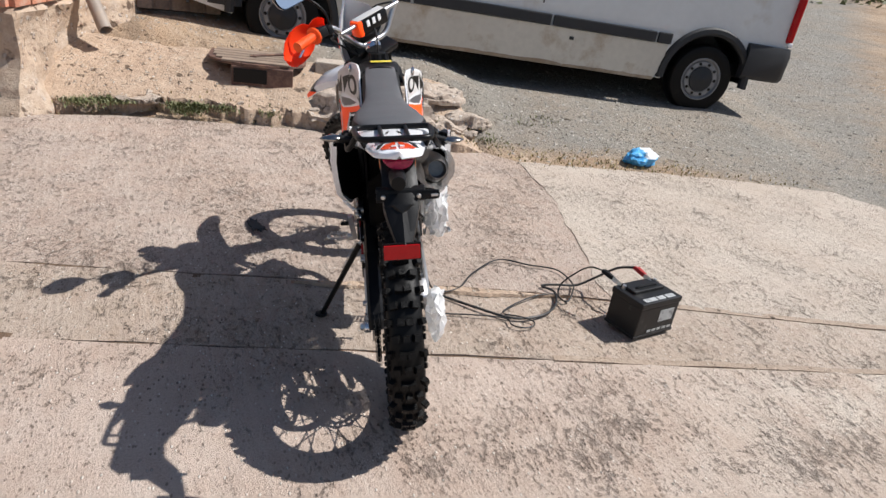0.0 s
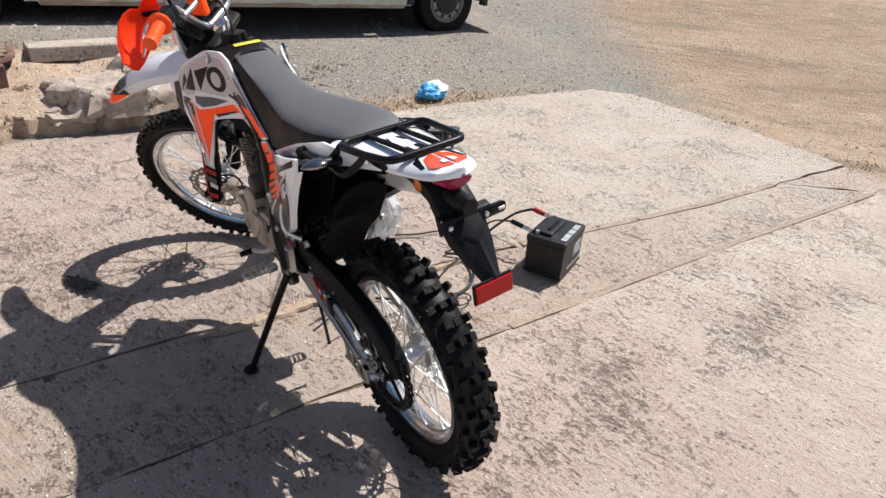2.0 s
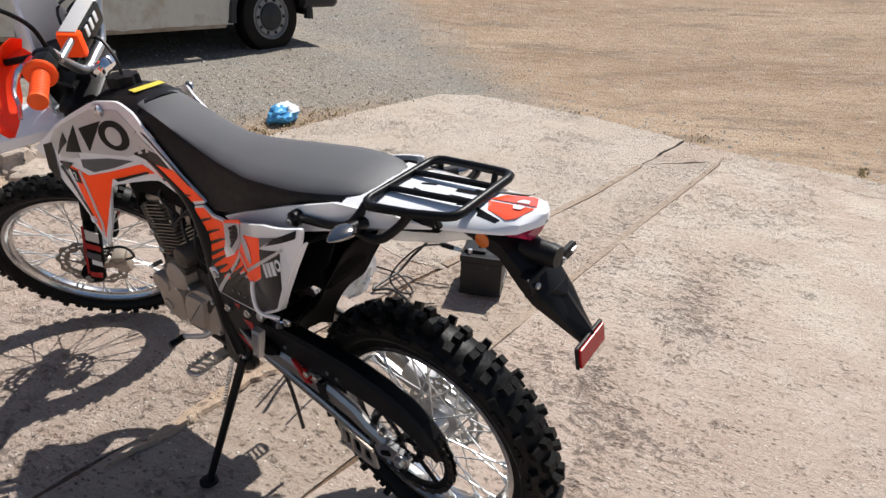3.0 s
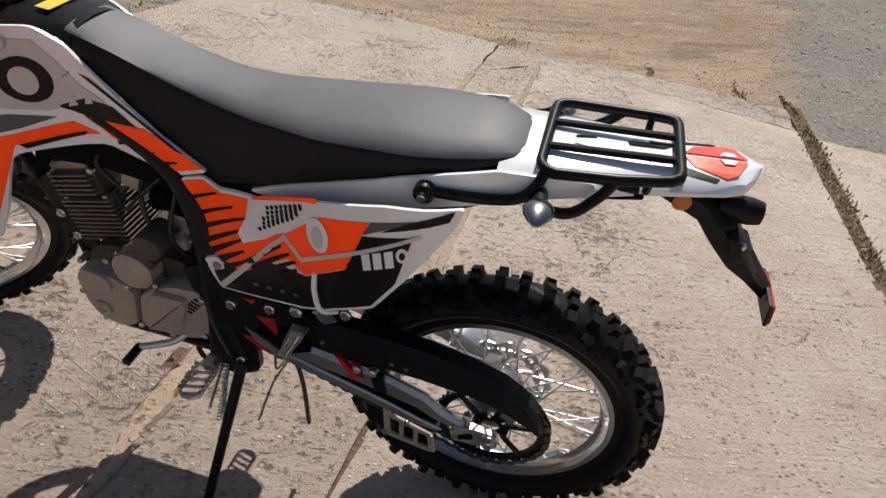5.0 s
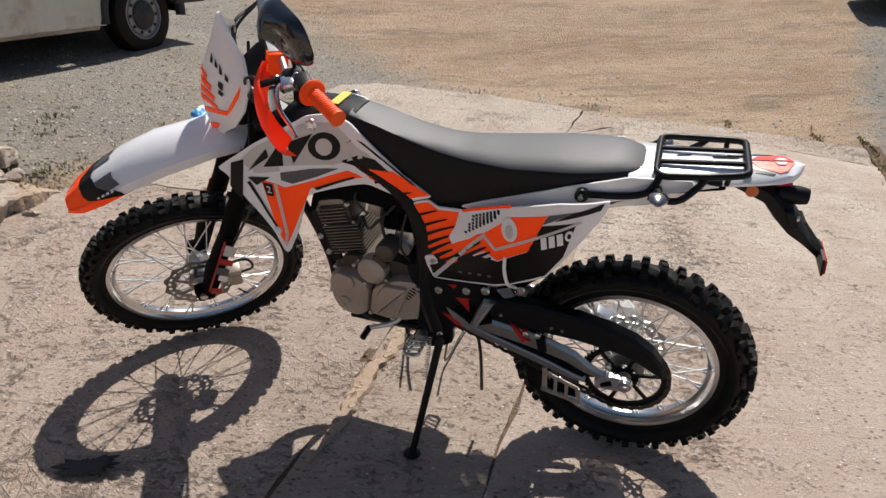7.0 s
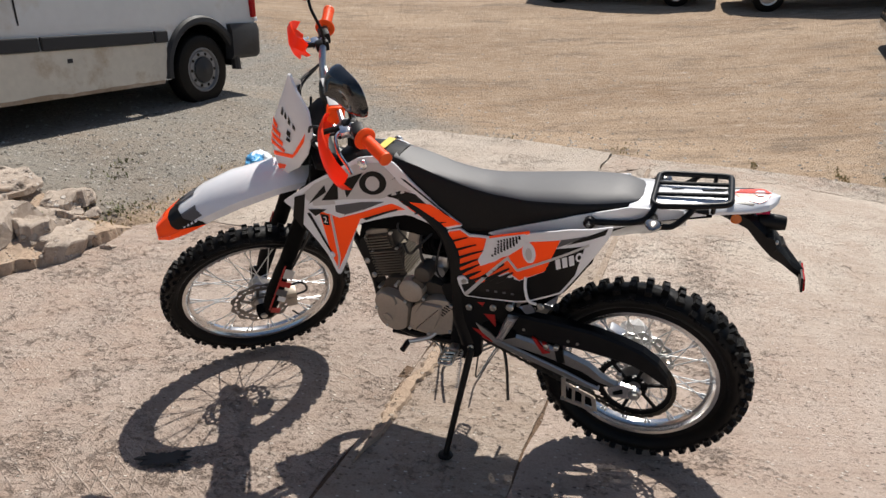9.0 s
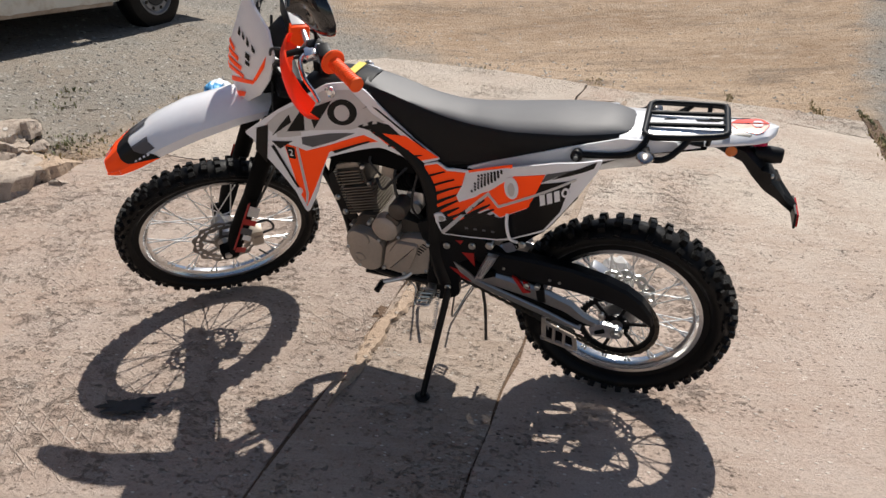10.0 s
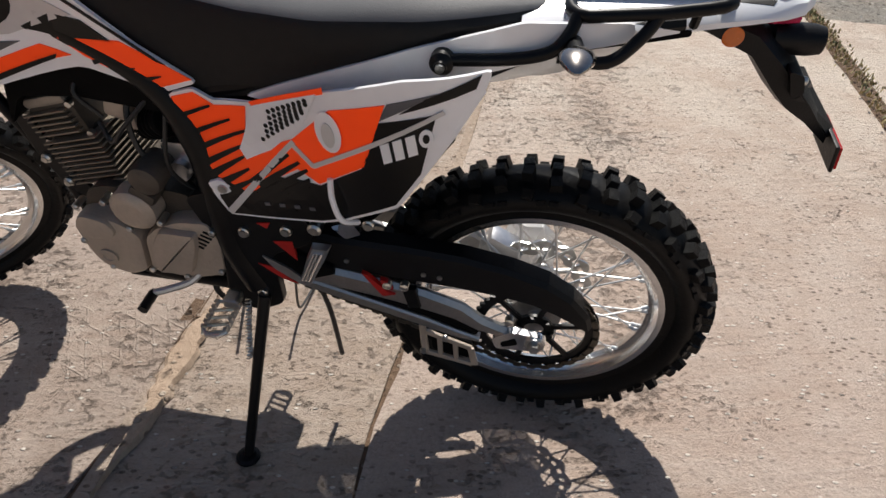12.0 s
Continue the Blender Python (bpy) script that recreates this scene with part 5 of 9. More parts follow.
def make_bodywork(s):
    out = 0.0 if s < 0 else 0.014
    far = lambda outline: outline if s < 0 else [(v, w - 0.030 * smoothstep(0.95, 1.04, w)) for v, w in outline]
    shroud = poly("radiator_shroud", far(rounded([(1.142, 0.892), (1.025, 0.969), (0.891, 1.039), (0.831, 1.040), (0.787, 1.017), (0.720, 0.953), (0.654, 0.894), (0.565, 0.835), (0.631, 0.811), (0.750, 0.846), (0.900, 0.816), (0.916, 0.803), (0.929, 0.760), (0.951, 0.692), (0.983, 0.625), (0.994, 0.627), (1.014, 0.695), (1.091, 0.811), (1.112, 0.864)], 0.010, 2)), u_shroud, out, WHITE_PLASTIC, bike, s, "white shroud with orange and black graphics", 0.006)
    D = lambda outline, mat, label="", off=0.0065: poly("decal", far(outline), u_shroud, off + out, mat, shroud, s, label, 0.0012)
    D([(1.075, 0.917), (1.025, 0.959), (0.899, 1.021), (0.830, 1.020), (0.802, 0.991), (0.770, 0.950), (0.732, 0.930), (0.777, 0.917), (0.835, 0.900), (0.941, 0.906), (1.053, 0.891)], DECAL_SILVER, "pale grey upper panel")
    # four dark shapes where the maker's mark stands
    D([(1.100, 0.908), (1.064, 0.919), (1.078, 0.858), (1.091, 0.793), (1.116, 0.838)], DECAL_BLACK, "black slanted block", 0.008)
    D([(1.058, 0.884), (1.024, 0.923), (0.992, 0.957), (0.990, 0.932)], DECAL_BLACK, "black sliver", 0.008)
    D([(1.062, 0.866), (0.996, 0.872), (1.040, 0.843)], DECAL_BLACK, "black triangle", 0.008)
    D([(1.008, 0.903), (0.950, 0.980), (0.956, 0.907)], DECAL_BLACK, "black triangle", 0.008)
    D([(0.938, 0.973), (0.876, 0.993), (0.930, 0.911)], DECAL_BLACK, "black triangle", 0.008)
    ring_out = [(0.852 + 0.039 * math.cos(q), 0.955 + 0.040 * math.sin(q)) for q in (2 * math.pi * i / 20 for i in range(20))]
    D(ring_out, DECAL_BLACK, "black ring marking", 0.008)
    D([(0.853 + 0.020 * math.cos(q), 0.954 + 0.025 * math.sin(q)) for q in (2 * math.pi * i / 14 for i in range(14))], DECAL_SILVER, "", 0.0095)
    D([(0.821, 0.909), (0.766, 0.931), (0.721, 0.923), (0.682, 0.891), (0.772, 0.895)], DECAL_BLACK, "black wedge")
    D([(0.752, 0.968), (0.768, 0.973), (0.621, 0.866), (0.607, 0.862)], DECAL_BLACK, "black edge line", 0.0068)
    D([(0.968, 0.885), (0.894, 0.892), (0.826, 0.888), (0.883, 0.866), (0.942, 0.851), (0.969, 0.863)], DECAL_GREY, "dark grey inlay")
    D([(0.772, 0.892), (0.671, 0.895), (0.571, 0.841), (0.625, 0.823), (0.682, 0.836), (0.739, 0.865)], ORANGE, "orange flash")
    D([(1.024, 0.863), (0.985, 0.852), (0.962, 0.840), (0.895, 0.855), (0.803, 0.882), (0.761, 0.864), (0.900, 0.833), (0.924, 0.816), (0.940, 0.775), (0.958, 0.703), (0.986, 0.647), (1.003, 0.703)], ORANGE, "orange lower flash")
    D(strip((0.985, 0.852), (0.978, 0.693), 0.004, 0.004), DECAL_SILVER, "", 0.008)
    D(strip((0.978, 0.693), (0.986, 0.654), 0.004, 0.003), DECAL_SILVER, "", 0.008)
    D(strip((1.063, 0.852), (1.000, 0.708), 0.005, 0.003), DECAL_BLACK, "", 0.008)
    D([(1.020, 0.855), (0.993, 0.851), (0.994, 0.813), (1.014, 0.816)], DECAL_BLACK, "small black badge", 0.0085)
    num = bpy.data.curves.new("badge_number", "FONT")
    num.body, num.size, num.extrude, num.align_x, num.align_y = "2", 0.030, 0.0004, "CENTER", "CENTER"
    num.materials.append(WHITE_PLASTIC)
    tx = new("badge_number", num)
    tx.parent = shroud
    tx.matrix_basis = Matrix(((0, 0, s, s * (u_shroud(1.005, 0.834) + out + 0.0112)), (s, 0, 0, 1.004), (0, 1, 0, 0.834), (0, 0, 0, 1)))
    D([(0.892, 0.835), (0.875, 0.839), (0.783, 0.866), (0.788, 0.858), (0.871, 0.831), (0.884, 0.827)], DECAL_BLACK, "", 0.008)
    for q in range(3):
        D(strip((0.727 - 0.040 * q, 0.856 - 0.011 * q), (0.700 - 0.040 * q, 0.862 - 0.010 * q), 0.004, 0.001), DECAL_BLACK, "", 0.008)
    D(strip((1.043, 0.890), (0.968, 0.899), 0.010, 0.008), DECAL_SILVER, "", 0.0072)
    for v, w, r in ((0.878, 1.017 if s < 0 else 1.000, 0.017), (1.002, 0.703, 0.012)):
        bm = bmesh.new()
        u = (u_shroud(v, w) + out + 0.006)
        lathe(bm, [(s * u, r), (s * (u + 0.006), r), (s * (u + 0.008), r * 0.8), (s * (u + 0.006), r * 0.55), (s * (u + 0.009), r * 0.45), (s * (u + 0.009), 0)], 18, Matrix.Translation((0, v, w)))
        part("shroud_bolt", bm, ALU if r > 0.015 else WHITE_PLASTIC, shroud, "", True)

    # orange striped middle panel and rear number panel
    side = poly("side_panel", rounded([(0.618, 0.814), (0.574, 0.828), (0.543, 0.811), (0.473, 0.821), (0.342, 0.881), (0.218, 0.931), (0.104, 0.956), (0.114, 0.921), (0.194, 0.780), (0.232, 0.717), (0.329, 0.650), (0.373, 0.630), (0.441, 0.617), (0.553, 0.598), (0.579, 0.648), (0.566, 0.667), (0.600, 0.723)], 0.008, 2), u_side, 0.0, WHITE_PLASTIC, bike, s, "white side panel with orange and black graphics", 0.006)
    E = lambda outline, mat, label="", off=0.0065: poly("decal", outline, u_side, off, mat, side, s, label, 0.0012)
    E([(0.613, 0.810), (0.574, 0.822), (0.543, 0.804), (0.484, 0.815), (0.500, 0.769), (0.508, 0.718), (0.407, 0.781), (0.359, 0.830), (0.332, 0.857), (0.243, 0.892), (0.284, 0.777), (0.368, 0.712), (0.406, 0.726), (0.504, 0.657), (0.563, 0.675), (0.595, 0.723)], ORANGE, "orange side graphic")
    E([(0.596, 0.722), (0.566, 0.668), (0.551, 0.604), (0.441, 0.6225), (0.400, 0.70), (0.46, 0.70), (0.508, 0.712)], DECAL_BLACK, "", 0.0061)
    E([(0.254, 0.861), (0.172, 0.892), (0.195, 0.792), (0.236, 0.722), (0.329, 0.656), (0.373, 0.636), (0.441, 0.6225), (0.551, 0.603), (0.548, 0.640), (0.504, 0.658), (0.421, 0.705), (0.367, 0.709), (0.288, 0.772)], DECAL_BLACK, "black lower graphic")
    E([(0.240, 0.894), (0.172, 0.922), (0.254, 0.864)], DECAL_GREY, "grey wedge")
    E([(0.187, 0.913), (0.117, 0.951), (0.123, 0.932), (0.223, 0.883)], DECAL_BLACK, "black wedge")
    E(strip((0.552, 0.606), (0.405, 0.778), 0.006, 0.004), DECAL_SILVER, "", 0.008)
    E(strip((0.413, 0.775), (0.374, 0.743), 0.005, 0.005), DECAL_SILVER, "", 0.008)
    E(strip((0.376, 0.743), (0.162, 0.898), 0.004, 0.003), DECAL_SILVER, "", 0.0085)
    for a, b, wa in (((0.630, 0.766), (0.550, 0.802), 0.0050), ((0.612, 0.737), (0.520, 0.783), 0.0052), ((0.603, 0.712), (0.488, 0.772), 0.0055), ((0.590, 0.690), (0.496, 0.744), 0.0060), ((0.570, 0.678), (0.507, 0.719), 0.0065), ((0.556, 0.664), (0.500, 0.700), 0.0070), ((0.540, 0.654), (0.496, 0.682), 0.0065)):
        E(strip(a, b, wa, 0.0022), DECAL_BLACK, "", 0.008)
    for a, b in (((0.498, 0.676), (0.420, 0.748)), ((0.482, 0.674), (0.402, 0.740)), ((0.462, 0.672), (0.388, 0.731)), ((0.440, 0.670), (0.386, 0.714))):
        E(strip(a, b, 0.0068, 0.0026), DECAL_BLACK, "", 0.008)
    # pale shapes where the maker's mark stands
    def mark(du, dw):
        return (0.250 - 0.0770 * du + 0.006 * dw, 0.795 + 0.046 * du + 0.030 * dw)
    for a in (0.0, 0.25, 0.50):
        E([mark(a, 0), mark(a + 0.18, 0), mark(a + 0.20, 1), mark(a + 0.02, 1)], WHITE_PLASTIC, "pale plain shape", 0.008)
    E([mark(0.88 + 0.13 * math.cos(q), 0.62 + 0.44 * math.sin(q)) for q in (2 * math.pi * i / 16 for i in range(16))], WHITE_PLASTIC, "pale ring", 0.008)
    E([mark(0.88 + 0.06 * math.cos(q), 0.62 + 0.22 * math.sin(q)) for q in (2 * math.pi * i / 12 for i in range(12))], DECAL_BLACK, "", 0.0092)
    E([(0.337 + 0.022 * math.cos(q), 0.820 + 0.034 * math.sin(q)) for q in (2 * math.pi * i / 20 for i in range(20))], WHITE_PLASTIC, "white oval", 0.0095)
    E([(0.337 + 0.011 * math.cos(q), 0.816 + 0.021 * math.sin(q)) for q in (2 * math.pi * i / 16 for i in range(16))], DECAL_SILVER, "", 0.0110)
    E([(0.475, 0.819), (0.348, 0.879), (0.380, 0.818), (0.451, 0.747), (0.502, 0.716), (0.513, 0.732), (0.495, 0.769)], WHITE_PLASTIC, "white perforated vent", 0.0088)
    for i in range(5):
        for j in range(8):
            a, b = (j + 0.5 * (i % 2)) / 7.5, i / 4
            v = (0.440 - 0.076 * a) * (1 - b) + (0.462 - 0.080 * a) * b
            w = (0.821 + 0.044 * a) * (1 - b) + (0.764 + 0.068 * a) * b
            E([(v + 0.0042 * math.cos(q), w + 0.0040 * math.sin(q)) for q in (2 * math.pi * k / 6 for k in range(6))], DECAL_BLACK, "", 0.0102)
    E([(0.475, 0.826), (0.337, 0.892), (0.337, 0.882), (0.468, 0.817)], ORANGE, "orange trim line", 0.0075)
    for q in range(4):
        E(strip((0.477 - 0.028 * q, 0.644 + 0.004 * q), (0.467 - 0.028 * q, 0.646 + 0.004 * q), 0.003, 0.003), DECAL_GREY, "", 0.008)
    bm = bmesh.new()
    tube(bm, curve_pts([(s * (u_side(0.347, 0.734) + 0.013), 0.345, 0.735), (s * (u_side(0.340, 0.698) + 0.018), 0.343, 0.70), (s * (u_side(0.329, 0.663) + 0.016), 0.332, 0.66), (s * 0.13, 0.318, 0.625)], 5), 0.005, 8)
    part("strap", bm, WHITE_PLASTIC, side, "white cable tie", True)
    bm = bmesh.new()
    ut = u_side(0.565, 0.655)
    prism(bm, rounded([(0.582, 0.664), (0.556, 0.674), (0.536, 0.656), (0.532, 0.642), (0.551, 0.598)], 0.008), ut - 0.002, ut + 0.010, 0.002, s)
    part("side_panel_tab", bm, WHITE_PLASTIC, side)
    bm = bmesh.new()
    lathe(bm, [(s * (ut + 0.009), 0.009), (s * (ut + 0.014), 0.008), (s * (ut + 0.014), 0)], 14, Matrix.Translation((0, 0.555, 0.655)))
    part("tab_bolt", bm, STEEL, side, "", True)

    # edge of the panel turned inwards at the rear
    bm = bmesh.new()
    edge = [(0.116, 0.918), (0.150, 0.855), (0.194, 0.780), (0.232, 0.717), (0.280, 0.682), (0.329, 0.650)]
    rings = []
    for k, (v, w) in enumerate(edge):
        u = u_side(v, w)
        deep = 0.011
        rings.append([Vector((s * a, v + dv, w)) for a, dv in ((u + 0.004, 0.003), (u + 0.003, -0.001), (u - 0.006, -0.003), (u - deep, -0.004), (u - deep, -0.001), (u - 0.006, 0.001))])
    loft(bm, rings)
    part("panel_edge", bm, WHITE_PLASTIC, side, "", True)
    # black sheet added behind the white panel to darken its inside
    poly("panel_dark_sheet", [(0.545, 0.800), (0.473, 0.812), (0.342, 0.872), (0.218, 0.922), (0.124, 0.942), (0.128, 0.921), (0.204, 0.786), (0.240, 0.725), (0.334, 0.658), (0.441, 0.625), (0.545, 0.608)], u_side, -0.013, MATT_BLACK, side, s, "black sheet behind the white panel", 0.008)
    # black closing panel between the side panel and the rear wheel
    bm = bmesh.new()
    prism(bm, rounded([(0.50, 0.800), (0.342, 0.868), (0.20, 0.925), (0.10, 0.945), (0.17, 0.80), (0.26, 0.70), (0.40, 0.63), (0.50, 0.62)], 0.015), 0.078, 0.084, 0.002, s)
    part("inner_guard", bm, MATT_BLACK, side, "black inner mudguard side")

    # under-seat fairing
    body = poly("seat_fairing", [(v, w - (0.0 if s < 0 else 0.030)) for v, w in rounded([(0.483, 0.830), (0.342, 0.892), (0.220, 0.943), (0.130, 0.973), (0.075, 0.991), (0.020, 0.991), (-0.060, 0.991), (-0.060, 0.969), (0.030, 0.949), (0.100, 0.926), (0.250, 0.876), (0.405, 0.817)], 0.008, 2)], u_body, 0.0 if s < 0 else -0.045, WHITE_PLASTIC, bike, s, "white fairing under the seat", 0.006)
    return shroud


for s in (-1, 1):
    make_bodywork(s)


def make_tail():
    bm = bmesh.new()
    rings = []
    for v, top, hw, low in ((0.08, 0.984, 0.112, 0.945), (-0.02, 0.990, 0.106, 0.958), (-0.12, 0.998, 0.083, 0.976), (-0.20, 1.006, 0.069, 0.986), (-0.240, 1.010, 0.062, 0.992), (-0.262, 1.012, 0.053, 0.996), (-0.278, 1.013, 0.027, 0.999), (-0.286, 1.013, 0.006, 1.000)):
        rings.append([Vector((u * hw, v, w)) for u, w in ((-1, low), (-1.0, top - 0.014), (-0.86, top - 0.003), (-0.45, top + 0.004), (0, top + 0.006), (0.45, top + 0.004), (0.86, top - 0.003), (1.0, top - 0.014), (1, low), (0.85, low - 0.002), (0, low + 0.006), (-0.85, low - 0.002))])
    loft(bm, rings)
    tail = part("tail_fender", bm, WHITE_PLASTIC, bike, "white tail fender with orange tip", True)
    top = lambda x, y: interp(y, (-0.288, 1.014), (-0.26, 1.0125), (-0.20, 1.006), (-0.12, 0.998), (-0.02, 0.990), (0.08, 0.984)) + 0.006 - 0.010 * (x / 0.068) ** 2
    def flat(outline, mat, label="", off=0.0008):
        bm = bmesh.new()
        vs = [bm.verts.new((0.82 * x, y, top(x, y) + off)) for x, y in outline]
        f = bm.faces.new(vs)
        r = bmesh.ops.extrude_face_region(bm, geom=[f])
        for g in r["geom"]:
            if isinstance(g, bmesh.types.BMVert):
                g.co.z += 0.0012
        part("decal", bm, mat, tail, label)
    for s in (-1, 1):
        flat([(s * 0.0050, -0.178), (s * 0.036, -0.192), (s * 0.055, -0.236), (s * 0.045, -0.250), (s * 0.0050, -0.265)], TAIL_ORANGE, "orange tail tip")
        flat([(s * 0.034, -0.168), (s * 0.060, -0.182), (s * 0.067, -0.222), (s * 0.058, -0.226), (s * 0.050, -0.205), (s * 0.042, -0.186)], DECAL_BLACK, "black tail graphic")
        flat([(s * 0.006, -0.226), (s * 0.020, -0.232), (s * 0.020, -0.246), (s * 0.006, -0.250)], WHITE_PLASTIC, "pale block", 0.0024)
        flat([(s * 0.01, -0.10), (s * 0.07, -0.085), (s * 0.062, -0.14), (s * 0.045, -0.125), (s * 0.03, -0.165), (s * 0.012, -0.15)], DECAL_BLACK, "black tail graphic")
        flat([(s * 0.012, -0.02), (s * 0.085, -0.03), (s * 0.075, -0.065), (s * 0.02, -0.05)], DECAL_BLACK, "black tail graphic")
    bm = bmesh.new()
    rings = []
    for v, w, hw, t in ((-0.10, 0.992, 0.056, 0.010), (-0.16, 0.975, 0.048, 0.028), (-0.222, 0.950, 0.044, 0.034), (-0.262, 0.912, 0.046, 0.046), (-0.290, 0.885, 0.046, 0.046), (-0.325, 0.853, 0.038, 0.030), (-0.373, 0.800, 0.018, 0.012)):
        rings.append([Vector((u * hw, v + 0.5 * t * a, w + t * b)) for u, a, b in ((-1, 0, -0.5), (-1, 0, 0.3), (-0.6, -0.3, 0.5), (0.6, -0.3, 0.5), (1, 0, 0.3), (1, 0, -0.5), (0.5, 0.4, -0.5), (-0.5, 0.4, -0.5))])
    loft(bm, rings)
    holder = part("plate_holder", bm, BLACK_PLASTIC, tail, "black plastic number plate holder", True)
    bm = bmesh.new()
    prism(bm, rounded([(-0.298, 0.895), (-0.290, 0.920), (-0.270, 0.925), (-0.285, 0.885)], 0.004), -0.062, 0.062, 0.002)
    box(bm, (0.074, -0.291, 0.905), (0.048, 0.010, 0.024), 0.009)
    part("plate_bracket", bm, BLACK_PLASTIC, holder)
    bm = bmesh.new()
    box(bm, (0.085, -0.297, 0.905), (0.018, 0.004, 0.007), 0.0018)
    part("slot", bm, ALU_DULL, holder, "bright slot in the bracket's arm")
    # folded flap below the bracket
    bm = bmesh.new()
    fold = [bm.verts.new(p) for p in ((-0.045, -0.302, 0.882), (-0.020, -0.318, 0.891), (0.022, -0.318, 0.891), (0.045, -0.302, 0.882), (0.017, -0.376, 0.806), (-0.017, -0.376, 0.806), (0.0, -0.331, 0.874), (0.0, -0.385, 0.811))]
    for q in ((0, 6, 1), (1, 6, 2), (2, 6, 3), (0, 5, 7, 6), (6, 7, 4, 3)):
        bm.faces.new([fold[i] for i in q])
    g = bmesh.ops.extrude_face_region(bm, geom=bm.faces[:])
    for e in g["geom"]:
        if isinstance(e, bmesh.types.BMVert): e.co += Vector((0, 0.006, -0.005))
    bmesh.ops.recalc_face_normals(bm, faces=bm.faces[:])
    part("flap", bm, BLACK_PLASTIC, holder, "black folded plastic flap")
    for u in (-0.045, 0.045):
        bm = bmesh.new()
        lathe(bm, [(-0.296, 0), (-0.296, 0.006), (-0.300, 0.006), (-0.302, 0.004), (-0.302, 0)], 12, Matrix.Translation((u, 0, 0.905)) @ Matrix.Rotation(radians(90), 4, "Z"))
        part("bolt", bm, STEEL, holder, "", True)
    bm = bmesh.new()
    lathe(bm, [(0, 0.0), (0, 0.022), (0.05, 0.021), (0.065, 0.018), (0.066, 0)], 24, Matrix.Translation((-0.006, -0.248, 0.944)) @ Matrix.Rotation(radians(-90), 4, "Z"))
    part("plate_lamp", bm, BLACK_PLASTIC, holder, "black round plate lamp", True)
    bm = bmesh.new()
    vs = [(0.041 * math.cos(q), 0.012 * math.sin(q) + 0.003 * math.cos(2 * q)) for q in (2 * math.pi * i / 24 for i in range(24))]
    a = [bm.verts.new((x, -0.235, 0.979 + z)) for x, z in vs]
    b = [bm.verts.new((x * 0.80, -0.268, 0.979 + z * 0.85)) for x, z in vs]
    for i in range(24):
        bm.faces.new((a[i], a[(i + 1) % 24], b[(i + 1) % 24], b[i]))
    bm.faces.new(b); bm.faces.new(a[::-1])
    part("tail_light", bm, TAIL_LENS, tail, "dark pinkish red tail light lens", True)
    bm = bmesh.new()
    tilt = Matrix.Rotation(radians(-8), 4, "X")
    box(bm, (-0.008, -0.380, 0.793), (0.096, 0.006, 0.044), 0.002, tilt)
    refl = part("reflector_back", bm, BLACK_PLASTIC, holder)
    bm = bmesh.new()
    box(bm, (-0.008, -0.3855, 0.793), (0.090, 0.005, 0.037), 0.002, tilt)
    part("rear_reflector", bm, RED_LENS, holder, "red rectangular rear reflector")
    for s in (-1, 1):
        bm = bmesh.new()
        lathe(bm, [(s * 0.044, 0.014), (s * 0.0465, 0.014), (s * 0.0475, 0.012), (s * 0.0475, 0)], 22, Matrix.Translation((0, -0.190, 0.958)))
        part("side_reflector", bm, AMBER, tail, "round amber side reflector", True)


make_tail()


# black block stands in for the deep shade under the white tail
bm = bmesh.new()
prism(bm, rounded([(0.32, 0.842), (0.10, 0.910), (0.03, 0.934), (-0.075, 0.958), (-0.13, 0.972), (-0.13, 0.980), (0.06, 0.968), (0.30, 0.900)], 0.003), -0.084, 0.084, 0.001)
part("tail_shade_block", bm, MATT_BLACK, bike, "black block for the shade under the tail")


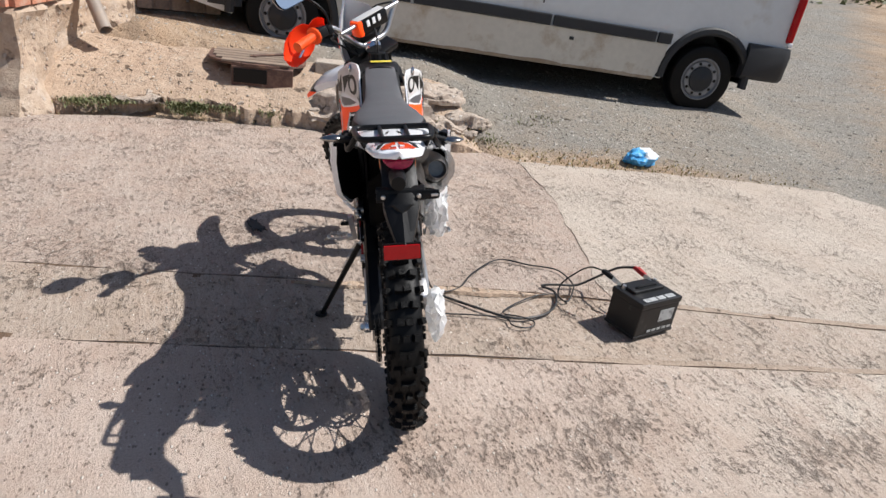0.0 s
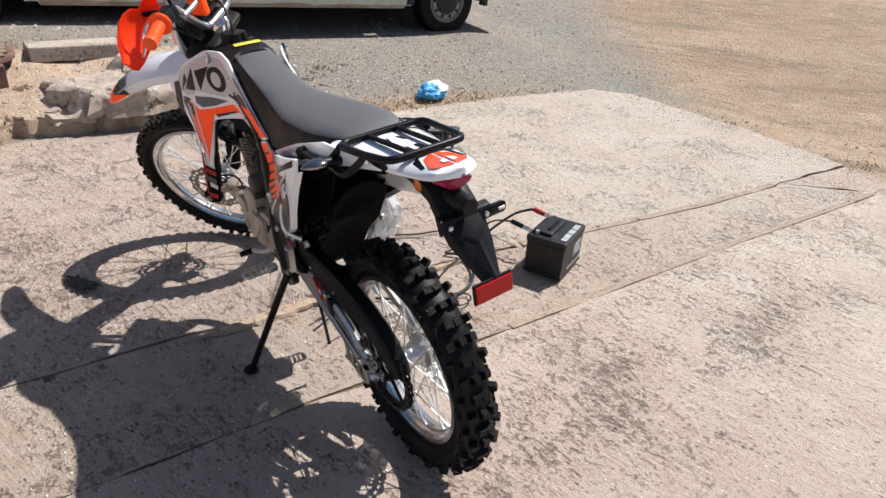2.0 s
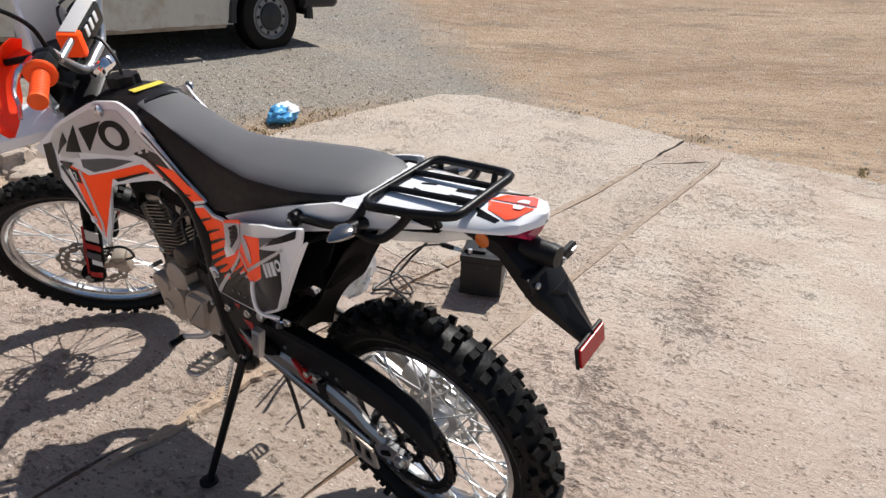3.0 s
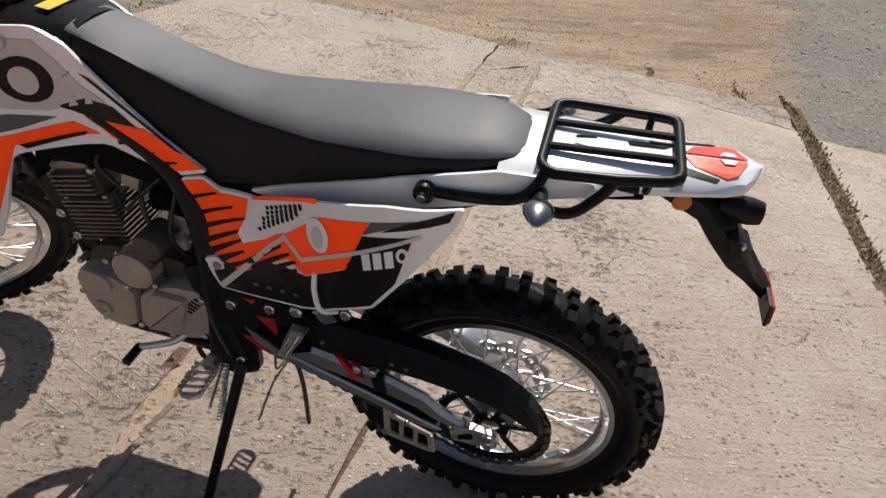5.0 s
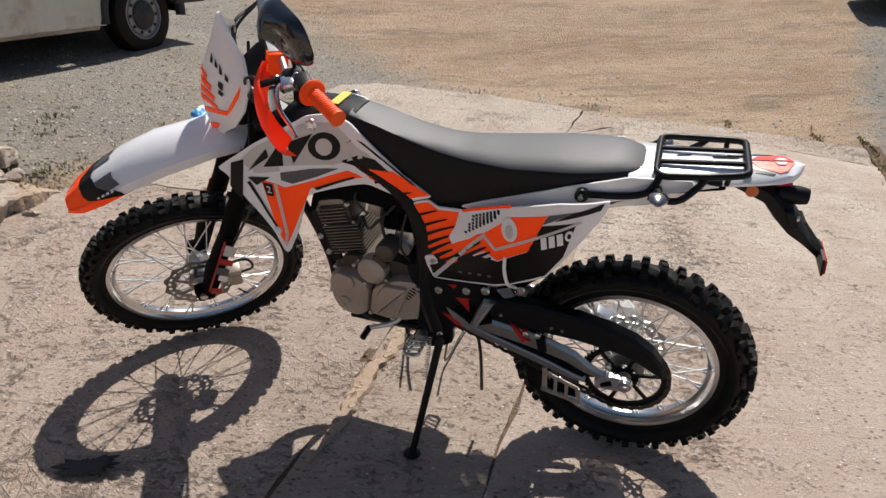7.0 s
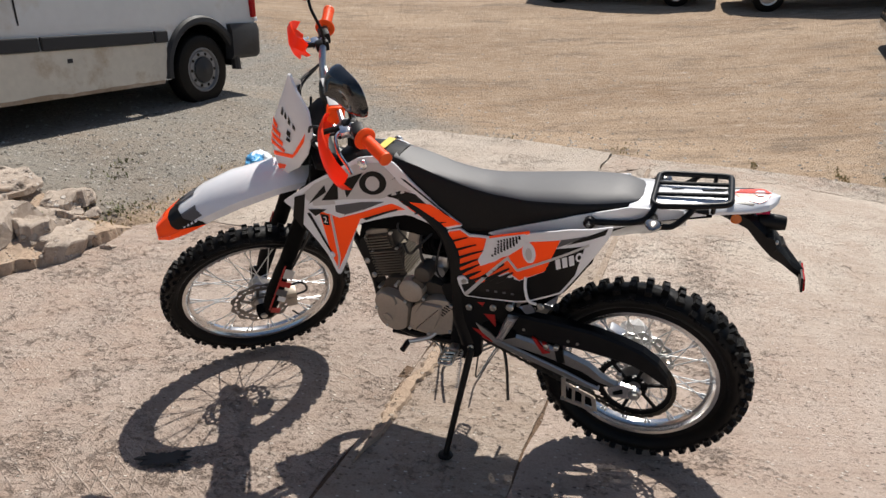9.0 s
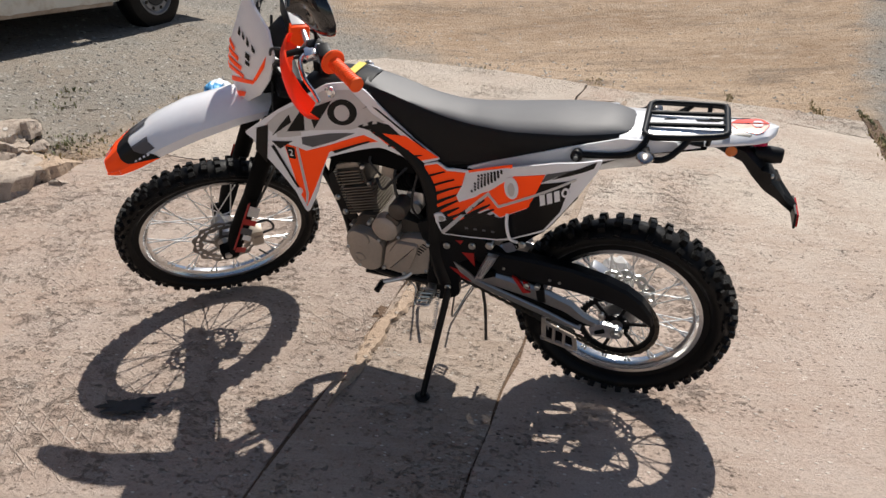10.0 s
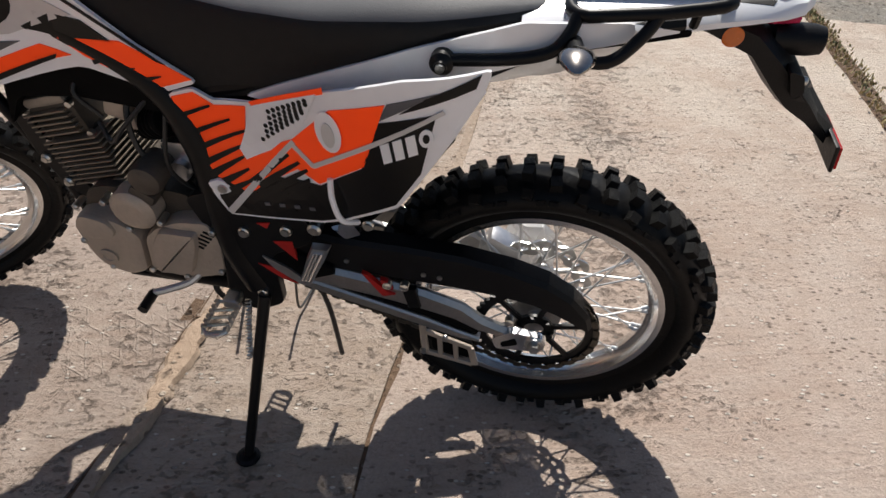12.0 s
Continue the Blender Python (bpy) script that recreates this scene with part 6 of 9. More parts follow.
def make_seat():
    bm = bmesh.new()
    rings = []
    for i in range(31):
        v = 0.035 + (0.80 - 0.035) * i / 30
        top = interp(v, (0.035, 0.985), (0.06, 0.996), (0.11, 1.004), (0.24, 0.994), (0.38, 0.977), (0.50, 0.971), (0.60, 0.981), (0.69, 1.000), (0.80, 1.036))
        edge = interp(v, (0.035, 0.983), (0.08, 0.984), (0.13, 0.981), (0.22, 0.971), (0.35, 0.958), (0.47, 0.953), (0.55, 0.958), (0.64, 0.979), (0.73, 1.007), (0.80, 1.024))
        low = interp(v, (0.035, 0.982), (0.10, 0.970), (0.16, 0.950), (0.22, 0.926), (0.35, 0.876), (0.47, 0.825), (0.545, 0.808), (0.59, 0.830), (0.66, 0.892), (0.72, 0.948), (0.80, 1.010))
        hw = interp(v, (0.035, 0.040), (0.05, 0.066), (0.08, 0.088), (0.13, 0.106), (0.20, 0.116), (0.36, 0.108), (0.45, 0.090), (0.55, 0.073), (0.65, 0.066), (0.80, 0.062))
        lw = interp(v, (0.035, 0.036), (0.05, 0.060), (0.08, 0.082), (0.13, 0.102), (0.20, 0.114), (0.33, 0.110), (0.45, 0.090), (0.53, 0.080), (0.65, 0.076), (0.80, 0.074))
        rings.append([Vector(p) for p in ((-lw, v, low), (-(lw + hw) / 2 - 0.003, v, (low + edge) / 2), (-hw - 0.002, v, edge - 0.006), (-hw + 0.004, v, edge + 0.003), (-hw * 0.84, v, edge + (top - edge) * 0.55), (-hw * 0.55, v, edge + (top - edge) * 0.88), (0, v, top), (hw * 0.55, v, edge + (top - edge) * 0.88), (hw * 0.84, v, edge + (top - edge) * 0.55), (hw - 0.004, v, edge + 0.003), (hw + 0.002, v, edge - 0.006), ((lw + hw) / 2 + 0.003, v, (low + edge) / 2), (lw, v, low), (0, v, low + 0.01))])
    loft(bm, rings, mats=[1, 1, 1, 0, 0, 0, 0, 0, 0, 1, 1, 1, 1, 1])
    part("seat", bm, [VINYL_GREY, VINYL_BLACK], bike, "long black seat with a dull grey vinyl top", True)


make_seat()


def make_tank():
    bm = bmesh.new()
    rings = []
    for v, top, hw, low in ((0.785, 1.032, 0.072, 0.97), (0.82, 1.036, 0.078, 0.95), (0.88, 1.039, 0.084, 0.94), (0.94, 1.037, 0.086, 0.94), (0.99, 1.025, 0.080, 0.94), (1.02, 1.000, 0.070, 0.94)):
        rings.append([Vector((u * hw, v, w)) for u, w in ((-1.25, low), (-1.08, top - 0.035), (-0.9, top - 0.012), (-0.5, top), (0, top + 0.004), (0.5, top), (0.9, top - 0.012), (1.08, top - 0.035), (1.25, low))])
    loft(bm, rings)
    tank = part("fuel_tank", bm, BLACK_PLASTIC, bike, "black plastic fuel tank", True)
    bm = bmesh.new()
    out = []
    for i in range(40):
        q = 2 * math.pi * i / 40
        out.append((0.040 + 0.004 * math.cos(8 * q), q))
    a = [bm.verts.new((r * math.cos(q), 0.945 + r * math.sin(q), 1.036)) for r, q in out]
    b = [bm.verts.new((r * 0.95 * math.cos(q), 0.945 + r * 0.95 * math.sin(q), 1.064)) for r, q in out]
    for i in range(40):
        bm.faces.new((a[i], a[(i + 1) % 40], b[(i + 1) % 40], b[i]))
    bm.faces.new(b)
    cap = part("filler_cap", bm, BLACK_PLASTIC, tank, "ribbed black filler cap")
    bm = bmesh.new()
    tube(bm, curve_pts([(0, 0.945, 1.062), (0, 0.95, 1.105), (-0.005, 0.99, 1.150), (-0.02, 1.05, 1.145)], 6), 0.0045, 7)
    part("breather_hose", bm, CABLE, cap, "", True)
    bm = bmesh.new()
    box(bm, (0.008, 0.853, 1.0445), (0.085, 0.026, 0.0012), 0, Matrix.Rotation(radians(4), 4, "X"))
    part("sticker", bm, YELLOW, tank, "plain yellow sticker")


make_tank()

# luggage rack
def make_rack():
    r = 0.0084
    bm = bmesh.new()
    half = [(0.082, 0.021, 0.9985), (0.094, 0.019, 0.9985), (0.105, 0.011, 0.999), (0.110, -0.002, 0.9995), (0.104, -0.085, 1.007), (0.096, -0.138, 1.0135), (0.092, -0.155, 1.0155), (0.084, -0.166, 1.017), (0.070, -0.169, 1.017)]
    loop = [(-u, v, w) for u, v, w in half] + half[::-1]
    tube(bm, loop, r, 10, closed=True)
    rack = part("luggage_rack", bm, BLACK_PAINT, bike, "black tubular steel luggage rack", True)
    for u in (-0.034, 0.034):
        bm = bmesh.new()
        tube(bm, [(u * 1.1, 0.020, 0.999), (u, -0.169, 1.017)], 0.006, 8)
        part("rack_bar", bm, BLACK_PAINT, rack, "", True)
    for s in (-1, 1):
        bm = bmesh.new()
        tube(bm, curve_pts([(s * 0.106, 0.012, 0.998), (s * 0.121, 0.020, 0.979), (s * 0.132, 0.040, 0.960), (s * 0.134, 0.09, 0.947), (s * 0.134, 0.175, 0.938)], 6), r, 10)
        tube(bm, curve_pts([(s * 0.132, 0.03, 0.955), (s * 0.130, -0.03, 0.952), (s * 0.116, -0.065, 0.978), (s * 0.103, -0.085, 1.005)], 6), r, 10)
        tube(bm, [(s * 0.095, -0.130, 1.015), (s * 0.082, -0.130, 0.985)], 0.006, 8)
        part("rack_stay", bm, BLACK_PAINT, rack, "", True)
        bm = bmesh.new()
        lathe(bm, [(s * 0.120, 0.016), (s * 0.142, 0.016), (s * 0.146, 0.012), (s * 0.148, 0.009), (s * 0.152, 0.008), (s * 0.152, 0)], 16, Matrix.Translation((0, 0.175, 0.936)))
        part("rack_bolt", bm, BLACK_PAINT, rack, "", True)
        bm = bmesh.new()
        lathe(bm, [(s * 0.150, 0.007), (s * 0.156, 0.006), (s * 0.156, 0)], 8, Matrix.Translation((0, 0.175, 0.936)))
        part("bolt_head", bm, STEEL, rack, "", True)
        bm = bmesh.new()
        iw = 0.976 if s < 0 else 0.955
        tube(bm, [(s * 0.115, 0.012, 0.966), (s * 0.160, 0.008, iw - 0.002)], 0.011, 12)
        ind = part("indicator_stalk", bm, BLACK_PLASTIC, bike, "", True)
        bm = bmesh.new()
        lathe(bm, [(s * 0.150, 0.013), (s * 0.158, 0.020), (s * 0.168, 0.0235), (s * 0.182, 0.0215), (s * 0.196, 0.014), (s * 0.206, 0.006), (s * 0.209, 0)], 24, Matrix.Translation((0, 0.008, iw)) @ Matrix.Diagonal((1, 0.95, 0.45, 1)))
        part("rear_indicator", bm, SMOKED, ind, "pointed silvery indicator lens", True)


make_rack()

# front end, built straight ahead and turned by the steering
def fork_pt(u, w, ahead=0.0):
    return Vector((u, axis_v(w) + 0.040 + ahead, w))


def make_front():
    av = axis_v(1.12)
    for s in (-1, 1):
        bm = bmesh.new()
        tube(bm, [fork_pt(s * 0.098, 0.62), fork_pt(s * 0.098, 1.05)], 0.028, 18)
        leg = steered("fork_tube", bm, MATT_BLACK, label="black upper fork tube")
        bm = bmesh.new()
        tube(bm, [fork_pt(s * 0.098, 0.335), fork_pt(s * 0.098, 0.64)], 0.0235, 18)
        box(bm, HUB_F + Vector((s * 0.098, -0.005, -0.005)), (0.044, 0.060, 0.060), 0.012)
        steered("fork_slider", bm, MATT_BLACK, leg)
        bm = bmesh.new()
        rings = []
        for w, k in ((0.36, 0.030), (0.45, 0.040), (0.55, 0.036), (0.63, 0.026)):
            c = fork_pt(s * 0.098, w)
            rings.append([c + Vector((math.sin(q) * 0.040, math.cos(q) * k, 0)) for q in np.linspace(-1.9, 1.9, 11)] + [c + Vector((math.sin(q) * 0.036, math.cos(q) * (k - 0.004), 0)) for q in np.linspace(1.9, -1.9, 11)])
        loft(bm, rings)
        guard = steered("fork_guard", bm, MATT_BLACK, leg, "black fork guard with red and white graphics")
        for w0, w1, y0, y1, lean, mat in ((0.40, 0.63, 0.016, 0.023, 0.0, RED_PAINT), (0.555, 0.600, -0.022, 0.006, 0.014, DECAL_SILVER), (0.515, 0.540, -0.024, 0.010, 0.016, RED_PAINT), (0.470, 0.500, -0.020, 0.012, 0.016, DECAL_GREY), (0.435, 0.458, -0.026, -0.004, 0.012, WHITE_PLASTIC), (0.375, 0.400, -0.022, 0.008, 0.010, RED_PAINT)):
            bm = bmesh.new()
            a, b = fork_pt(s * 0.1395, w0), fork_pt(s * 0.1395, w1)
            vs = [bm.verts.new(p) for p in (a + Vector((0, y0, -lean)), a + Vector((0, y1, lean)), b + Vector((0, y1, lean)), b + Vector((0, y0, -lean)))]
            f = bm.faces.new(vs)
            r = bmesh.ops.extrude_face_region(bm, geom=[f])
            for g in r["geom"]:
                if isinstance(g, bmesh.types.BMVert):
                    g.co.x += s * 0.0015
            steered("low_decal", bm, mat, leg, smooth=False)
    for w, t in ((1.035, 0.030), (0.900, 0.034)):
        bm = bmesh.new()
        c = fork_pt(0, w, -0.012)
        box(bm, c, (0.27, 0.085, t), 0.014, Matrix.Rotation(RAKE, 4, "X"))
        steered("triple_clamp", bm, BLACK_PAINT, label="fork clamp")
    bm = bmesh.new()
    lathe(bm, [(-0.128, 0), (-0.128, 0.012), (-0.118, 0.014), (0.118, 0.014), (0.128, 0.012), (0.128, 0)], 16, Matrix.Translation(HUB_F))
    steered("axle", bm, STEEL)
    # brake caliper and hose on the left leg
    bm = bmesh.new()
    box(bm, HUB_F + Vector((-0.078, -0.118, 0.015)), (0.046, 0.046, 0.085), 0.012, Matrix.Rotation(0.15, 4, "X"))
    box(bm, HUB_F + Vector((-0.100, -0.122, 0.020)), (0.012, 0.030, 0.030), 0.006)
    box(bm, HUB_F + Vector((-0.095, -0.075, 0.030)), (0.020, 0.060, 0.030), 0.006)
    cal = steered("brake_caliper", bm, ENGINE_GREY, label="aluminium front brake caliper")
    bm = bmesh.new()
    tube(bm, curve_pts([HUB_F + Vector((-0.09, -0.13, 0.03)), HUB_F + Vector((-0.10, -0.185, 0.055)), HUB_F + Vector((-0.10, -0.175, 0.11)), HUB_F + Vector((-0.105, -0.10, 0.13)), fork_pt(-0.125, 0.60, -0.02), fork_pt(-0.13, 0.80, -0.03), fork_pt(-0.10, 1.0, 0.03), fork_pt(0.10, 1.14, 0.03)], 8), 0.0045, 7)
    steered("brake_hose", bm, CABLE, cal)

    # high front fender
    bm = bmesh.new()
    rings = []
    for v, w, hw, drop in ((1.02, 0.925, 0.050, 0.02), (1.12, 0.955, 0.070, 0.035), (1.26, 0.972, 0.078, 0.046), (1.40, 0.966, 0.084, 0.053), (1.50, 0.940, 0.082, 0.051), (1.59, 0.898, 0.076, 0.041), (1.650, 0.865, 0.064, 0.028), (1.693, 0.836, 0.036, 0.012)):
        sec = [(-1, -drop), (-0.97, -drop * 0.45), (-0.82, -0.014), (-0.45, 0.0), (0, 0.005), (0.45, 0.0), (0.82, -0.014), (0.97, -drop * 0.45), (1, -drop)]
        outer = [Vector((u * hw, v, w + z)) for u, z in sec]
        inner = [Vector((u * (hw - 0.004), v - 0.002, w + z - 0.004)) for u, z in sec[::-1]]
        rings.append(outer + inner)
    loft(bm, rings)
    fender = steered("front_fender", bm, WHITE_PLASTIC, label="white high front fender with orange tip")
    KEYS = ((1.40, 0.966, 0.084, 0.053), (1.50, 0.940, 0.082, 0.051), (1.59, 0.898, 0.076, 0.041), (1.650, 0.865, 0.064, 0.028), (1.693, 0.836, 0.036, 0.012))
    def fender_point(v, k, out):
        """A point on the fender; k runs from edge to edge, out lifts it."""
        w, hw, drop = (interp(v, *[(q[0], q[i]) for q in KEYS]) for i in (1, 2, 3))
        x = interp(abs(k), (0, 0), (0.40, 0.45), (0.70, 0.82), (0.85, 0.97), (1, 1)) * (1 if k > 0 else -1)
        z = interp(abs(k), (0, 0.005), (0.40, 0.0), (0.70, -0.014), (0.85, -drop * 0.45), (1, -drop))
        side = smoothstep(0.5, 0.9, abs(k))
        return Vector((x * hw + (1 if k > 0 else -1) * out * side, v + out * 0.5, w + z + out * (1 - 0.8 * side)))
    def fender_patch(start, end, k0, k1, mat, label, lift):
        """A patch of the fender's surface between two curves v = f(|k|)."""
        bm = bmesh.new()
        n, m_ = 24, 8
        rows = []
        for i in range(n + 1):
            k = k0 + (k1 - k0) * i / n
            a, b = interp(abs(k), *start), interp(abs(k), *end)
            rows.append([bm.verts.new(fender_point(a + (b - a) * j / m_, k, lift)) for j in range(m_ + 1)])
        for A, B in zip(rows, rows[1:]):
            for j in range(m_):
                bm.faces.new((A[j], A[j + 1], B[j + 1], B[j]))
        r = bmesh.ops.extrude_face_region(bm, geom=list(bm.faces))
        for g in r["geom"]:
            if isinstance(g, bmesh.types.BMVert):
                g.co.z += 0.0008
        steered("low_decal", bm, mat, fender, label)
    tip = ((0, 1.692), (1, 1.692))
    orange_edge = ((0, 1.642), (0.5, 1.634), (0.72, 1.619), (0.86, 1.590), (1, 1.520))
    black_edge = ((0, 1.598), (0.5, 1.586), (0.72, 1.560), (0.86, 1.530), (1, 1.518))
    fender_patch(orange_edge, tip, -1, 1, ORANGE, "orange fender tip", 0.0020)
    fender_patch(black_edge, orange_edge, -1, 1, DECAL_BLACK, "black fender graphic", 0.0018)
    for k0, k1 in ((-0.74, -0.30), (0.30, 0.74)):
        fender_patch(((0, 1.535), (0.5, 1.535), (0.74, 1.520)), black_edge, k0, k1, DECAL_GREY, "grey fender graphic", 0.0016)
    for s in (-1, 1):
        for i in range(4):
            fender_patch(((0, 1.545 + 0.014 * i), (1, 1.540 + 0.014 * i)), ((0, 1.553 + 0.014 * i), (1, 1.548 + 0.014 * i)), s * 0.76, s * (0.84 - 0.012 * i), WHITE_PLASTIC, "pale block", 0.0032)

    # number plate mask over the headlight
    MASK = ((1.243, 0.940, 0.012, 0.006), (1.246, 0.985, 0.048, 0.034), (1.247, 1.030, 0.092, 0.068), (1.240, 1.090, 0.118, 0.095), (1.214, 1.165, 0.120, 0.100), (1.180, 1.225, 0.088, 0.072), (1.155, 1.268, 0.036, 0.030), (1.136, 1.306, 0.006, 0.005))
    bm = bmesh.new()
    rings = []
    for v, w, hw, wrap in MASK:
        sec = [(-1, -wrap), (-0.92, -wrap * 0.86), (-0.55, -wrap * 0.46), (-0.1, -wrap * 0.06), (0, 0.0), (0.1, -wrap * 0.06), (0.55, -wrap * 0.46), (0.92, -wrap * 0.86), (1, -wrap)]
        rings.append([Vector((u * hw, v + dv, w)) for u, dv in sec] + [Vector((u * (hw - 0.004), v + dv - 0.006, w)) for u, dv in sec[::-1]])
    loft(bm, rings)
    mask = steered("number_plate_mask", bm, WHITE_PLASTIC, label="white headlight mask with orange graphics")
    def mask_bar(k0, w0, k1, w1, t0, t1, mat, label="", s=1):
        """A band on one face of the mask; k runs from its ridge (0) to its edge (1)."""
        bm = bmesh.new()
        def sp(k, w):
            v, hw, wr = (interp(w, *[(q[1], q[c]) for q in MASK]) for c in (0, 2, 3))
            drop = interp(k, (0, 0), (0.1, 0.06), (0.55, 0.46), (0.92, 0.86), (1, 1))
            return Vector((s * (k * hw + 0.0016), v - wr * drop + 0.0018, w))
        n = 6
        A, B = [], []
        for i in range(n + 1):
            t = i / n
            k, w, h = k0 + (k1 - k0) * t, w0 + (w1 - w0) * t, t0 + (t1 - t0) * t
            A.append(bm.verts.new(sp(k, w + h))); B.append(bm.verts.new(sp(k, w - h)))
        for i in range(n):
            bm.faces.new((A[i], A[i + 1], B[i + 1], B[i]))
        r = bmesh.ops.extrude_face_region(bm, geom=list(bm.faces))
        for g in r["geom"]:
            if isinstance(g, bmesh.types.BMVert):
                g.co += Vector((s * 0.0008, 0.0010, 0))
        steered("decal", bm, mat, mask, label, smooth=False)
    for s in (-1, 1):
        for w, k in ((1.165, 0.16), (1.140, 0.28), (1.115, 0.38), (1.091, 0.46)):
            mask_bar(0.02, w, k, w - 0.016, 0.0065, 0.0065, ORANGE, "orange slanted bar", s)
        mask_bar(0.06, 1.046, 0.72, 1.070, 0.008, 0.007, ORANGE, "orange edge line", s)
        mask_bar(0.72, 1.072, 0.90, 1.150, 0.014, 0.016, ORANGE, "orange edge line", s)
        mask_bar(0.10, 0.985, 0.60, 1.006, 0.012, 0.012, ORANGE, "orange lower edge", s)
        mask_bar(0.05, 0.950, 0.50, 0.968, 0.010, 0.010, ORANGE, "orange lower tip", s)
        for k, w, h in ((0.22, 1.200, 0.010), (0.35, 1.192, 0.007), (0.48, 1.182, 0.010), (0.62, 1.170, 0.007)):
            mask_bar(k - 0.030, w + 0.005, k + 0.034, w - 0.004, h, h * 0.5, DECAL_BLACK, "black slanted block", s)
        mask_bar(0.45, 1.148, 0.56, 1.142, 0.007, 0.009, DECAL_BLACK, "black block", s)
        mask_bar(0.47, 1.126, 0.58, 1.122, 0.006, 0.004, DECAL_BLACK, "black block", s)
    bm = bmesh.new()
    box(bm, (0, 1.145, 1.070), (0.13, 0.07, 0.14), 0.02)
    steered("headlight_shell", bm, BLACK_PLASTIC, mask, "black headlight shell")
    # instrument pod behind the mask
    bm = bmesh.new()
    tl = Matrix.Rotation(radians(-35), 4, "X")
    box(bm, (0, 1.075, 1.135), (0.125, 0.075, 0.040), 0.014, tl)
    pod = steered("instrument_pod", bm, BLACK_PLASTIC, label="black instrument pod")
    bm = bmesh.new()
    box(bm, (0, 1.062, 1.154), (0.085, 0.045, 0.006), 0.004, tl)
    steered("display", bm, GLASS_DARK, pod)
    bm = bmesh.new()
    padm = Matrix.Rotation(0.2, 4, "X")
    box(bm, (0.0, av + 0.010, 1.184), (0.170, 0.052, 0.062), 0.014, padm)
    pad = steered("bar_pad", bm, DECAL_BLACK, label="black and orange bar pad with pale marks")
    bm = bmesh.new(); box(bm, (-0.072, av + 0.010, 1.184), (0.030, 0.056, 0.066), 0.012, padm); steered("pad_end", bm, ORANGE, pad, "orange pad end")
    bm = bmesh.new(); box(bm, (0.0, av + 0.004, 1.2165), (0.150, 0.040, 0.003), 0.001, padm); steered("pad_top", bm, DECAL_SILVER, pad, "pale grey pad top")
    for k in range(3):
        bm = bmesh.new(); box(bm, (-0.030 + 0.032 * k, av - 0.018, 1.188), (0.016, 0.003, 0.026), 0.001, padm); steered("pad_mark", bm, WHITE_PLASTIC, pad, "pale block")
    bm = bmesh.new()
    lathe(bm, [(0, 0), (0, 0.034), (0.016, 0.036), (0.022, 0.033), (0.020, 0.028), (0.016, 0.026), (0.016, 0)], 28, Matrix.Translation((-0.045, av - 0.012, 1.085)) @ Matrix.Rotation(radians(-65), 4, "Y") @ Matrix.Rotation(0.5, 4, "Z"))
    dial = steered("dial", bm, CHROME, pod, "chromed round dial")

    # handlebar
    bm = bmesh.new()
    half = [(0.0, av + 0.022, 1.105), (0.07, av + 0.022, 1.110), (0.130, av + 0.014, 1.170), (0.20, av - 0.010, 1.240), (0.30, av - 0.038, 1.254), (0.412, av - 0.074, 1.256)]
    pts = [Vector((-u, v, w)) for u, v, w in half[::-1]] + [Vector(p) for p in half[1:]]
    tube(bm, curve_pts(pts, 5), 0.0115, 12)
    tube(bm, [(-0.165, av - 0.002, 1.200), (0.165, av - 0.002, 1.200)], 0.0085, 10)
    bar = steered("handlebar", bm, ALU_DULL, label="silver cross-braced handlebar")
    for s in (-1, 1):
        a, b = Vector((s * 0.306, av - 0.040, 1.254)), Vector((s * 0.416, av - 0.075, 1.256))
        d = (b - a).normalized()
        m = Matrix.Translation(a) @ d.to_track_quat("X", "Z").to_matrix().to_4x4()
        L = (b - a).length
        bm = bmesh.new()
        prof = [(0, 0.012), (0, 0.032), (0.004, 0.033), (0.008, 0.030), (0.010, 0.0175)]
        for i in range(12):
            x = 0.014 + (L - 0.024) * i / 12
            prof += [(x, 0.0155), (x + 0.001, 0.0178), (x + 0.0055, 0.0178), (x + 0.0065, 0.0155)]
        prof += [(L - 0.008, 0.019), (L, 0.019), (L + 0.002, 0.016), (L + 0.002, 0)]
        lathe(bm, prof, 20, m)
        steered("grip", bm, ORANGE_GRIP, bar, "orange ribbed rubber grip")
        bm = bmesh.new()
        box(bm, Vector((s * 0.270, av - 0.030, 1.250)), (0.055, 0.036, 0.040), 0.010)
        box(bm, Vector((s * 0.222, av - 0.014, 1.244)), (0.028, 0.045, 0.036), 0.010)
        steered("switch_block", bm, BLACK_PLASTIC, bar)
        bm = bmesh.new()
        tube(bm, curve_pts([(s * 0.235, av + 0.008, 1.246), (s * 0.262, av + 0.034, 1.244), (s * 0.31, av + 0.038, 1.228), (s * 0.345, av + 0.026, 1.208), (s * 0.372, av + 0.020, 1.196)], 6), 0.0065, 8, r_end=0.0045)
        box(bm, Vector((s * 0.245, av + 0.004, 1.246)), (0.04, 0.03, 0.022), 0.006)
        lever = steered("lever", bm, ALU, bar, "polished aluminium lever")
        # guard in front of the grip
        bm = bmesh.new()
        rings = []
        for u, v, lo, hi in ((0.190, av + 0.052, 1.236, 1.276), (0.205, av + 0.062, 1.226, 1.290), (0.228, av + 0.074, 1.222, 1.288), (0.248, av + 0.080, 1.212, 1.276), (0.270, av + 0.084, 1.184, 1.290), (0.300, av + 0.086, 1.168, 1.292), (0.34, av + 0.084, 1.158, 1.284), (0.385, av + 0.072, 1.162, 1.262), (0.418, av + 0.052, 1.184, 1.236)):
            k = 0.016
            mid = (lo + hi) / 2
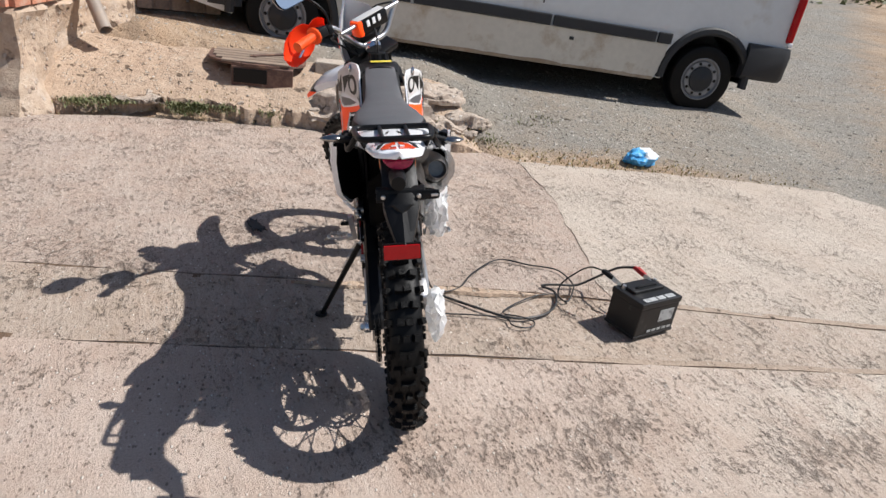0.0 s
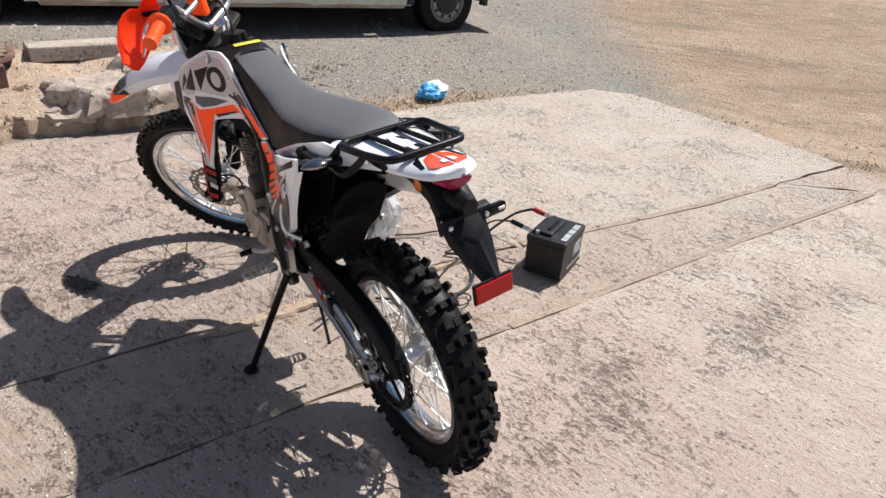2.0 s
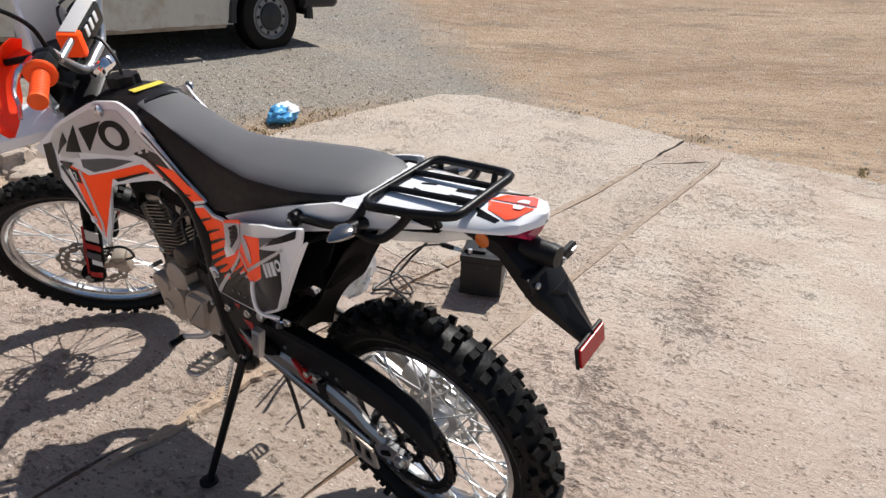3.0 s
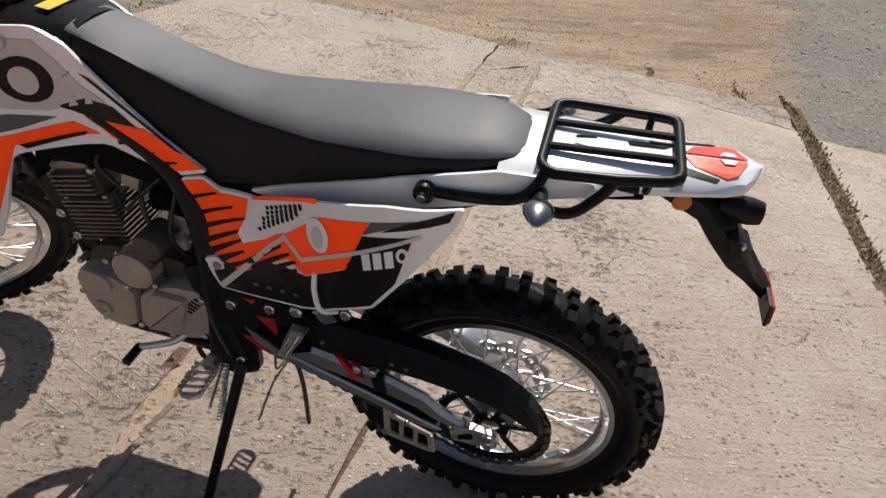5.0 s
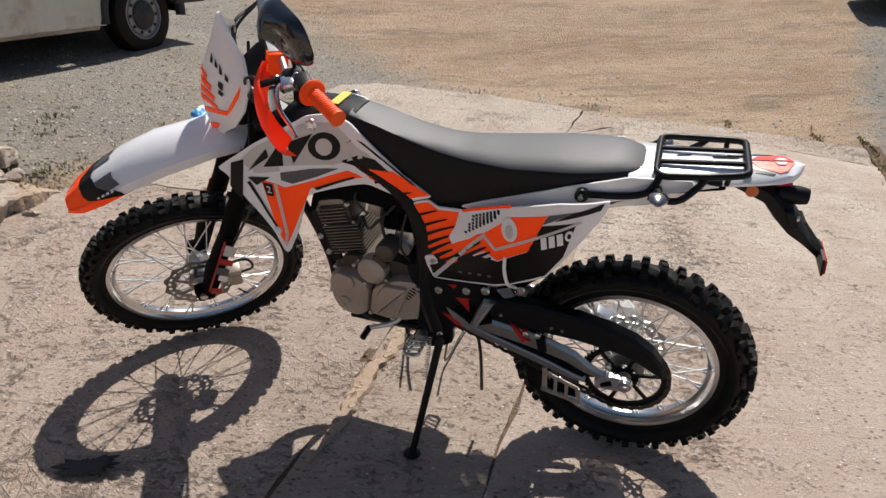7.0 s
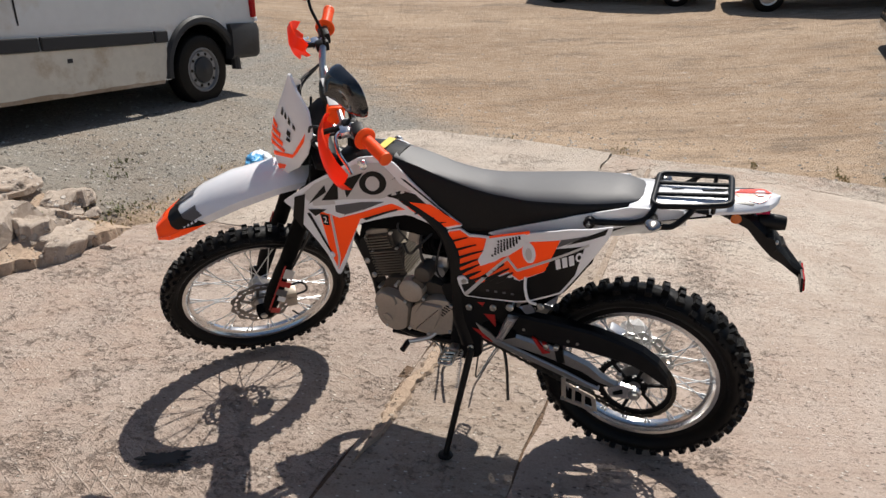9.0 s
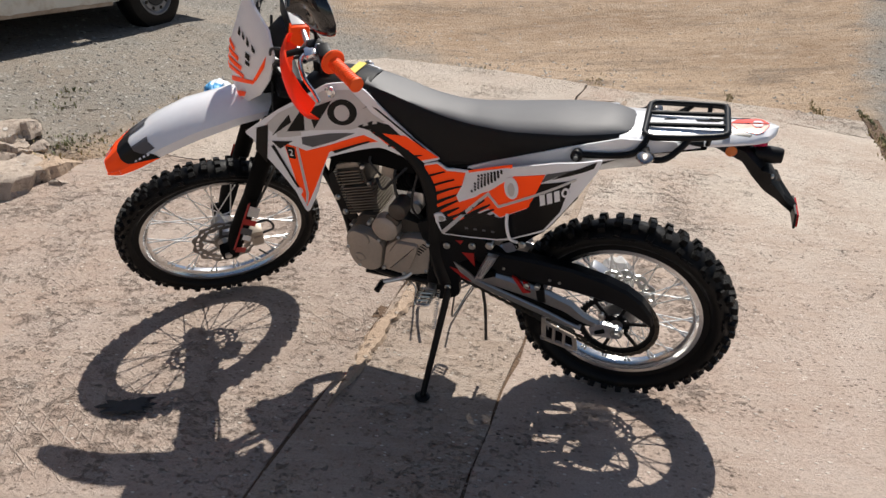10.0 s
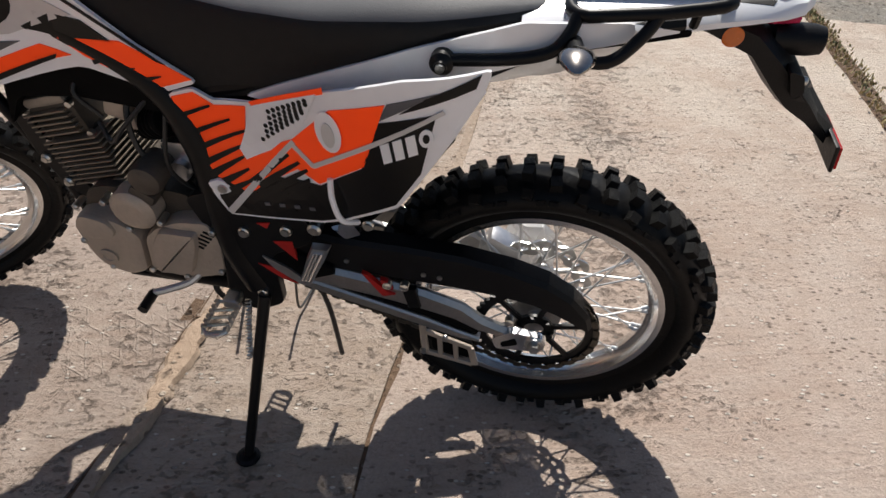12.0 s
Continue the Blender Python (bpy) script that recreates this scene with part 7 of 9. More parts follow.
            front = [Vector((s * u, v - k, lo)), Vector((s * u, v - 0.003, lo + 0.02)), Vector((s * u, v + 0.004, mid)), Vector((s * u, v - 0.002, hi - 0.02)), Vector((s * u, v - k, hi))]
            back = [p + Vector((0, -0.005, 0)) for p in front[::-1]]
            rings.append(front + back)
        loft(bm, rings)
        guard = steered("grip_guard", bm, ORANGE_CLEAR, bar, "orange plastic guard before the grip")
        bm = bmesh.new()
        tube(bm, [(s * 0.225, av - 0.015, 1.248), (s * 0.235, av + 0.070, 1.252)], 0.008, 8)
        steered("guard_mount", bm, BLACK_PLASTIC, guard)
        # mirror
        bm = bmesh.new()
        tube(bm, curve_pts([(s * 0.212, av - 0.022, 1.248), (s * 0.212, av - 0.020, 1.31), (s * 0.245, av - 0.005, 1.37), (s * 0.315, av - 0.012, 1.415)], 6), 0.005, 8)
        stem = steered("mirror_stem", bm, BLACK_PAINT, bar)
        bm = bmesh.new()
        out = rounded([(0.250, 1.376), (0.398, 1.382), (0.420, 1.436), (0.386, 1.486), (0.268, 1.482), (0.234, 1.430)], 0.034, 6)
        a = [bm.verts.new((s * u, av - 0.030 - 0.25 * (u - 0.33), w)) for u, w in out]
        n = len(out)
        prev = a
        for k, deep in ((1.0, -0.022), (0.93, -0.008), (0.74, 0.006), (0.45, 0.014), (0.15, 0.017)):
            b = [bm.verts.new((s * (0.33 + (u - 0.33) * k), av + deep - 0.25 * (u - 0.33), 1.430 + (w - 1.430) * k)) for u, w in out]
            for i in range(n):
                bm.faces.new((prev[i], prev[(i + 1) % n], b[(i + 1) % n], b[i]))
            prev = b
        bm.faces.new(a[::-1]); bm.faces.new(prev)
        mir = steered("mirror", bm, GLASS_DARK, bar, "black mirror on a thin stem")
        bm = bmesh.new()
        c = [bm.verts.new((s * (0.33 + (u - 0.33) * 0.93), av - 0.032 - 0.25 * (u - 0.33), 1.430 + (w - 1.430) * 0.92)) for u, w in out]
        f = bm.faces.new(c)
        r = bmesh.ops.extrude_face_region(bm, geom=[f])
        for g in r["geom"]:
            if isinstance(g, bmesh.types.BMVert):
                g.co.y -= 0.001
        steered("mirror_glass", bm, CHROME, mir, smooth=False)
    bm = bmesh.new()
    for k in range(4):
        s = -1 if k < 2 else 1
        p = [Vector((s * 0.19, av + 0.01, 1.20)), Vector((s * (0.15 - 0.02 * k), av + 0.095, 1.17 + 0.03 * (k % 2))), Vector((s * 0.06, av + 0.09, 1.06)), Vector((s * 0.035, av + 0.03, 0.98)), Vector((s * 0.03, av - 0.05, 0.93))]
        tube(bm, curve_pts(p, 7), 0.0042, 6)
    steered("control_cable", bm, CABLE, bar, "black control cables")


make_front()

# stand, pegs and levers
bm = bmesh.new()
foot = LEAN_POSE.inverted() @ Vector((-0.268, 0.572, 0.008))
topp = Vector((-0.125, 0.535, 0.385))
tube(bm, [topp, topp.lerp(foot, 0.5), foot], 0.0125, 10, r_end=0.0105)
stand = part("side_stand", bm, BLACK_PAINT, bike, "black side stand, folded out", True)
bm = bmesh.new()
fm = LEAN_POSE.inverted()
lathe(bm, [(-0.005, 0), (-0.005, 0.022), (-0.002, 0.026), (0.003, 0.025), (0.006, 0.018), (0.006, 0)], 20, Matrix.Rotation(radians(-90), 4, "Y"))
for v in bm.verts:
    v.co = fm @ (v.co + Vector((-0.272, 0.572, 0.006)))
part("stand_foot", bm, BLACK_PAINT, stand)
bm = bmesh.new()
a, b = topp + Vector((-0.012, 0.030, 0.0)), topp.lerp(foot, 0.36) + Vector((-0.010, 0.016, 0))
ax = (b - a).normalized(); e1 = ax.orthogonal().normalized(); e2 = ax.cross(e1)
tube(bm, [a + (b - a) * t + (e1 * math.cos(t * 110) + e2 * math.sin(t * 110)) * 0.006 for t in np.arange(0, 1, 0.012)], 0.0016, 5)
part("stand_spring", bm, STEEL, stand, "", True)
for s in (-1, 1):
    bm = bmesh.new()
    box(bm, (s * 0.155, 0.585, 0.400), (0.035, 0.030, 0.022), 0.006)
    c = Vector((s * 0.205, 0.585, 0.405))
    ring = [(-0.036, -0.022), (0.034, -0.022), (0.044, -0.010), (0.044, 0.010), (0.034, 0.022), (-0.036, 0.022)]
    tube(bm, [c + Vector((s * x, y, 0)) for x, y in ring], 0.0045, 6, closed=True)
    for i in range(4):
        tube(bm, [c + Vector((s * (-0.024 + 0.018 * i), -0.022, 0)), c + Vector((s * (-0.012 + 0.018 * i), 0.022, 0))], 0.0035, 5)
    for i in range(6):
        for y in (-0.022, 0.022):
            box(bm, c + Vector((s * (-0.03 + 0.012 * i), y, 0.006)), (0.006, 0.007, 0.008))
    part("footpeg", bm, STEEL, bike, "serrated steel footpeg")
    bm = bmesh.new()
    rings = []
    for t in (0, 0.15, 0.6, 1.0):
        p = Vector((s * 0.138, 0.432, 0.462)).lerp(Vector((s * 0.150, 0.384, 0.575)), t)
        k = 0.013 if t < 0.5 else 0.017
        rings.append([p + Vector((s * 0.008 * a, k * b, 0)) for a, b in ((-1, -1), (-1, 1), (1, 0.8), (1, -0.8))])
    loft(bm, rings)
    peg = part("passenger_peg", bm, ALU_DULL, bike, "folded aluminium passenger peg")
    for k in (-0.006, 0.0, 0.006):
        bm = bmesh.new()
        tube(bm, [Vector((s * 0.147, 0.428 + k, 0.475)), Vector((s * 0.158, 0.388 + k, 0.565))], 0.0022, 5)
        part("peg_rib", bm, ALU, peg)
bm = bmesh.new()
tube(bm, curve_pts([(-0.105, 0.652, 0.432), (-0.130, 0.682, 0.405), (-0.146, 0.720, 0.394), (-0.158, 0.752, 0.388)], 5), 0.0075, 8)
shift = part("gear_lever", bm, ALU_DULL, bike, "aluminium gear lever with rubber tip", True)
bm = bmesh.new()
lathe(bm, [(-0.212, 0), (-0.212, 0.010), (-0.168, 0.010), (-0.162, 0.008), (-0.162, 0)], 12, Matrix.Translation((0.010, 0.756, 0.385)))
part("lever_rubber", bm, BLACK_PLASTIC, shift, "", True)
bm = bmesh.new()
tube(bm, curve_pts([(-0.09, 0.66, 0.40), (-0.10, 0.655, 0.35), (-0.095, 0.64, 0.315), (-0.085, 0.61, 0.30)], 5), 0.006, 7)
part("drain_hose", bm, CABLE, bike, "", True)
bm = bmesh.new()
tube(bm, curve_pts([(-0.06, 0.45, 0.60), (-0.085, 0.44, 0.45), (-0.075, 0.425, 0.30), (-0.07, 0.42, 0.14)], 6), 0.0055, 7)
part("overflow_hose", bm, CABLE, bike, "", True)
# rear caliper and plastic wrap left on the right side
bm = bmesh.new()
box(bm, (0.075, 0.085, 0.405), (0.050, 0.085, 0.060), 0.014, Matrix.Rotation(0.5, 4, "X"))
part("rear_caliper", bm, ALU_DULL, bike, "aluminium rear brake caliper", True)
bm = bmesh.new()
bmesh.ops.create_icosphere(bm, subdivisions=4, radius=1.0)
for v in bm.verts:
    q = v.co.copy()
    v.co = Vector((0.165 + q.x * 0.045, 0.42 + q.y * 0.11, 0.60 + q.z * 0.13)) + noise.noise_vector(q * 2.3) * 0.030 + noise.noise_vector(q * 6) * 0.012
part("plastic_wrap", bm, WRAP, bike, "crumpled clear packing plastic")
bm = bmesh.new()
rings = []
for i in range(13):
    f = i / 12
    v, w = 0.30 - 0.37 * f, 0.800 + 0.096 * f
    hu, hz = 0.050 + 0.004 * math.sin(5 * f), 0.060 + 0.016 * math.sin(3.1 * f)
    rings.append([Vector((0.124 + hu * math.cos(q), v, w + hz * math.sin(q))) + noise.noise_vector(Vector((math.cos(q) * 3, f * 9, math.sin(q) * 3))) * 0.010 for q in (2 * math.pi * k / 26 for k in range(26))])
loft(bm, rings, caps=False)
part("silencer_wrap", bm, WRAP, bike, "cloudy packing plastic round the silencer", True)
bm = bmesh.new()
bmesh.ops.create_icosphere(bm, subdivisions=3, radius=1.0)
for v in bm.verts:
    q = v.co.copy()
    v.co = Vector((0.125 + q.x * 0.03, 0.03 + q.y * 0.06, 0.35 + q.z * 0.10)) + noise.noise_vector(q * 2.3 + Vector((4, 4, 4))) * 0.02 + noise.noise_vector(q * 6) * 0.008
part("plastic_wrap", bm, WRAP, bike, "crumpled clear packing plastic")

# ---- the van ----
def make_van():
    hub = Vector((3.765, 5.105, 0.592))
    fwd = (Vector((-0.87, 5.17, 0.685)) - hub)
    L, r = fwd.length, 0.378
    fwd.normalize()
    left = Vector((0, 0, 1)).cross(fwd).normalized()
    up = fwd.cross(left)
    org = hub - up * r
    m = Matrix((fwd, left, up)).transposed().to_4x4(); m.translation = org
    van = thing("panel_van", m, "dusty white panel van with black bumpers parked on gravel", "van")
    # side walls with wheel openings
    def side_outline():
        pts = [(-1.02, 0.80)]
        pts += [(-0.52, 0.80)]
        pts += [(0.50 * math.cos(q), r + 0.50 * math.sin(q)) for q in np.linspace(radians(135), radians(-6), 14)]
        pts += [(0.62, 0.33), (L - 0.62, 0.33)]
        pts += [(L + 0.50 * math.cos(q), r + 0.50 * math.sin(q)) for q in np.linspace(radians(186), radians(-6), 16)]
        pts += [(L + 0.95, 0.42), (L + 1.0, 0.95), (L + 0.75, 1.25), (L + 0.15, 1.95), (L - 0.35, 2.62), (-0.98, 2.72)]
        return pts
    out = side_outline()
    for y0, y1 in ((0.06, 0.0), (-2.30, -2.24)):
        bm = bmesh.new()
        a = [bm.verts.new((x, y0 - (0.10 * smoothstep(1.3, 2.6, z) if y0 > -1 else -0.10 * smoothstep(1.3, 2.6, z)), z)) for x, z in out]
        b = [bm.verts.new((x, y1 - (0.10 * smoothstep(1.3, 2.6, z) if y0 > -1 else -0.10 * smoothstep(1.3, 2.6, z)), z)) for x, z in out]
        bm.faces.new(a); bm.faces.new(b[::-1])
        n = len(out)
        for i in range(n):
            bm.faces.new((a[i], a[(i + 1) % n], b[(i + 1) % n], b[i]))
        part("body_side", bm, VAN_WHITE, van, "dusty white side wall")
    bm = bmesh.new(); box(bm, (L / 2 - 0.1, -1.12, 2.66), (L + 1.25, 2.10, 0.14), 0.05); part("roof", bm, VAN_WHITE, van)
    bm = bmesh.new(); box(bm, (-0.98, -1.12, 1.72), (0.06, 2.2, 1.85), 0.02); part("rear_door", bm, VAN_WHITE, van, "white rear doors")
    bm = bmesh.new()
    loft(bm, [[Vector((x, y, z)) for x, z in ((L + 0.98, 0.45), (L + 1.0, 0.95), (L + 0.74, 1.25), (L + 0.14, 1.95), (L - 0.36, 2.62), (L - 0.44, 2.60), (L + 0.06, 1.90), (L + 0.66, 1.18), (L + 0.90, 0.90), (L + 0.90, 0.45))] for y in (-0.02, -2.22)])
    part("front", bm, VAN_WHITE, van)
    bm = bmesh.new()
    loft(bm, [[Vector((x, y, z)) for x, z in ((L + 0.70, 1.31), (L + 0.18, 1.93), (L + 0.17, 1.90), (L + 0.68, 1.29))] for y in (-0.12, -2.12)])
    part("windscreen", bm, GLASS_DARK, van)
    bm = bmesh.new(); prism(bm, rounded([(L + 0.55, 1.32), (L + 0.10, 1.88), (L - 0.55, 1.90), (L - 0.55, 1.32)], 0.05), 0, 0.004)
    for v in bm.verts:
        x, y, z = v.co; v.co = Vector((y, 0.062 + x - 0.10 * smoothstep(1.3, 2.6, z), z))
    part("cab_window", bm, GLASS_DARK, van)
    # extra floor boxes reach low so that less light gets under the van
    bm = bmesh.new(); box(bm, (L / 2, -1.12, 0.52), (L + 1.9, 2.06, 0.16), 0.02); box(bm, (L / 2, -1.30, 0.36), (L - 1.3, 1.5, 0.24), 0.03); box(bm, (L / 2, -0.35, 0.42), (L - 1.6, 0.25, 0.14), 0.02); part("chassis", bm, BLACK_PLASTIC, van, "dark underbody")
    # this tank and the next three are unseen blocks, added to darken beneath
    bm = bmesh.new(); box(bm, (1.55, -1.30, 0.36), (1.1, 0.8, 0.26), 0.04); part("fuel_tank", bm, MATT_BLACK, van)
    bm = bmesh.new(); box(bm, (3.3, -1.10, 0.36), (1.6, 0.9, 0.22), 0.04); part("floor_blocker", bm, MATT_BLACK, van)
    bm = bmesh.new(); tube(bm, [(0.0, -0.10, 0.378), (0.0, -2.1, 0.378)], 0.07, 10); part("axle_blocker", bm, MATT_BLACK, van)
    bm = bmesh.new(); box(bm, (-0.75, -1.1, 0.42), (0.6, 0.75, 0.22), 0.05); part("tail_blocker", bm, MATT_BLACK, van)
    for x in (0.0, L):
        bm = bmesh.new()
        arc = [(x + 0.52 * math.cos(q), r + 0.52 * math.sin(q)) for q in np.linspace(radians(0), radians(180), 18)]
        rings = [[Vector((px, 0.02, pz)), Vector((px, -0.45, pz)), Vector((x + (px - x) * 1.02, -0.45, r + (pz - r) * 1.02)), Vector((x + (px - x) * 1.02, 0.02, r + (pz - r) * 1.02))] for px, pz in arc]
        loft(bm, rings)
        part("wheel_housing", bm, BLACK_PLASTIC, van)
    # lower sill band with mud
    bm = bmesh.new()
    pts = [(0.535, r + 0.06), (0.60, 0.305), (L - 0.60, 0.305), (L - 0.535, r + 0.06), (L - 0.505, 0.69), (0.515, 0.69)]
    rings = [[Vector((x, y, z)) for x, z in pts] for y in (0.062, 0.078)]
    loft(bm, rings)
    part("sill_panel", bm, VAN_SILL, van, "mud-stained lower sill panel")
    bm = bmesh.new()
    pts = [(0.60, 0.300), (L - 0.60, 0.300)]
    top_edge = [(0.60 + (L - 1.20) * t, 0.335 + 0.018 * noise.noise(Vector((t * 9, 0, 2))) + 0.014 * noise.noise(Vector((t * 31, 0, 2)))) for t in np.linspace(1, 0, 40)]
    ring = [(x, z) for x, z in pts] + top_edge
    loft(bm, [[Vector((x, y, z)) for x, z in ring] for y in (0.0775, 0.0805)])
    part("mud_crust", bm, material("dried_mud", (0.30, 0.225, 0.155), 0.9, var=0.35, scale=7, bump=0.004, bump_scale=60, dirt=(0.42, 0.34, 0.26), dirt_amount=0.45, dirt_scale=5), van, "dried brown mud along the sill")
    # black protective strips and arches
    for a, b in ((0.50, 0.66), (0.685, 1.86), (1.885, 3.35), (3.38, L - 0.50)):
        bm = bmesh.new(); box(bm, ((a + b) / 2, 0.085, 0.752), (b - a, 0.036, 0.112), 0.012); part("side_strip", bm, VAN_TRIM, van, "dark plastic side strip")
    for x in (0.0, L):
        bm = bmesh.new()
        rings = []
        for q in np.linspace(radians(-4), radians(184), 22):
            c, s_ = math.cos(q), math.sin(q)
            rings.append([Vector((x + k * c, y, r + k * s_)) for k, y in ((0.475, 0.03), (0.475, 0.085), (0.50, 0.110), (0.545, 0.105), (0.565, 0.065))])
        loft(bm, rings)
        part("wheel_arch", bm, VAN_TRIM, van, "dark plastic wheel arch", True)
    bm = bmesh.new()
    rings = []
    for x, y in ((-0.42, 0.088), (-0.95, 0.085), (-1.06, 0.04), (-1.12, -0.10), (-1.13, -1.12), (-1.12, -2.14), (-1.06, -2.28), (-0.95, -2.325), (-0.42, -2.33)):
        nx, ny = (0, 1) if y > 0.05 else ((-0.7, 0.7) if y > -0.01 else (-1, 0)) if y > -2.2 else (0, -1)
        rings.append([Vector((x + nx * o, y + ny * o, z)) for o, z in ((0.0, 0.46), (0.035, 0.50), (0.045, 0.76), (0.02, 0.84), (-0.06, 0.845), (-0.08, 0.46))])
    loft(bm, rings)
    part("rear_bumper", bm, VAN_TRIM, van, "dark plastic rear bumper", True)
    bm = bmesh.new()
    rings = [[Vector((L + 0.45 + 0.6 * t, 0.085 - 0.10 * t * t, z)) for z in (0.40, 0.80)] + [Vector((L + 0.40 + 0.55 * t, 0.03 - 0.10 * t * t, z)) for z in (0.80, 0.40)] for t in (0, 0.3, 0.7, 1.0)]
    loft(bm, rings)
    box(bm, (L + 1.02, -1.12, 0.60), (0.12, 2.1, 0.40), 0.04)
    part("front_bumper", bm, VAN_TRIM, van, "", True)
    for y in (0.055, -2.295):
        bm = bmesh.new(); box(bm, (-0.985, y, 1.36), (0.10, 0.075, 0.92), 0.03); part("tail_lamp", bm, RED_LENS, van, "tall red tail lamp")
        bm = bmesh.new(); box(bm, (-1.01, y + 0.01, 0.885), (0.07, 0.06, 0.05), 0.015); part("lamp_cap", bm, WHITE_PLASTIC, van)
    for x in (2.0, 3.365):
        bm = bmesh.new(); box(bm, (x, 0.0615, 1.55), (0.012, 0.006, 1.3)); part("door_seam", bm, BLACK_PLASTIC, van)
    bm = bmesh.new(); box(bm, (1.62, 0.080, 0.60), (0.05, 0.006, 0.035), 0.002); part("paint_scuff", bm, VAN_TRIM, van)
    # short rear overhang
    for child in van.children:
        for vert in child.data.vertices:
            if vert.co.x < -0.58:
                vert.co.x = -0.58 + 0.76 * (vert.co.x + 0.58)
    # wheels
    def wheel():
        bm = bmesh.new()
        lathe(bm, [(-0.20, 0.22), (-0.205, 0.30), (-0.19, 0.355), (-0.16, r), (-0.03, r), (0.0, 0.355), (0.012, 0.30), (0.006, 0.235), (-0.01, 0.225)], 56)
        tyre = part("wheel", bm, RUBBER, van, "black tyre on a grey steel rim", True)
        bm = bmesh.new()
        lathe(bm, [(-0.02, 0.235), (0.004, 0.232), (0.006, 0.222), (-0.025, 0.212), (-0.03, 0.200), (-0.008, 0.188), (-0.004, 0.150), (-0.02, 0.130), (0.0, 0.115), (0.012, 0.100), (0.014, 0)], 48)
        rim = part("rim", bm, material("dusty_steel_rim", (0.27, 0.27, 0.275), 0.5, metal=0.3, var=0.15, scale=8) if "dusty_steel_rim" not in bpy.data.materials else bpy.data.materials["dusty_steel_rim"], tyre, "grey pressed steel rim", True)
        for i in range(10):
            q = 2 * math.pi * i / 10
            bm = bmesh.new()
            lathe(bm, [(0.000, 0.0), (0.000, 0.017), (-0.010, 0.017)], 12, Matrix.Translation((0, 0.170 * math.cos(q), 0.170 * math.sin(q))))
            part("rim_hole", bm, DECAL_BLACK, rim)
        bm = bmesh.new()
        lathe(bm, [(0.0, 0.138), (0.010, 0.134), (0.018, 0.112), (0.022, 0.035), (0.024, 0.032), (0.024, 0)], 36)
        cap = part("hub_cap", bm, VAN_TRIM, rim, "dark hub cap", True)
        return tyre
    spin = Matrix.Rotation(radians(90), 4, "Z")
    w0 = wheel(); w0.matrix_basis = Matrix.Translation((0, 0.045, r)) @ spin
    for x, y, flip in ((L, 0.045, 0), (0, -2.28, 180), (L, -2.28, 180)):
        w = wheel(); w.matrix_basis = Matrix.Translation((x, y, r)) @ Matrix.Rotation(radians(flip), 4, "Z") @ spin


make_van()


# ---- dark cars far off on the dirt ----
def make_car(x, y, yaw, label):
    z = height(x, y)
    gx = (height(x + 0.8, y) - height(x - 0.8, y)) / 1.6
    gy = (height(x, y + 1.2) - height(x, y - 1.2)) / 2.4
    nrm = Vector((-gx, -gy, 1)).normalized()
    tilt = Vector((0, 0, 1)).rotation_difference(nrm).to_matrix().to_4x4()
    car = thing("parked_car", Matrix.Translation((x, y, z)) @ tilt @ Matrix.Rotation(radians(yaw), 4, "Z"), label, "car", "parked cars")
    bm = bmesh.new()
    rings = []
    for xx, hw, lo, hi in ((-2.10, 0.62, 0.42, 0.72), (-2.02, 0.78, 0.28, 0.86), (-1.4, 0.86, 0.24, 0.92), (0, 0.88, 0.22, 0.94), (1.2, 0.86, 0.22, 0.92), (1.8, 0.80, 0.24, 0.78), (2.08, 0.66, 0.28, 0.62), (2.14, 0.50, 0.34, 0.54)):
        rings.append([Vector((xx, u * hw, w)) for u, w in ((-0.88, lo), (-1, lo + 0.12), (-1, (lo + hi) / 2), (-0.95, hi - 0.06), (-0.8, hi), (0, hi + 0.02), (0.8, hi), (0.95, hi - 0.06), (1, (lo + hi) / 2), (1, lo + 0.12), (0.88, lo))])
    loft(bm, rings); part("body", bm, CAR_BLACK, car, "", True)
    bm = bmesh.new()
    rings = []
    for xx, hw, hi in ((-1.75, 0.66, 0.93), (-1.1, 0.64, 1.36), (-0.3, 0.64, 1.44), (0.35, 0.63, 1.38), (1.05, 0.70, 0.92)):
        rings.append([Vector((xx, u * hw * k, w)) for u, k, w in ((-1, 1.15, 0.88), (-1, 1.0, hi - 0.05), (-0.75, 1.0, hi), (0.75, 1.0, hi), (1, 1.0, hi - 0.05), (1, 1.15, 0.88))])
    loft(bm, rings); part("cabin", bm, GLASS_DARK, car, "dark glazed cabin", True)
    bm = bmesh.new(); box(bm, (-0.35, 0, 1.42), (1.3, 1.18, 0.05), 0.02); part("roof", bm, CAR_BLACK, car)
    for s in (-1, 1):
        bm = bmesh.new(); box(bm, (2.02, 0.58 * s, 0.60), (0.10, 0.26, 0.10), 0.03); part("headlight", bm, ALU, car, "pale headlight")
        for xx in (-1.30, 1.35):
            bm = bmesh.new()
            lathe(bm, [(-0.10, 0.18), (-0.10, 0.28), (-0.08, 0.31), (0.08, 0.31), (0.10, 0.28), (0.10, 0.18)], 32)
            w = part("wheel", bm, RUBBER, car, "", True, Matrix.Translation((xx, 0.80 * s, 0.31)) @ Matrix.Rotation(radians(90 * s), 4, "Z"))
            bm = bmesh.new()
            lathe(bm, [(0.09, 0.185), (0.085, 0.16), (0.06, 0.15), (0.07, 0.06), (0.09, 0.04), (0.09, 0)], 24)
            part("rim", bm, ALU_DULL, w, "", True)
    return car


make_car(14.9, 2.1, 90, "dark car parked far off on the dirt")
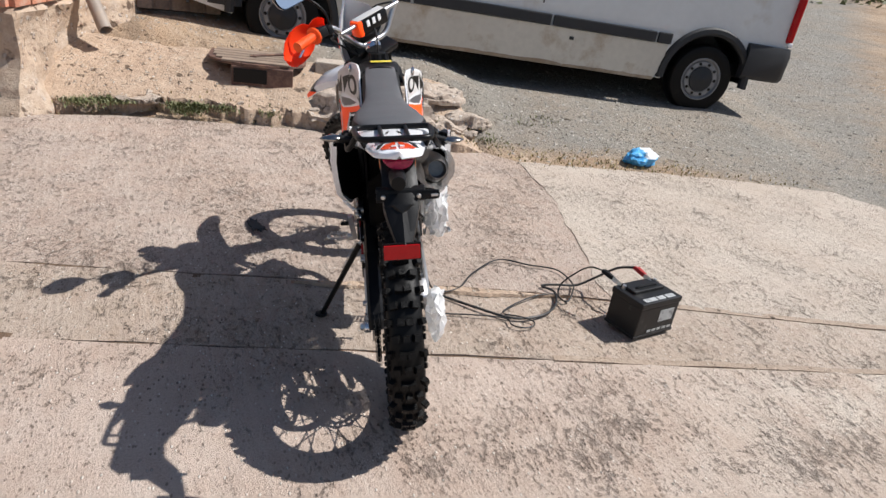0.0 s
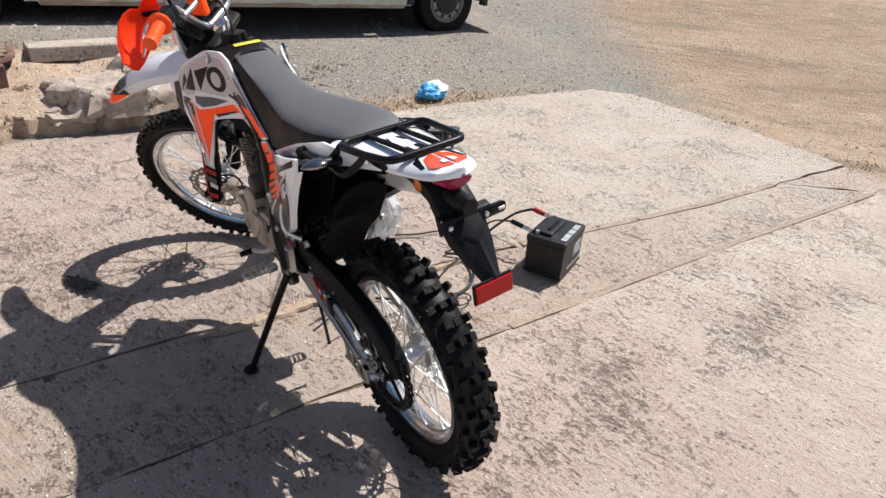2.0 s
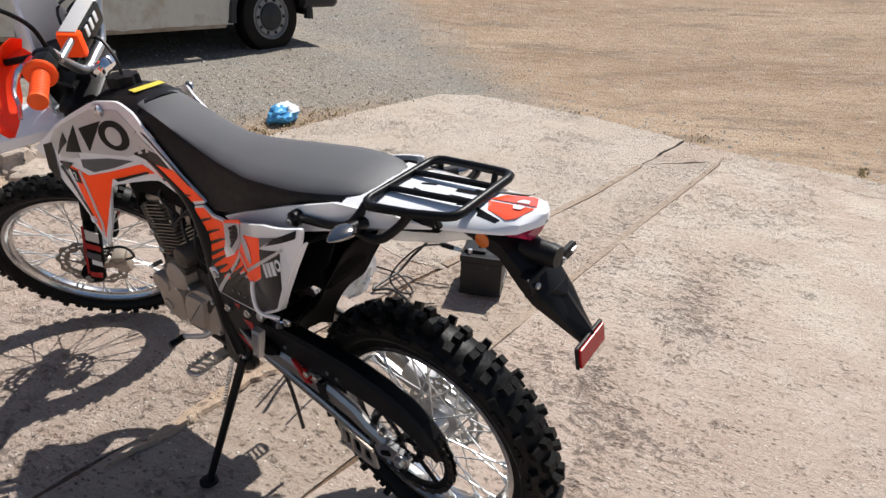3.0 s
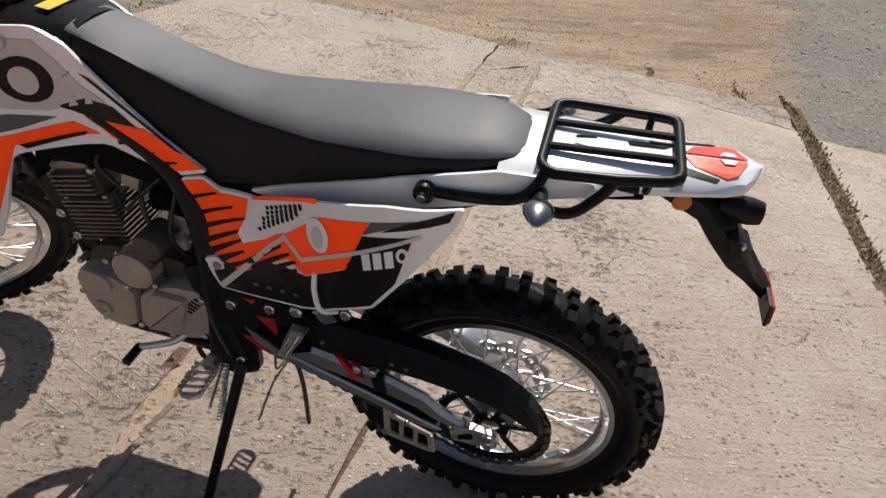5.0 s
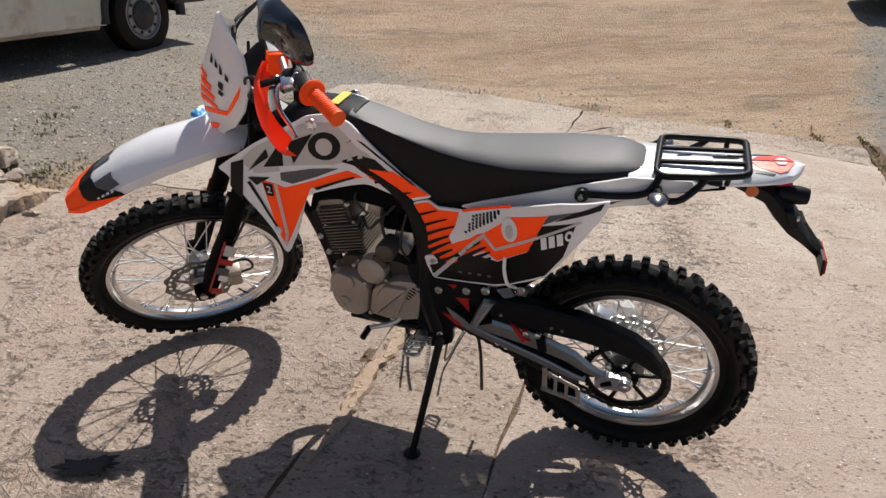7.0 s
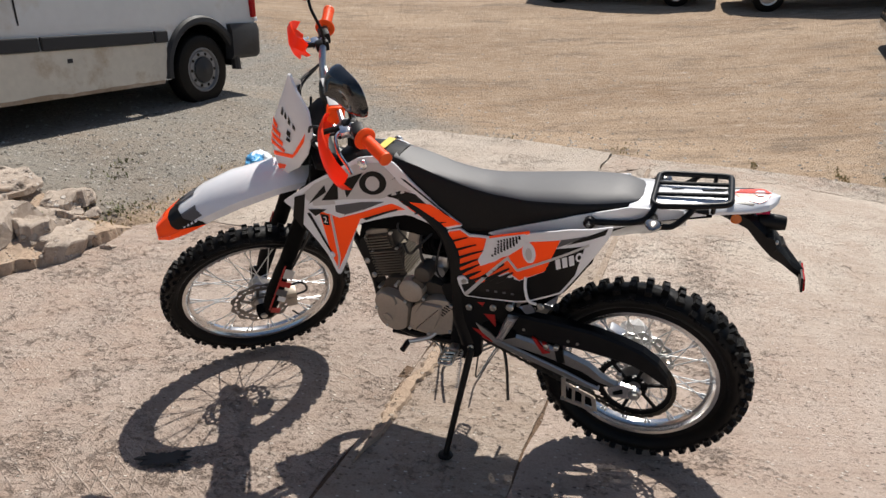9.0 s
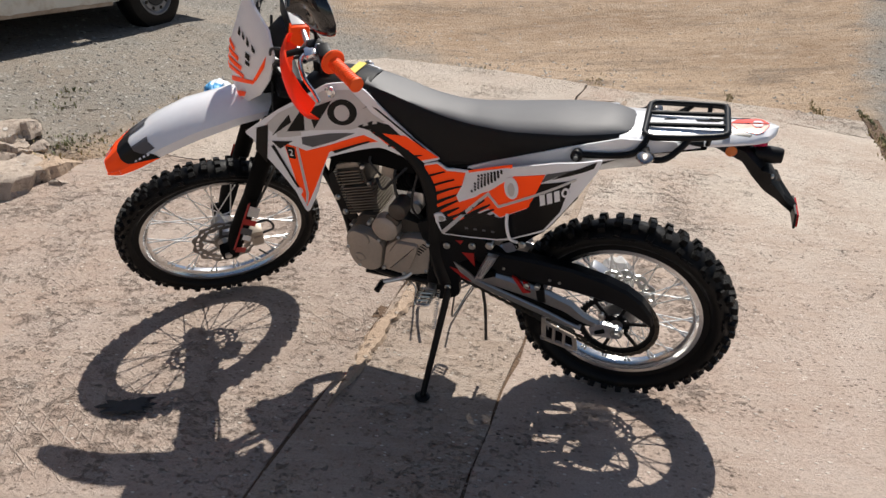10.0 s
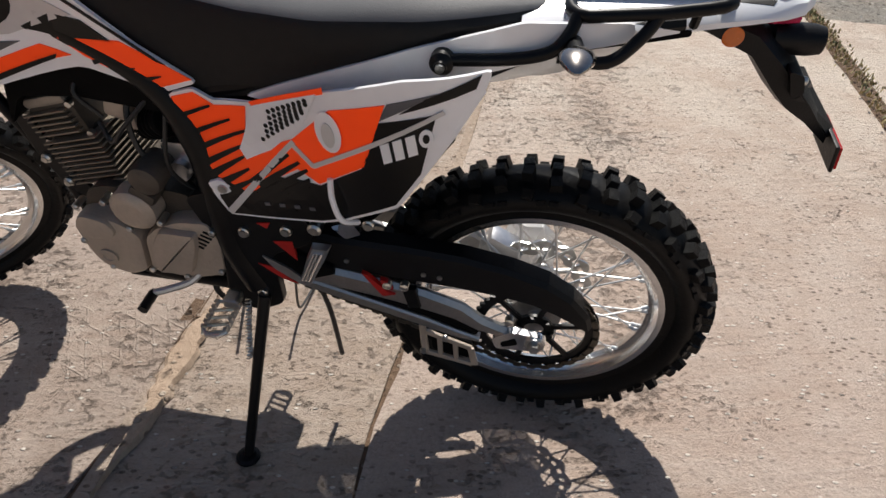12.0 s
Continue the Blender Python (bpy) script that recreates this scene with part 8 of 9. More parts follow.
make_car(14.5, -2.3, 95, "dark car parked at the edge of the dirt")
make_car(9.95, -4.62, 88, "black car with pale headlights on the dirt")


# ---- battery, leads and clamps ----
def make_battery():
    m = pose(1.205, 0.612, 0.004, 0, 0, 24)
    bat = thing("car_battery", m, "black car battery standing on the concrete", "battery")
    bm = bmesh.new(); box(bm, (0, 0, 0.078), (0.262, 0.180, 0.155), 0.006); part("case", bm, BATTERY, bat)
    bm = bmesh.new(); box(bm, (0, 0, 0.008), (0.268, 0.186, 0.014), 0.004); part("foot", bm, BATTERY, bat)
    bm = bmesh.new(); box(bm, (0, 0, 0.170), (0.270, 0.188, 0.030), 0.006); lid = part("lid", bm, BATTERY, bat, "ribbed black lid")
    bm = bmesh.new(); box(bm, (0.0, 0.035, 0.192), (0.20, 0.09, 0.016), 0.005); part("vent_cover", bm, BATTERY, lid)
    bm = bmesh.new(); tube(bm, curve_pts([(-0.07, 0.02, 0.20), (-0.05, 0.015, 0.208), (0.05, 0.015, 0.208), (0.07, 0.02, 0.20)], 4), 0.005, 6); part("carry_strap", bm, BLACK_PLASTIC, bat, "", True)
    for x in (-0.105, 0.105):
        bm = bmesh.new()
        lathe(bm, [(0, 0.0), (0, 0.010), (0.020, 0.009), (0.020, 0)], 14, Matrix.Translation((x, 0.055, 0.184)) @ Matrix.Rotation(radians(-90), 4, "Y"))
        part("terminal", bm, ALU_DULL, bat, "lead terminal post", True)
    for i, (x0, x1) in enumerate(((-0.10, -0.02), (-0.01, 0.035), (0.045, 0.10))):
        bm = bmesh.new(); box(bm, ((x0 + x1) / 2, -0.068, 0.1862), (x1 - x0, 0.026, 0.002)); part("label_strip", bm, LABEL_GREY, lid, "worn grey printed strip")
    bm = bmesh.new(); box(bm, (0.055, -0.0912, 0.100), (0.095, 0.0016, 0.060)); part("label", bm, LABEL_GREY, bat, "worn grey side label")
    for i in range(5):
        bm = bmesh.new(); box(bm, (-0.04 + 0.035 * i, -0.0914, 0.030), (0.024, 0.0016, 0.012)); part("label_strip", bm, LABEL_GREY, bat)


make_battery()


def clamp(m, mat, label):
    c = thing("crocodile_clamp", m, label, "cable clamp", "battery clamps")
    for s in (-1, 1):
        bm = bmesh.new()
        rings = []
        for x, z, hw, t in ((-0.055, 0.020 * s, 0.010, 0.007), (-0.02, 0.013 * s, 0.011, 0.008), (0.005, 0.007 * s, 0.010, 0.006)):
            rings.append([Vector((x, hw * a, z + t * b)) for a, b in ((-1, -0.5), (-0.8, 0.5), (0.8, 0.5), (1, -0.5))])
        loft(bm, rings); part("handle", bm, mat, c, "", True)
        bm = bmesh.new()
        rings = []
        for x, z, hw in ((0.0, 0.008 * s, 0.009), (0.03, 0.011 * s, 0.009), (0.055, 0.003 * s, 0.006)):
            rings.append([Vector((x, hw * a, z + 0.002 * b)) for a, b in ((-1, -1), (-1, 1), (1, 1), (1, -1))])
        loft(bm, rings); part("jaw", bm, STEEL, c)
    return c


clamp(Matrix.Translation((1.235, 0.735, 0.208)) @ Matrix.Rotation(radians(-62), 4, "Z") @ Matrix.Rotation(radians(14), 4, "Y") @ Matrix.Rotation(radians(70), 4, "X"), RED_PAINT, "red battery clamp gripping the terminal")
clamp(Matrix.Translation((1.055, 0.690, 0.205)) @ Matrix.Rotation(radians(-48), 4, "Z") @ Matrix.Rotation(radians(18), 4, "Y") @ Matrix.Rotation(radians(70), 4, "X"), BLACK_PLASTIC, "black battery clamp gripping the terminal")


def lead(pts, r, label):
    bm = bmesh.new()
    tube(bm, curve_pts(pts, 7), r, 8)
    return tagged(part("jump_lead", bm, CABLE, None, "", True), label, "cable", "jump leads")


g = 0.010
lead([(0.16, 0.70, 0.20), (0.20, 0.76, 0.06), (0.28, 0.78, g), (0.44, 0.68, g), (0.55, 0.62, g), (0.64, 0.61, g), (0.76, 0.66, g), (0.84, 0.76, g), (0.87, 0.88, g), (0.82, 0.94, g), (0.91, 0.945, g + 0.008), (1.01, 0.95, 0.02), (1.09, 0.93, 0.08), (1.15, 0.85, 0.18), (1.205, 0.785, 0.222)], 0.0062, "thick black jump lead looped on the concrete")
lead([(0.16, 0.74, 0.20), (0.24, 0.80, 0.03), (0.37, 0.86, g), (0.48, 1.04, g), (0.65, 1.21, g), (0.81, 1.17, g), (0.96, 1.13, g), (1.0, 0.99, g), (0.97, 0.89, g + 0.006), (0.91, 0.79, g), (0.88, 0.84, g), (0.91, 0.92, 0.03), (0.95, 0.90, 0.10), (0.99, 0.82, 0.19), (1.025, 0.735, 0.218)], 0.0042, "thin black jump lead in loops")
lead([(0.14, 0.60, 0.16), (0.18, 0.62, 0.03), (0.25, 0.62, g), (0.40, 0.62, g), (0.55, 0.605, g), (0.57, 0.55, g), (0.62, 0.53, g), (0.67, 0.55, g), (0.68, 0.59, g), (0.62, 0.615, g + 0.006), (0.55, 0.65, g), (0.63, 0.74, g), (0.76, 0.83, g), (0.86, 0.86, g)], 0.0036, "thin black lead lying on the concrete")


# ---- blue bag ----
def make_bag():
    bm = bmesh.new()
    bmesh.ops.create_icosphere(bm, subdivisions=4, radius=1.0)
    base = height(2.47, 3.42)
    for v in bm.verts:
        q = v.co.normalized()
        d = 1 + 0.35 * noise.noise(q * 1.9 + Vector((2, 0, 5))) + 0.16 * noise.noise(q * 5)
        p = Vector((q.x * 0.17, q.y * 0.10, q.z * 0.085)) * d
        p.z = max(p.z, -0.055) + 0.05
        v.co = p
    for f in bm.faces:
        c = f.calc_center_median()
        f.material_index = 1 if c.z > 0.075 + 0.04 * noise.noise(c * 14) and c.x > -0.03 else 0
    ob = part("plastic_bag", bm, [BAG_BLUE, BAG_WHITE], None, "", True, Matrix.Translation((2.47, 3.42, max(0.0, base) + 0.004)) @ Matrix.Rotation(0.3, 4, "Z"))
    return tagged(ob, "crumpled blue and white plastic bag on gravel", "plastic bag")


make_bag()


# ---- drain hatch on the bank ----
def make_hatch():
    z = height(-0.95, 3.9) - 0.02
    hatch = thing("drain_hatch", Matrix.Translation((-0.96, 4.06, z)) @ Matrix.Rotation(radians(4), 4, "Z") @ Matrix.Scale(0.9, 4), "rusty iron hatch with a slatted wooden cover", "hatch")
    bm = bmesh.new()
    box(bm, (0.04, -0.02, 0.08), (0.56, 0.52, 0.18), 0.008)
    part("box", bm, RUST, hatch, "rusty iron box")
    bm = bmesh.new(); box(bm, (-0.07, -0.285, 0.085), (0.30, 0.008, 0.13), 0.002); part("opening", bm, DECAL_BLACK, hatch, "dark opening")
    bm = bmesh.new()
    out = [(0.46 * math.cos(q) - 0.02, 0.36 * math.sin(q) + 0.06) for q in np.linspace(math.pi, 2 * math.pi, 15)] + [(0.44, 0.38), (-0.48, 0.38)]
    a = [bm.verts.new((x, y, 0.172)) for x, y in out]; b = [bm.verts.new((x, y, 0.196)) for x, y in out]
    bm.faces.new(a[::-1]); bm.faces.new(b)
    for i in range(len(out)):
        bm.faces.new((a[i], a[(i + 1) % len(out)], b[(i + 1) % len(out)], b[i]))
    lid = part("lid", bm, RUST, hatch, "half-round rusty lid")
    for i in range(5):
        y = -0.20 + 0.135 * i
        hw = 0.30 + 0.14 * min(1, (y + 0.30) / 0.35)
        bm = bmesh.new(); box(bm, (-0.02, y, 0.204), (2 * hw - 0.06 + 0.02 * (i % 2), 0.115, 0.018), 0.003); part("board", bm, WOOD_OLD, lid)
    bm = bmesh.new(); tube(bm, [(-0.06, 0.02, 0.222), (0.34, 0.34, 0.232)], 0.012, 8); box(bm, (-0.06, 0.02, 0.220), (0.06, 0.05, 0.012), 0.003); part("bar", bm, RUST, lid, "rusty bar")
    bm = bmesh.new(); box(bm, (0, 0, 0), (0.62, 0.30, 0.10), 0.012); jitter(bm, 0.012, 6)
    tagged(part("concrete_block", bm, CONCRETE_PALE, None, "", False, Matrix.Translation((-0.18, 4.28, height(-0.2, 4.3) + 0.03)) @ Matrix.Rotation(0.05, 4, "Z")), "pale concrete block beside the hatch", "concrete block")


make_hatch()


# ---- rocks ----
def make_rock(x, y, sx, sy, sz, seed, yaw=0.0):
    bm = bmesh.new()
    bmesh.ops.create_icosphere(bm, subdivisions=3, radius=1.0)
    for v in bm.verts:
        q = v.co.normalized()
        # faceted: clip the ball by a few planes
        d = 1.0
        for k in range(9):
            n = Vector((math.sin(k * 2.4 + seed * 1.7), math.cos(k * 1.9 + seed), math.sin(k * 1.3 + seed * 2.3))).normalized()
            c = q.dot(n)
            if c > 0.05:
                d = min(d, (0.62 + 0.18 * math.sin(k + seed)) / c)
        d += 0.05 * noise.noise(q * 4 + Vector((seed, 0, 0))) + 0.025 * noise.noise(q * 11 + Vector((seed, 0, 0)))
        v.co = Vector((q.x * sx, q.y * sy, q.z * sz)) * d
    ob = part("rock", bm, ROCK, None, "", True, Matrix.Translation((x, y, height(x, y) + sz * 0.28)) @ Matrix.Rotation(yaw, 4, "Z"))
    ob.data.set_sharp_from_angle(angle=radians(28))
    return tagged(ob, "pale rough rubble rock on the bank", "rock", "rubble at the slab's edge")


for i, (x, y, a, b, c, yaw) in enumerate(((0.62, 3.50, 0.09, 0.07, 0.06, 0.6), (0.90, 3.56, 0.08, 0.06, 0.05, 0.1), (0.98, 3.72, 0.10, 0.07, 0.06, 0.9), (0.52, 3.38, 0.05, 0.04, 0.03, 0.2), (0.80, 3.40, 0.04, 0.03, 0.025, 1.2), (0.36, 3.40, 0.05, 0.04, 0.03, 0.8), (-0.45, 3.62, 0.06, 0.04, 0.03, 0.3), (-1.05, 3.60, 0.05, 0.04, 0.03, 0.5), (-1.75, 3.58, 0.07, 0.05, 0.04, 0.1))):
    make_rock(x, y, a, b, c, i * 1.37, yaw)


def broken_slab(x, y, rx, ry, h, lift, seed, yaw, tx=0.0, ty=0.0):
    """A flat broken lump with a jagged outline and a rough top."""
    rnd = random.Random(seed)
    n = 44
    out = []
    for k in range(n):
        q = 2 * math.pi * k / n
        d = 1 + 0.30 * noise.noise(Vector((math.cos(q) * 1.3, math.sin(q) * 1.3, seed))) + 0.24 * noise.noise(Vector((math.cos(q) * 4, math.sin(q) * 4, seed))) + 0.12 * noise.noise(Vector((math.cos(q) * 10, math.sin(q) * 10, seed)))
        out.append(Vector((rx * d * math.cos(q), ry * d * math.sin(q), 0)))
    bm = bmesh.new()
    rings = []
    for f, z in ((1.06, 0.0), (1.04, 0.30), (0.99, 0.60), (0.96, 0.86), (0.93, 0.95), (0.88, 1.0), (0.66, 1.07), (0.40, 1.02), (0.15, 1.10)):
        rings.append([Vector((p.x * f, p.y * f, h * z)) + noise.noise_vector(Vector((p.x * 9 * f, p.y * 9 * f, z * 2 + seed))) * (0.034 if z > 0.1 else 0.0) + Vector((0, 0, 0.035 * noise.noise(Vector((p.x * 5 * f, p.y * 5 * f, seed * 3))) if z > 0.8 else 0.0)) for p in out])
    loft(bm, rings)
    ob = part("rock", bm, ROCK, None, "", True, Matrix.Translation((x, y, height(x, y) + lift)) @ Matrix.Rotation(yaw, 4, "Z") @ Matrix.Rotation(tx, 4, "X") @ Matrix.Rotation(ty, 4, "Y"))
    ob.data.set_sharp_from_angle(angle=radians(22))
    return tagged(ob, "flat broken lump of pale lime rubble on the bank", "rock", "rubble at the slab's edge")


for i, (x, y, rx, ry, h, lift, yaw, tx, ty) in enumerate(((0.58, 3.38, 0.25, 0.13, 0.12, -0.03, 0.25, 0.26, 0.10), (0.90, 3.76, 0.22, 0.11, 0.08, -0.02, 0.35, 0.06, 0.10), (0.66, 3.18, 0.06, 0.045, 0.055, -0.005, 0.4, 0.05, 0.0), (0.06, 3.74, 0.50, 0.30, 0.15, -0.04, 0.1, 0.10, -0.03), (0.50, 3.60, 0.22, 0.15, 0.11, -0.04, 0.5, 0.16, 0.10), (0.46, 4.02, 0.42, 0.26, 0.09, -0.02, 0.3, 0.02, 0.04), (0.76, 3.62, 0.12, 0.09, 0.06, -0.02, 0.8, 0.1, 0.12), (-0.30, 3.56, 0.20, 0.07, 0.05, -0.02, 0.05, 0.10, 0.0), (-1.80, 3.50, 0.16, 0.06, 0.045, -0.01, 0.1, 0.08, 0.0))):
    broken_slab(x, y, rx, ry, h, lift, i * 2.1 + 0.7, yaw, tx, ty)

# bank of trodden earth behind the slab
bm = bmesh.new()
nx, ny = 220, 46
grid = []
for i in range(nx + 1):
    row = []
    for j in range(ny + 1):
        x = -3.6 + 4.75 * i / nx
        edge = 3.53 + 0.06 * noise.noise(Vector((x * 2.1, 0.7, 0))) + 0.075 * noise.noise(Vector((x * 7, 1.7, 0))) + 0.045 * noise.noise(Vector((x * 21, 1.7, 0))) - 0.35 * smoothstep(-1.6, -3.4, x) - 0.24 * smoothstep(-0.15, 0.30, x)
        y = edge + (4.75 - edge) * (j / ny) ** 1.3
        lip = smoothstep(0, 0.012, y - edge)
        z = height(x, y) * (1 if j else 0) + 0.020 + 0.03 * noise.noise(Vector((x * 3, y * 3, 4))) + 0.012 * noise.noise(Vector((x * 11, y * 11, 4)))
        side = smoothstep(1.15, 0.75, x) * smoothstep(4.75, 4.3, y)
        z = -0.04 if j == 0 else max(z, 0.048 + 0.050 * noise.noise(Vector((x * 5, y * 5, 9)))) * lip * side - 0.06 * (1 - side)
        row.append(bm.verts.new((x, y, z)))
    grid.append(row)
for i in range(nx):
    for j in range(ny):
        bm.faces.new((grid[i][j], grid[i + 1][j], grid[i + 1][j + 1], grid[i][j + 1]))
bank = part("earth_bank", bm, EARTH, None, "", True)
tagged(bank, "trodden pinkish earth bank behind the slab", "earth bank", kind="structure")


# ---- wall, pipe and boards at the west end ----
def make_wall():
    wall = thing("wall_west", Matrix(), "crumbling plastered rubble wall with brick above", "wall", kind="structure")
    bm = bmesh.new()
    x1, y0, y1, h0 = -2.50, 3.18, 5.6, 0.72
    z0 = -0.1
    nu, nv = 60, 22
    cols = []
    path = [(-5.0 + (x1 + 5.0) * t, y0) for t in np.linspace(0, 1, 24)] + [(x1, y0 + (y1 - y0) * t) for t in np.linspace(0.03, 1, 36)]
    for k, (x, y) in enumerate(path):
        nrm = Vector((0, -1, 0)) if k < 24 else Vector((1, 0, 0))
        col = []
        for j in range(nv + 1):
            z = z0 + (h0 - z0) * j / nv
            p = Vector((x, y, z))
            d = 0.06 * noise.noise(p * 3.2) + 0.03 * noise.noise(p * 9) + 0.012 * noise.noise(p * 24) + (0.26 * smoothstep(4.2, 4.9, y) if k >= 24 else 0.0) + 0.10 * smoothstep(0.35, -0.1, z)
            if j == nv: d -= 0.04
            col.append(bm.verts.new(p + nrm * d))
        cols.append(col)
    for A, B in zip(cols, cols[1:]):
        for j in range(nv):
            bm.faces.new((A[j], B[j], B[j + 1], A[j + 1]))
    top = [c[-1] for c in cols]
    back = [bm.verts.new((v.co.x - 0.5 if i >= 24 else v.co.x, v.co.y + (0.5 if i < 24 else 0), h0)) for i, v in enumerate(top)]
    for i in range(len(top) - 1):
        bm.faces.new((top[i], top[i + 1], back[i + 1], back[i]))
    part("rubble_base", bm, PLASTER_WALL, wall, "crumbling pale plaster over rubble", True)
    bm = bmesh.new(); box(bm, (-3.78, 4.4, 1.80), (2.50, 2.4, 2.15), 0.0); part("wall_core", bm, MORTAR, wall)
    bl, bh, gap = 0.235, 0.058, 0.011
    first = None
    for side in ("south", "east"):
        for row in range(8):
            for k in range(9):
                z = 0.725 + row * (bh + gap) + bh / 2
                off = (bl + gap) * (k + (0.5 if row % 2 else 0.0))
                if first is None:
                    bm = bmesh.new(); box(bm, (0, 0, 0), (bl, 0.10, bh), 0.004)
                    first = part("brick", bm, BRICK, wall, "weathered red brick")
                    ob = first
                else:
                    ob = again("brick", first, wall, Matrix())
                jit = random.uniform(-0.006, 0.006)
                if side == "south":
                    ob.matrix_basis = Matrix.Translation((-2.53 - bl / 2 - off, 3.205 + jit, z)) @ Matrix.Rotation(random.uniform(-0.01, 0.01), 4, "Z")
                else:
                    ob.matrix_basis = Matrix.Translation((-2.535 + jit, 3.21 + bl / 2 + off, z)) @ Matrix.Rotation(radians(90) + random.uniform(-0.01, 0.01), 4, "Z")


make_wall()
bm = bmesh.new()
a, b = Vector((-2.56, 4.46, 1.08)), Vector((-2.19, 4.02, 0.515))
d = (b - a).normalized()
m = Matrix.Translation(a) @ d.to_track_quat("X", "Z").to_matrix().to_4x4()
L_ = (b - a).length
lathe(bm, [(0, 0.052), (L_, 0.055), (L_, 0.046), (0.05, 0.044)], 24, m)
tagged(part("drain_pipe", bm, PIPE_GREY, None, "", True), "short weathered pipe jutting from the wall", "pipe")


def make_pallet():
    p = thing("wooden_pallet", Matrix.Translation((-2.0, 5.35, height(-2.0, 5.35) + 0.01)) @ Matrix.Rotation(radians(18), 4, "Z") @ Matrix.Rotation(radians(72), 4, "X"), "weathered wooden pallet leaning against the wall", "pallet")
    bm = bmesh.new(); box(bm, (0, 0, 0), (0.13, 0.95, 0.022), 0.002)
    first = part("board", bm, WOOD_OLD, p, "", False, Matrix.Translation((-0.40, 0.48, 0.10)))
    for i in range(1, 6):
        again("board", first, p, Matrix.Translation((-0.40 + 0.16 * i, 0.48, 0.10)))
    bm = bmesh.new(); box(bm, (0, 0, 0), (0.95, 0.09, 0.085), 0.003)
    beam0 = part("bearer", bm, WOOD_OLD, p, "", False, Matrix.Translation((0, 0.06, 0.045)))
    for y in (0.48, 0.90):
        again("bearer", beam0, p, Matrix.Translation((0, y, 0.045)))


make_pallet()


# ---- patch with a mesh print on the slab ----
bm = bmesh.new()
out = []
for q in np.linspace(0, 2 * math.pi, 60)[:-1]:
    k = 1 + 0.45 * noise.noise(Vector((math.cos(q) * 2, math.sin(q) * 2, 1))) + 0.55 * noise.noise(Vector((math.cos(q) * 7, math.sin(q) * 7, 5)))
    along, across = 0.085 * math.cos(q) * k, 0.034 * math.sin(q) * k
    out.append((-0.660 + 0.44 * along + 0.90 * across, 1.455 - 0.90 * along + 0.44 * across))
a = [bm.verts.new((x, y, 0.001)) for x, y in out]; b = [bm.verts.new((-0.660 + (x + 0.660) * 0.85, 1.455 + (y - 1.455) * 0.85, 0.008)) for x, y in out]
bm.faces.new(b)
for i in range(len(out)):
    bm.faces.new((a[i], a[(i + 1) % len(out)], b[(i + 1) % len(out)], b[i]))
tagged(part("tar_patch", bm, ASPHALT), "small dark tar patch on the concrete", "patch")


# ---- loose stones and weeds ----
def in_slab(x, y):
    return -6 < y < 3.22 and -7 < x < (4.45 - 0.16 * max(0, -y) if y > -1.65 else 3.5)


def scatter_stones():
    rnd = random.Random(4)
    V, F = [], []
    count = 0
    while count < 9000:
        x, y = rnd.uniform(-2.3, 9.0), rnd.uniform(-3.0, 9.0)
        if in_slab(x, y) or (x < 1.1 and y < 3.5):
            continue
        lump = x < 1.2 and y < 4.8
        if lump and rnd.random() > 0.30:
            continue
        d = math.hypot(x + 0.5, y + 0.5)
        if rnd.random() > (1.0 if d < 6 else 0.45):
            continue
        dense = smoothstep(5.2, 2.6, x - 0.69 * y)
        if rnd.random() > 0.22 + 0.78 * dense:
            continue
        s = (0.006 + 0.016 * rnd.random() ** 3) * (0.7 if lump else 1.0)
        q = rnd.uniform(0, 6.28)
        base = len(V)
        z = height(x, y) + (0.03 if lump else 0.0)
        for k in range(5):
            a = q + 2 * math.pi * k / 5
            V.append((x + math.cos(a) * s * rnd.uniform(0.7, 1.3), y + math.sin(a) * s * rnd.uniform(0.7, 1.3), z - 0.003 + s * 0.15))
        V.append((x + rnd.uniform(-0.3, 0.3) * s, y + rnd.uniform(-0.3, 0.3) * s, z + s * rnd.uniform(0.5, 0.9)))
        for k in range(5):
            F.append((base + k, base + (k + 1) % 5, base + 5))
        count += 1
    me = bpy.data.meshes.new("gravel_stones")
    me.from_pydata(V, [], F)
    nt = GRAVEL_STONE.node_tree
    geo = nt.nodes.new("ShaderNodeNewGeometry")
    rr = nt.nodes.new("ShaderNodeMapRange"); rr.inputs[3].default_value, rr.inputs[4].default_value = 0.55, 1.25
    nt.links.new(geo.outputs["Random Per Island"], rr.inputs[0])
    sc = nt.nodes.new("ShaderNodeVectorMath"); sc.operation = "SCALE"
    pb = nt.nodes["Principled BSDF"]
    nt.links.new(pb.inputs["Base Color"].links[0].from_socket, sc.inputs[0]); nt.links.new(rr.outputs[0], sc.inputs[3])
    nt.links.new(sc.outputs[0], pb.inputs["Base Color"])
    me.materials.append(GRAVEL_STONE)
    tagged(new("gravel_stones", me), "loose grey gravel stones", "gravel", kind="stuff")


scatter_stones()


